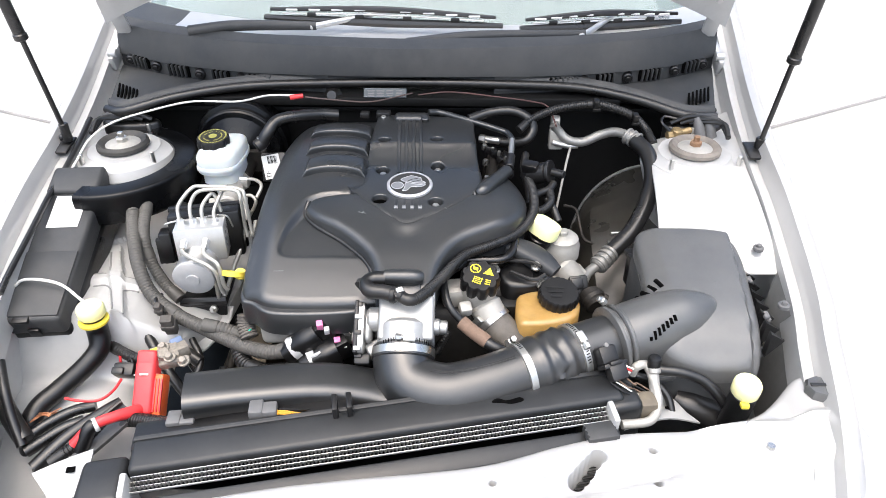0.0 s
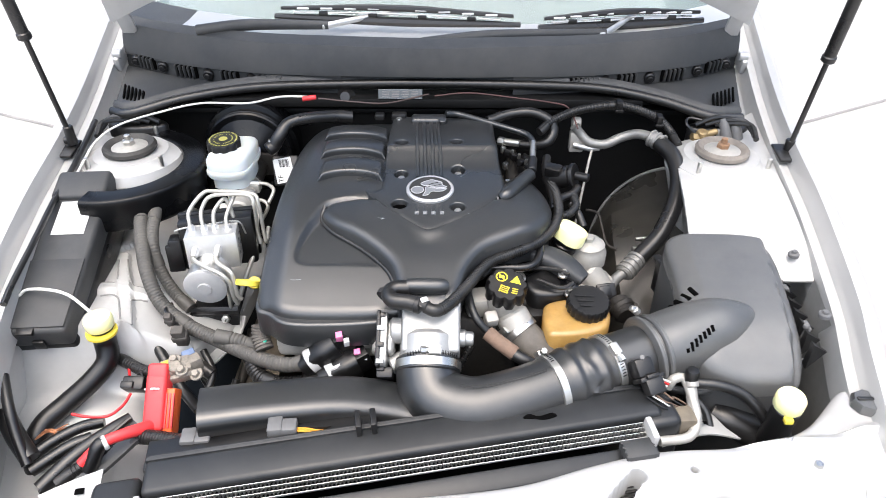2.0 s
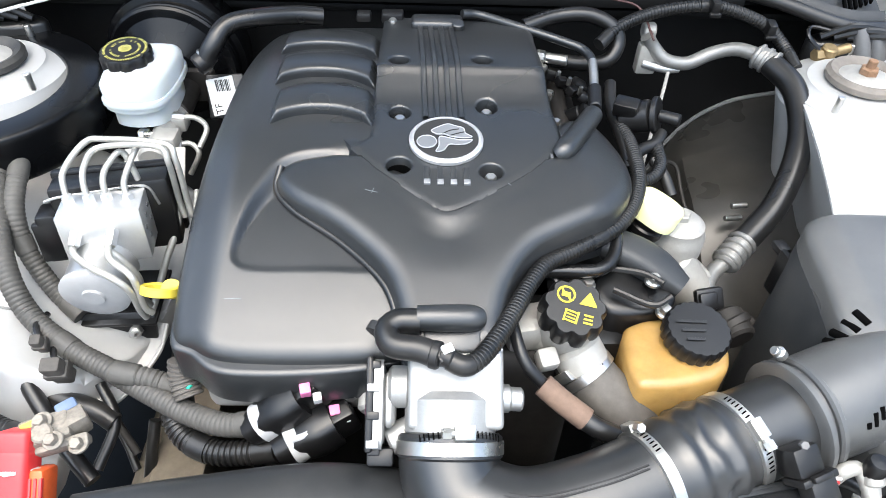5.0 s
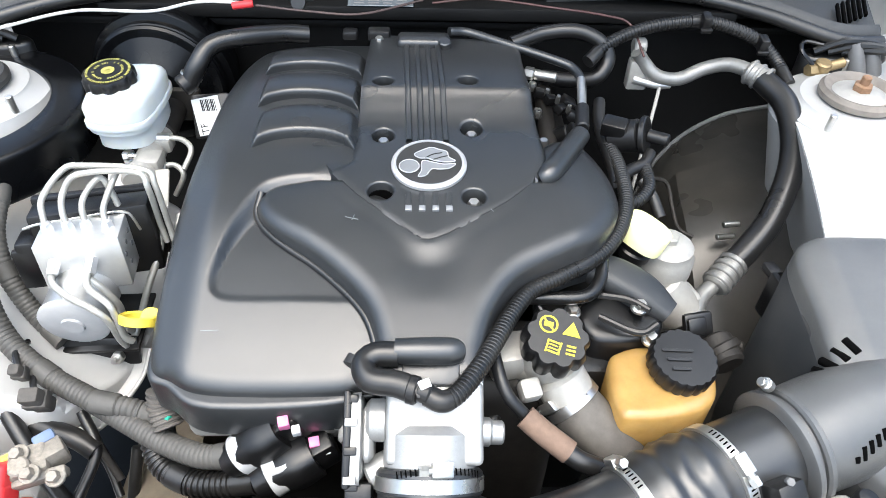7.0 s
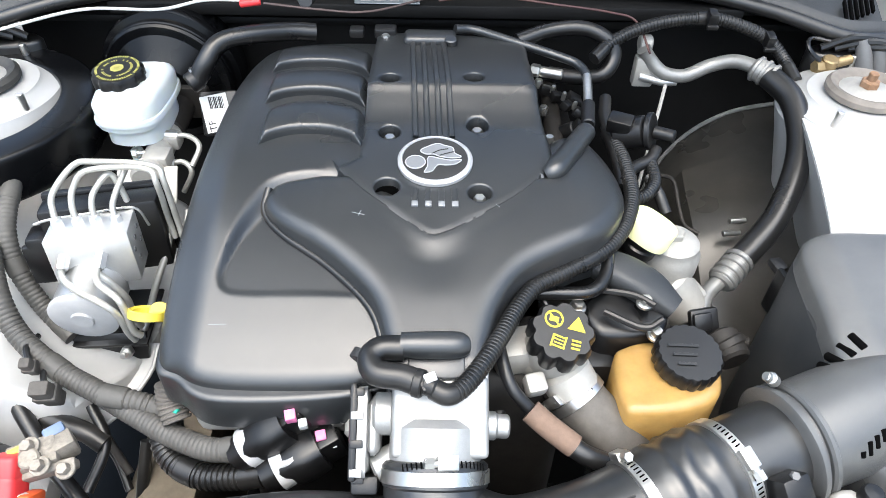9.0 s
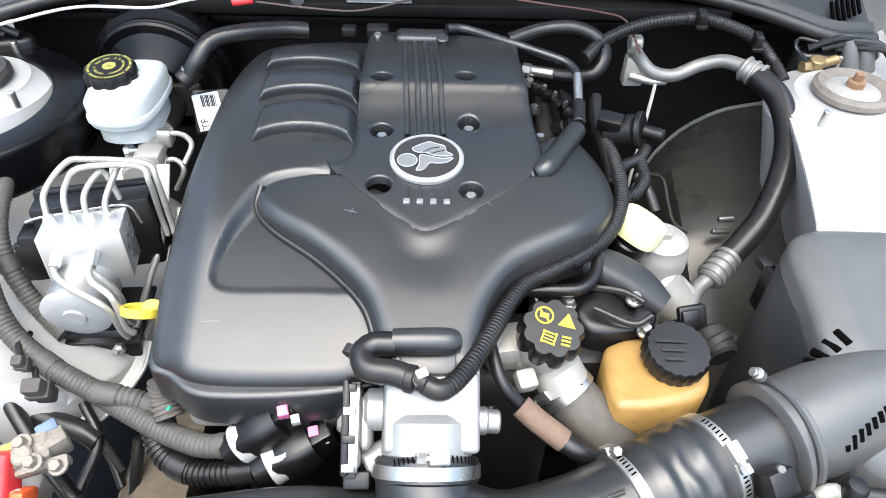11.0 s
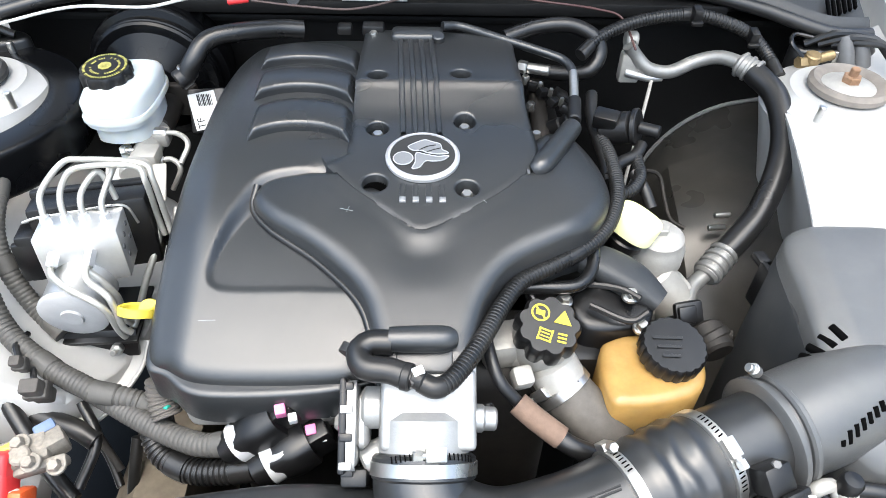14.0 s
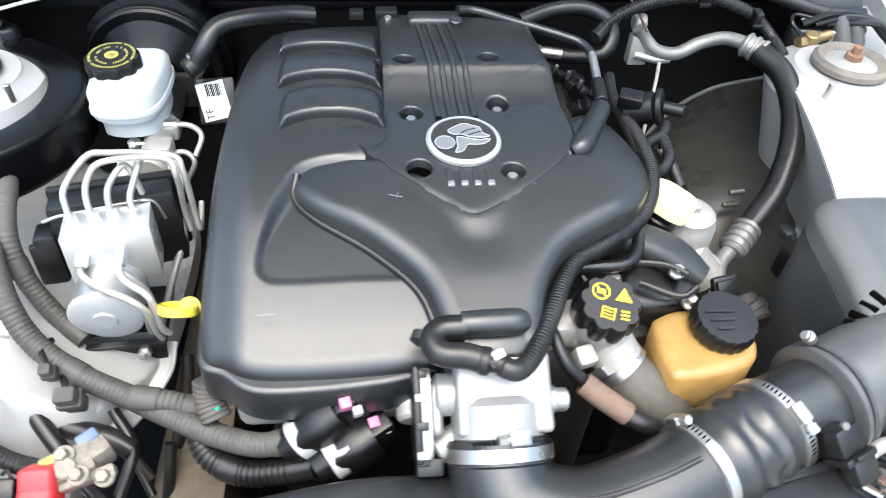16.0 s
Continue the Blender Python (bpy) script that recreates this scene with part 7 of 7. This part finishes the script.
# battery side: trunking, plate, rail clutter
tk = thing("cable_trunk", (-0.462, 0.851, 0.710), "dusty dark plastic cable trunk by the radiator", "cable trunk")
part("trunk", sheet(lines3([(-0.521, 0.820, 0.690), (-0.476, 0.862, 0.710), (-0.421, 0.921, 0.730)], [(-0.475, 0.801, 0.700), (-0.430, 0.834, 0.720), (-0.386, 0.891, 0.735)]), 0.006), GREYPLASTIC, tk)
part("lip", tube([(-0.518, 0.816, 0.695), (-0.472, 0.857, 0.716), (-0.418, 0.916, 0.736)], 0.004, 8), PLASTIC, tk)
np_ = thing("nose_bracket", (-0.425, 0.775, 0.745), "white sheet-metal bracket with a square hole", "bracket")
part("plate", sheet(lines3([(-0.486, 0.778, 0.742), (-0.450, 0.796, 0.748), (-0.410, 0.811, 0.755)], [(-0.441, 0.737, 0.735), (-0.413, 0.745, 0.738), (-0.399, 0.751, 0.742)]), 0.003), BAYPAINT, np_)
part("square_hole", plate(0.012, 0.009, 0.001, pose(*(-0.430, 0.780, 0.749), 10, 0, 10)), HOLE, np_)
for pts in ([(-0.614, 0.956, 0.780), (-0.592, 0.916, 0.760), (-0.576, 0.887, 0.730), (-0.555, 0.858, 0.700)],):
    hose_thing("wing_trim", pts, 0.008, RUBBER, "dirty black foam strip along the inner wing", "trim strip", seg=12)
for p, sz in (((-0.386, 1.061, 0.768), (0.020, 0.016, 0.045)), ((-0.409, 1.085, 0.782), (0.012, 0.012, 0.03))):
    q = thing("inline_plug", p, "dusty grey wiring plug hanging by the apron", "wiring plug", "hanging plugs")
    part("body", merge(rbox(*sz, pose(*p, 20, 0, 5), 0.003), rbox(sz[0] * 1.2, sz[1] * 1.2, sz[2] * 0.3, pose(*p, 20, 0, 5), 0.002)), DUSTYRUBBER, q)
    part("lead", tube([p, (p[0] - 0.012, p[1] + 0.022, p[2] + 0.004), (p[0] - 0.012, p[1] + 0.045, p[2] - 0.004)], 0.0035, 8), RUBBER, q)
for pts, r, m_ in (([(-0.411, 1.137, 0.690), (-0.401, 1.110, 0.660), (-0.364, 1.073, 0.620), (-0.343, 1.041, 0.600)], 0.005, RUBBER), ([(-0.391, 1.128, 0.680), (-0.385, 1.101, 0.650), (-0.345, 1.057, 0.610)], 0.005, DUSTYRUBBER), ([(-0.316, 1.072, 0.660), (-0.320, 1.046, 0.630), (-0.325, 1.027, 0.600)], 0.007, LOOMBLACK), ([(-0.450, 1.074, 0.720), (-0.411, 1.065, 0.715), (-0.366, 1.053, 0.710), (-0.341, 1.042, 0.700)], 0.011, LOOMBLACK), ([(-0.312, 1.179, 0.680), (-0.311, 1.142, 0.660), (-0.321, 1.089, 0.620)], 0.008, ENGINE)):
    hose_thing("bay_cable", pts, r, m_, "dusty cable hanging beside the engine", "cable", False, "hanging cables")
ctr = thing("engine_side_conduit", (-0.255, 1.060, 0.780), "grey corrugated conduit under the cover corner", "wiring conduit")
part("conduit", conduit([(-0.248, 1.053, 0.800), (-0.248, 1.043, 0.785), (-0.240, 1.027, 0.770)], 0.014, 0.005, 0.12), DUSTYRUBBER, ctr)
part("green_mark", rod((-0.242, 1.031, 0.786), (-0.236, 1.028, 0.786), 0.003), GREENWIRE, ctr)
part("green_mark", rod((-0.222, 0.870, 0.800), (-0.218, 0.862, 0.798), 0.0022), GREENWIRE, duct)

shelf = thing("pump_shelf", (-0.37, 1.13, 0.71), "pale sheet-metal shelf under the hydraulic unit", "shelf")
part("shelf_plate", sheet(lines3([(-0.430, 1.185, 0.722), (-0.430, 1.125, 0.706), (-0.425, 1.075, 0.690)], [(-0.375, 1.170, 0.724), (-0.370, 1.115, 0.708), (-0.372, 1.060, 0.690)], [(-0.315, 1.165, 0.724), (-0.318, 1.130, 0.712), (-0.345, 1.085, 0.696)]), 0.003), BAYPAINT, shelf)
part("shelf_edge", tube([(-0.314, 1.165, 0.722), (-0.317, 1.130, 0.710), (-0.344, 1.085, 0.694), (-0.371, 1.060, 0.688)], 0.003, 8), BAYPAINT, shelf)
part("shelf_hole", lathe([(0.005, 0), (0.005, 0.001), (0.0005, 0.001)], pose(-0.372, 1.118, 0.7105, 14), 18), HOLE, shelf)
# front-right: rubber grommet plate, wires at the sensor
for k, m_ in enumerate((ORANGEWIRE, WHITEWIRE, REDWIRE, WHITEWIRE)):
    part("wire", tube([(0.327, 0.911, 0.830), (0.338, 0.905, 0.825), (0.351, 0.909, 0.815)], 0.0016, 6), m_, afm).location += Vector((0.003 * k, 0.003 * k, 0.001 * k))
rg = thing("radiator_mount", (0.362, 0.864, 0.780), "brown rubber-mounted bracket at the radiator end", "bracket")
part("bracket", rbox(0.05, 0.03, 0.04, pose(*(0.365, 0.882, 0.775), 0, 0, 5), 0.004), RAILPAINT, rg)
part("apron_plate", sheet(lines3([(0.340, 0.846, 0.770), (0.407, 0.872, 0.765), (0.456, 0.869, 0.760)], [(0.408, 0.938, 0.755), (0.432, 0.925, 0.750), (0.446, 0.897, 0.750)]), 0.003), BAYPAINT, rg)
part("hole", plate(0.006, 0.006, 0.001, pose(*(0.413, 0.893, 0.764))), HOLE, rg)
mg = thing("front_air_guide", (0.513, 0.973, 0.720), "black plastic air guide in front of the air box", "air guide")
part("guide", rbox(0.16, 0.02, 0.05, pose(*(0.487, 0.975, 0.740), 15, 0, 8), 0.006), PLASTIC, mg)
part("rail_step", rbox(0.13, 0.012, 0.014, pose(*(0.473, 0.953, 0.775), 15, 0, 8), 0.003), GREYPLASTIC, mg)

# dark clutter between each tower and the cowl
for s in (-1, 1):
    gm = thing("hinge_grommet", (s * 0.60, 1.545, 0.90), "black rubber grommet and taped cables behind the tower", "grommet", "tower grommets")
    part("boot", molded([(s * (0.60 + 0.062 * math.cos(a)), 1.545 + 0.026 * math.sin(a)) for a in np.linspace(0, 2 * math.pi, 14)[:-1]], level(0.925), 0.05, 0.012, 0.008), RUBBER, gm)
    for k in range(3):
        part("cable", tube([(s * (0.55 + 0.02 * k), 1.535, 0.93), (s * (0.59 + 0.015 * k), 1.532 - 0.006 * k, 0.948 - 0.004 * k), (s * (0.64 + 0.004 * k), 1.525 - 0.012 * k, 0.943), (s * (0.652 - 0.003 * k), 1.49 - 0.015 * k, 0.932)], 0.0055, 8), LOOMBLACK if k else RUBBER, gm)
srv = thing("service_valve", (0.565, 1.515, 0.91), "small brass service valve behind the tower", "valve")
BRASS = mat("dull_brass", (0.34, 0.25, 0.13), 0.5, metal=0.7, vary=0.2, scale=80)
part("valve_body", merge(rod((0.560, 1.520, 0.89), (0.560, 1.515, 0.925), 0.011, 18), rod((0.560, 1.515, 0.915), (0.590, 1.520, 0.922), 0.007, 14), hexnut((0.553, 1.517, 0.912), (0.540, 1.514, 0.912), 0.010)), BRASS, srv)
part("valve_loop", tube([(0.545, 1.515, 0.92), (0.528, 1.525, 0.935), (0.535, 1.540, 0.942), (0.560, 1.535, 0.94)], 0.003, 8), RUBBER, srv)
for k in range(2):
    part("grey_boot", tube([(0.60 + 0.022 * k, 1.530, 0.945), (0.606 + 0.022 * k, 1.520, 0.925), (0.612 + 0.022 * k, 1.512, 0.90)], [0.008, 0.011, 0.013], 14), CONNGREY, srv)
# scuffs on the cover and the stiffening tabs along the air box
for k, (a, b) in enumerate((((-0.067, 1.172, 0.926), (-0.054, 1.168, 0.926)), ((-0.060, 1.167, 0.926), (-0.058, 1.175, 0.926)), ((0.117, 1.167, 0.924), (0.125, 1.164, 0.924)), ((0.079, 1.182, 0.930), (0.082, 1.178, 0.930)), ((-0.191, 1.056, 0.886), (-0.175, 1.057, 0.886)))):
    a, b = Vector(a), Vector(b)
    up = Vector((0, 0, 0.0016))
    part("scuff", rod(a + up, b + up, 0.00035, 6), INKGREY, cover, "pale scuff mark")
for k in range(9):
    y = 0.965 + 0.026 * k
    x = 0.574 + 0.07 * (y - 0.985)
    part("tab", ([(x, y, 0.846), (x + 0.026, y + 0.006, 0.828), (x, y, 0.80), (x, y + 0.010, 0.846), (x + 0.026, y + 0.010, 0.828), (x, y + 0.012, 0.80)], [(0, 1, 2), (3, 5, 4), (0, 3, 4, 1), (1, 4, 5, 2), (2, 5, 3, 0)]), PLASTIC, box, "black stiffening tab")
part("rear_catch", merge(rbox(0.008, 0.030, 0.062, pose(*(0.412, 1.184, 0.800), 0, 0, 10), 0.003), rbox(0.016, 0.020, 0.010, pose(*(0.415, 1.212, 0.820), 0, 0, 10), 0.003)), PLASTIC, box, "black moulded catch")
fp = thing("front_brake_pipes", (-0.336, 1.165, 0.862), "pair of bent pale brake pipes across the pump motor", "brake pipe")
for pts in ([(-0.372, 1.166, 0.862), (-0.373, 1.152, 0.862), (-0.366, 1.136, 0.864), (-0.343, 1.117, 0.866), (-0.317, 1.105, 0.862), (-0.304, 1.103, 0.846), (-0.302, 1.105, 0.815), (-0.300, 1.108, 0.800)], [(-0.336, 1.168, 0.862), (-0.335, 1.148, 0.864), (-0.325, 1.127, 0.866), (-0.302, 1.111, 0.862), (-0.297, 1.107, 0.846), (-0.295, 1.104, 0.820), (-0.290, 1.106, 0.810)]):
    part("pipe", tube(pts, 0.0036, 10), PIPEMETAL, fp)
    part("union", hexnut(tuple(Vector(pts[0]) + Vector((0, 0.010, 0.004))), pts[0], 0.0075), STEEL, fp)
# pressed cross in the apron, edged with grey lines for grime and relief shading
for corner in ([(-0.553, 1.163, 0.797), (-0.529, 1.164, 0.797), (-0.526, 1.176, 0.797), (-0.546, 1.229, 0.797)], [(-0.529, 1.229, 0.797), (-0.507, 1.180, 0.797), (-0.495, 1.166, 0.797), (-0.476, 1.165, 0.797)],
               [(-0.541, 1.135, 0.797), (-0.519, 1.136, 0.797), (-0.505, 1.123, 0.797), (-0.483, 1.074, 0.797)], [(-0.465, 1.137, 0.797), (-0.481, 1.136, 0.797), (-0.484, 1.123, 0.797), (-0.464, 1.070, 0.797)]):
    line = [(x, y, float(apron_left(np.array([x]), np.array([y]))[0]) + 0.0006) for x, y, z in spline(corner, 0.006)]
    part("pressed_edge", tube(line, 0.0016, 8), BAYGREY, car, "grey line for grime and relief shading at a pressed edge")
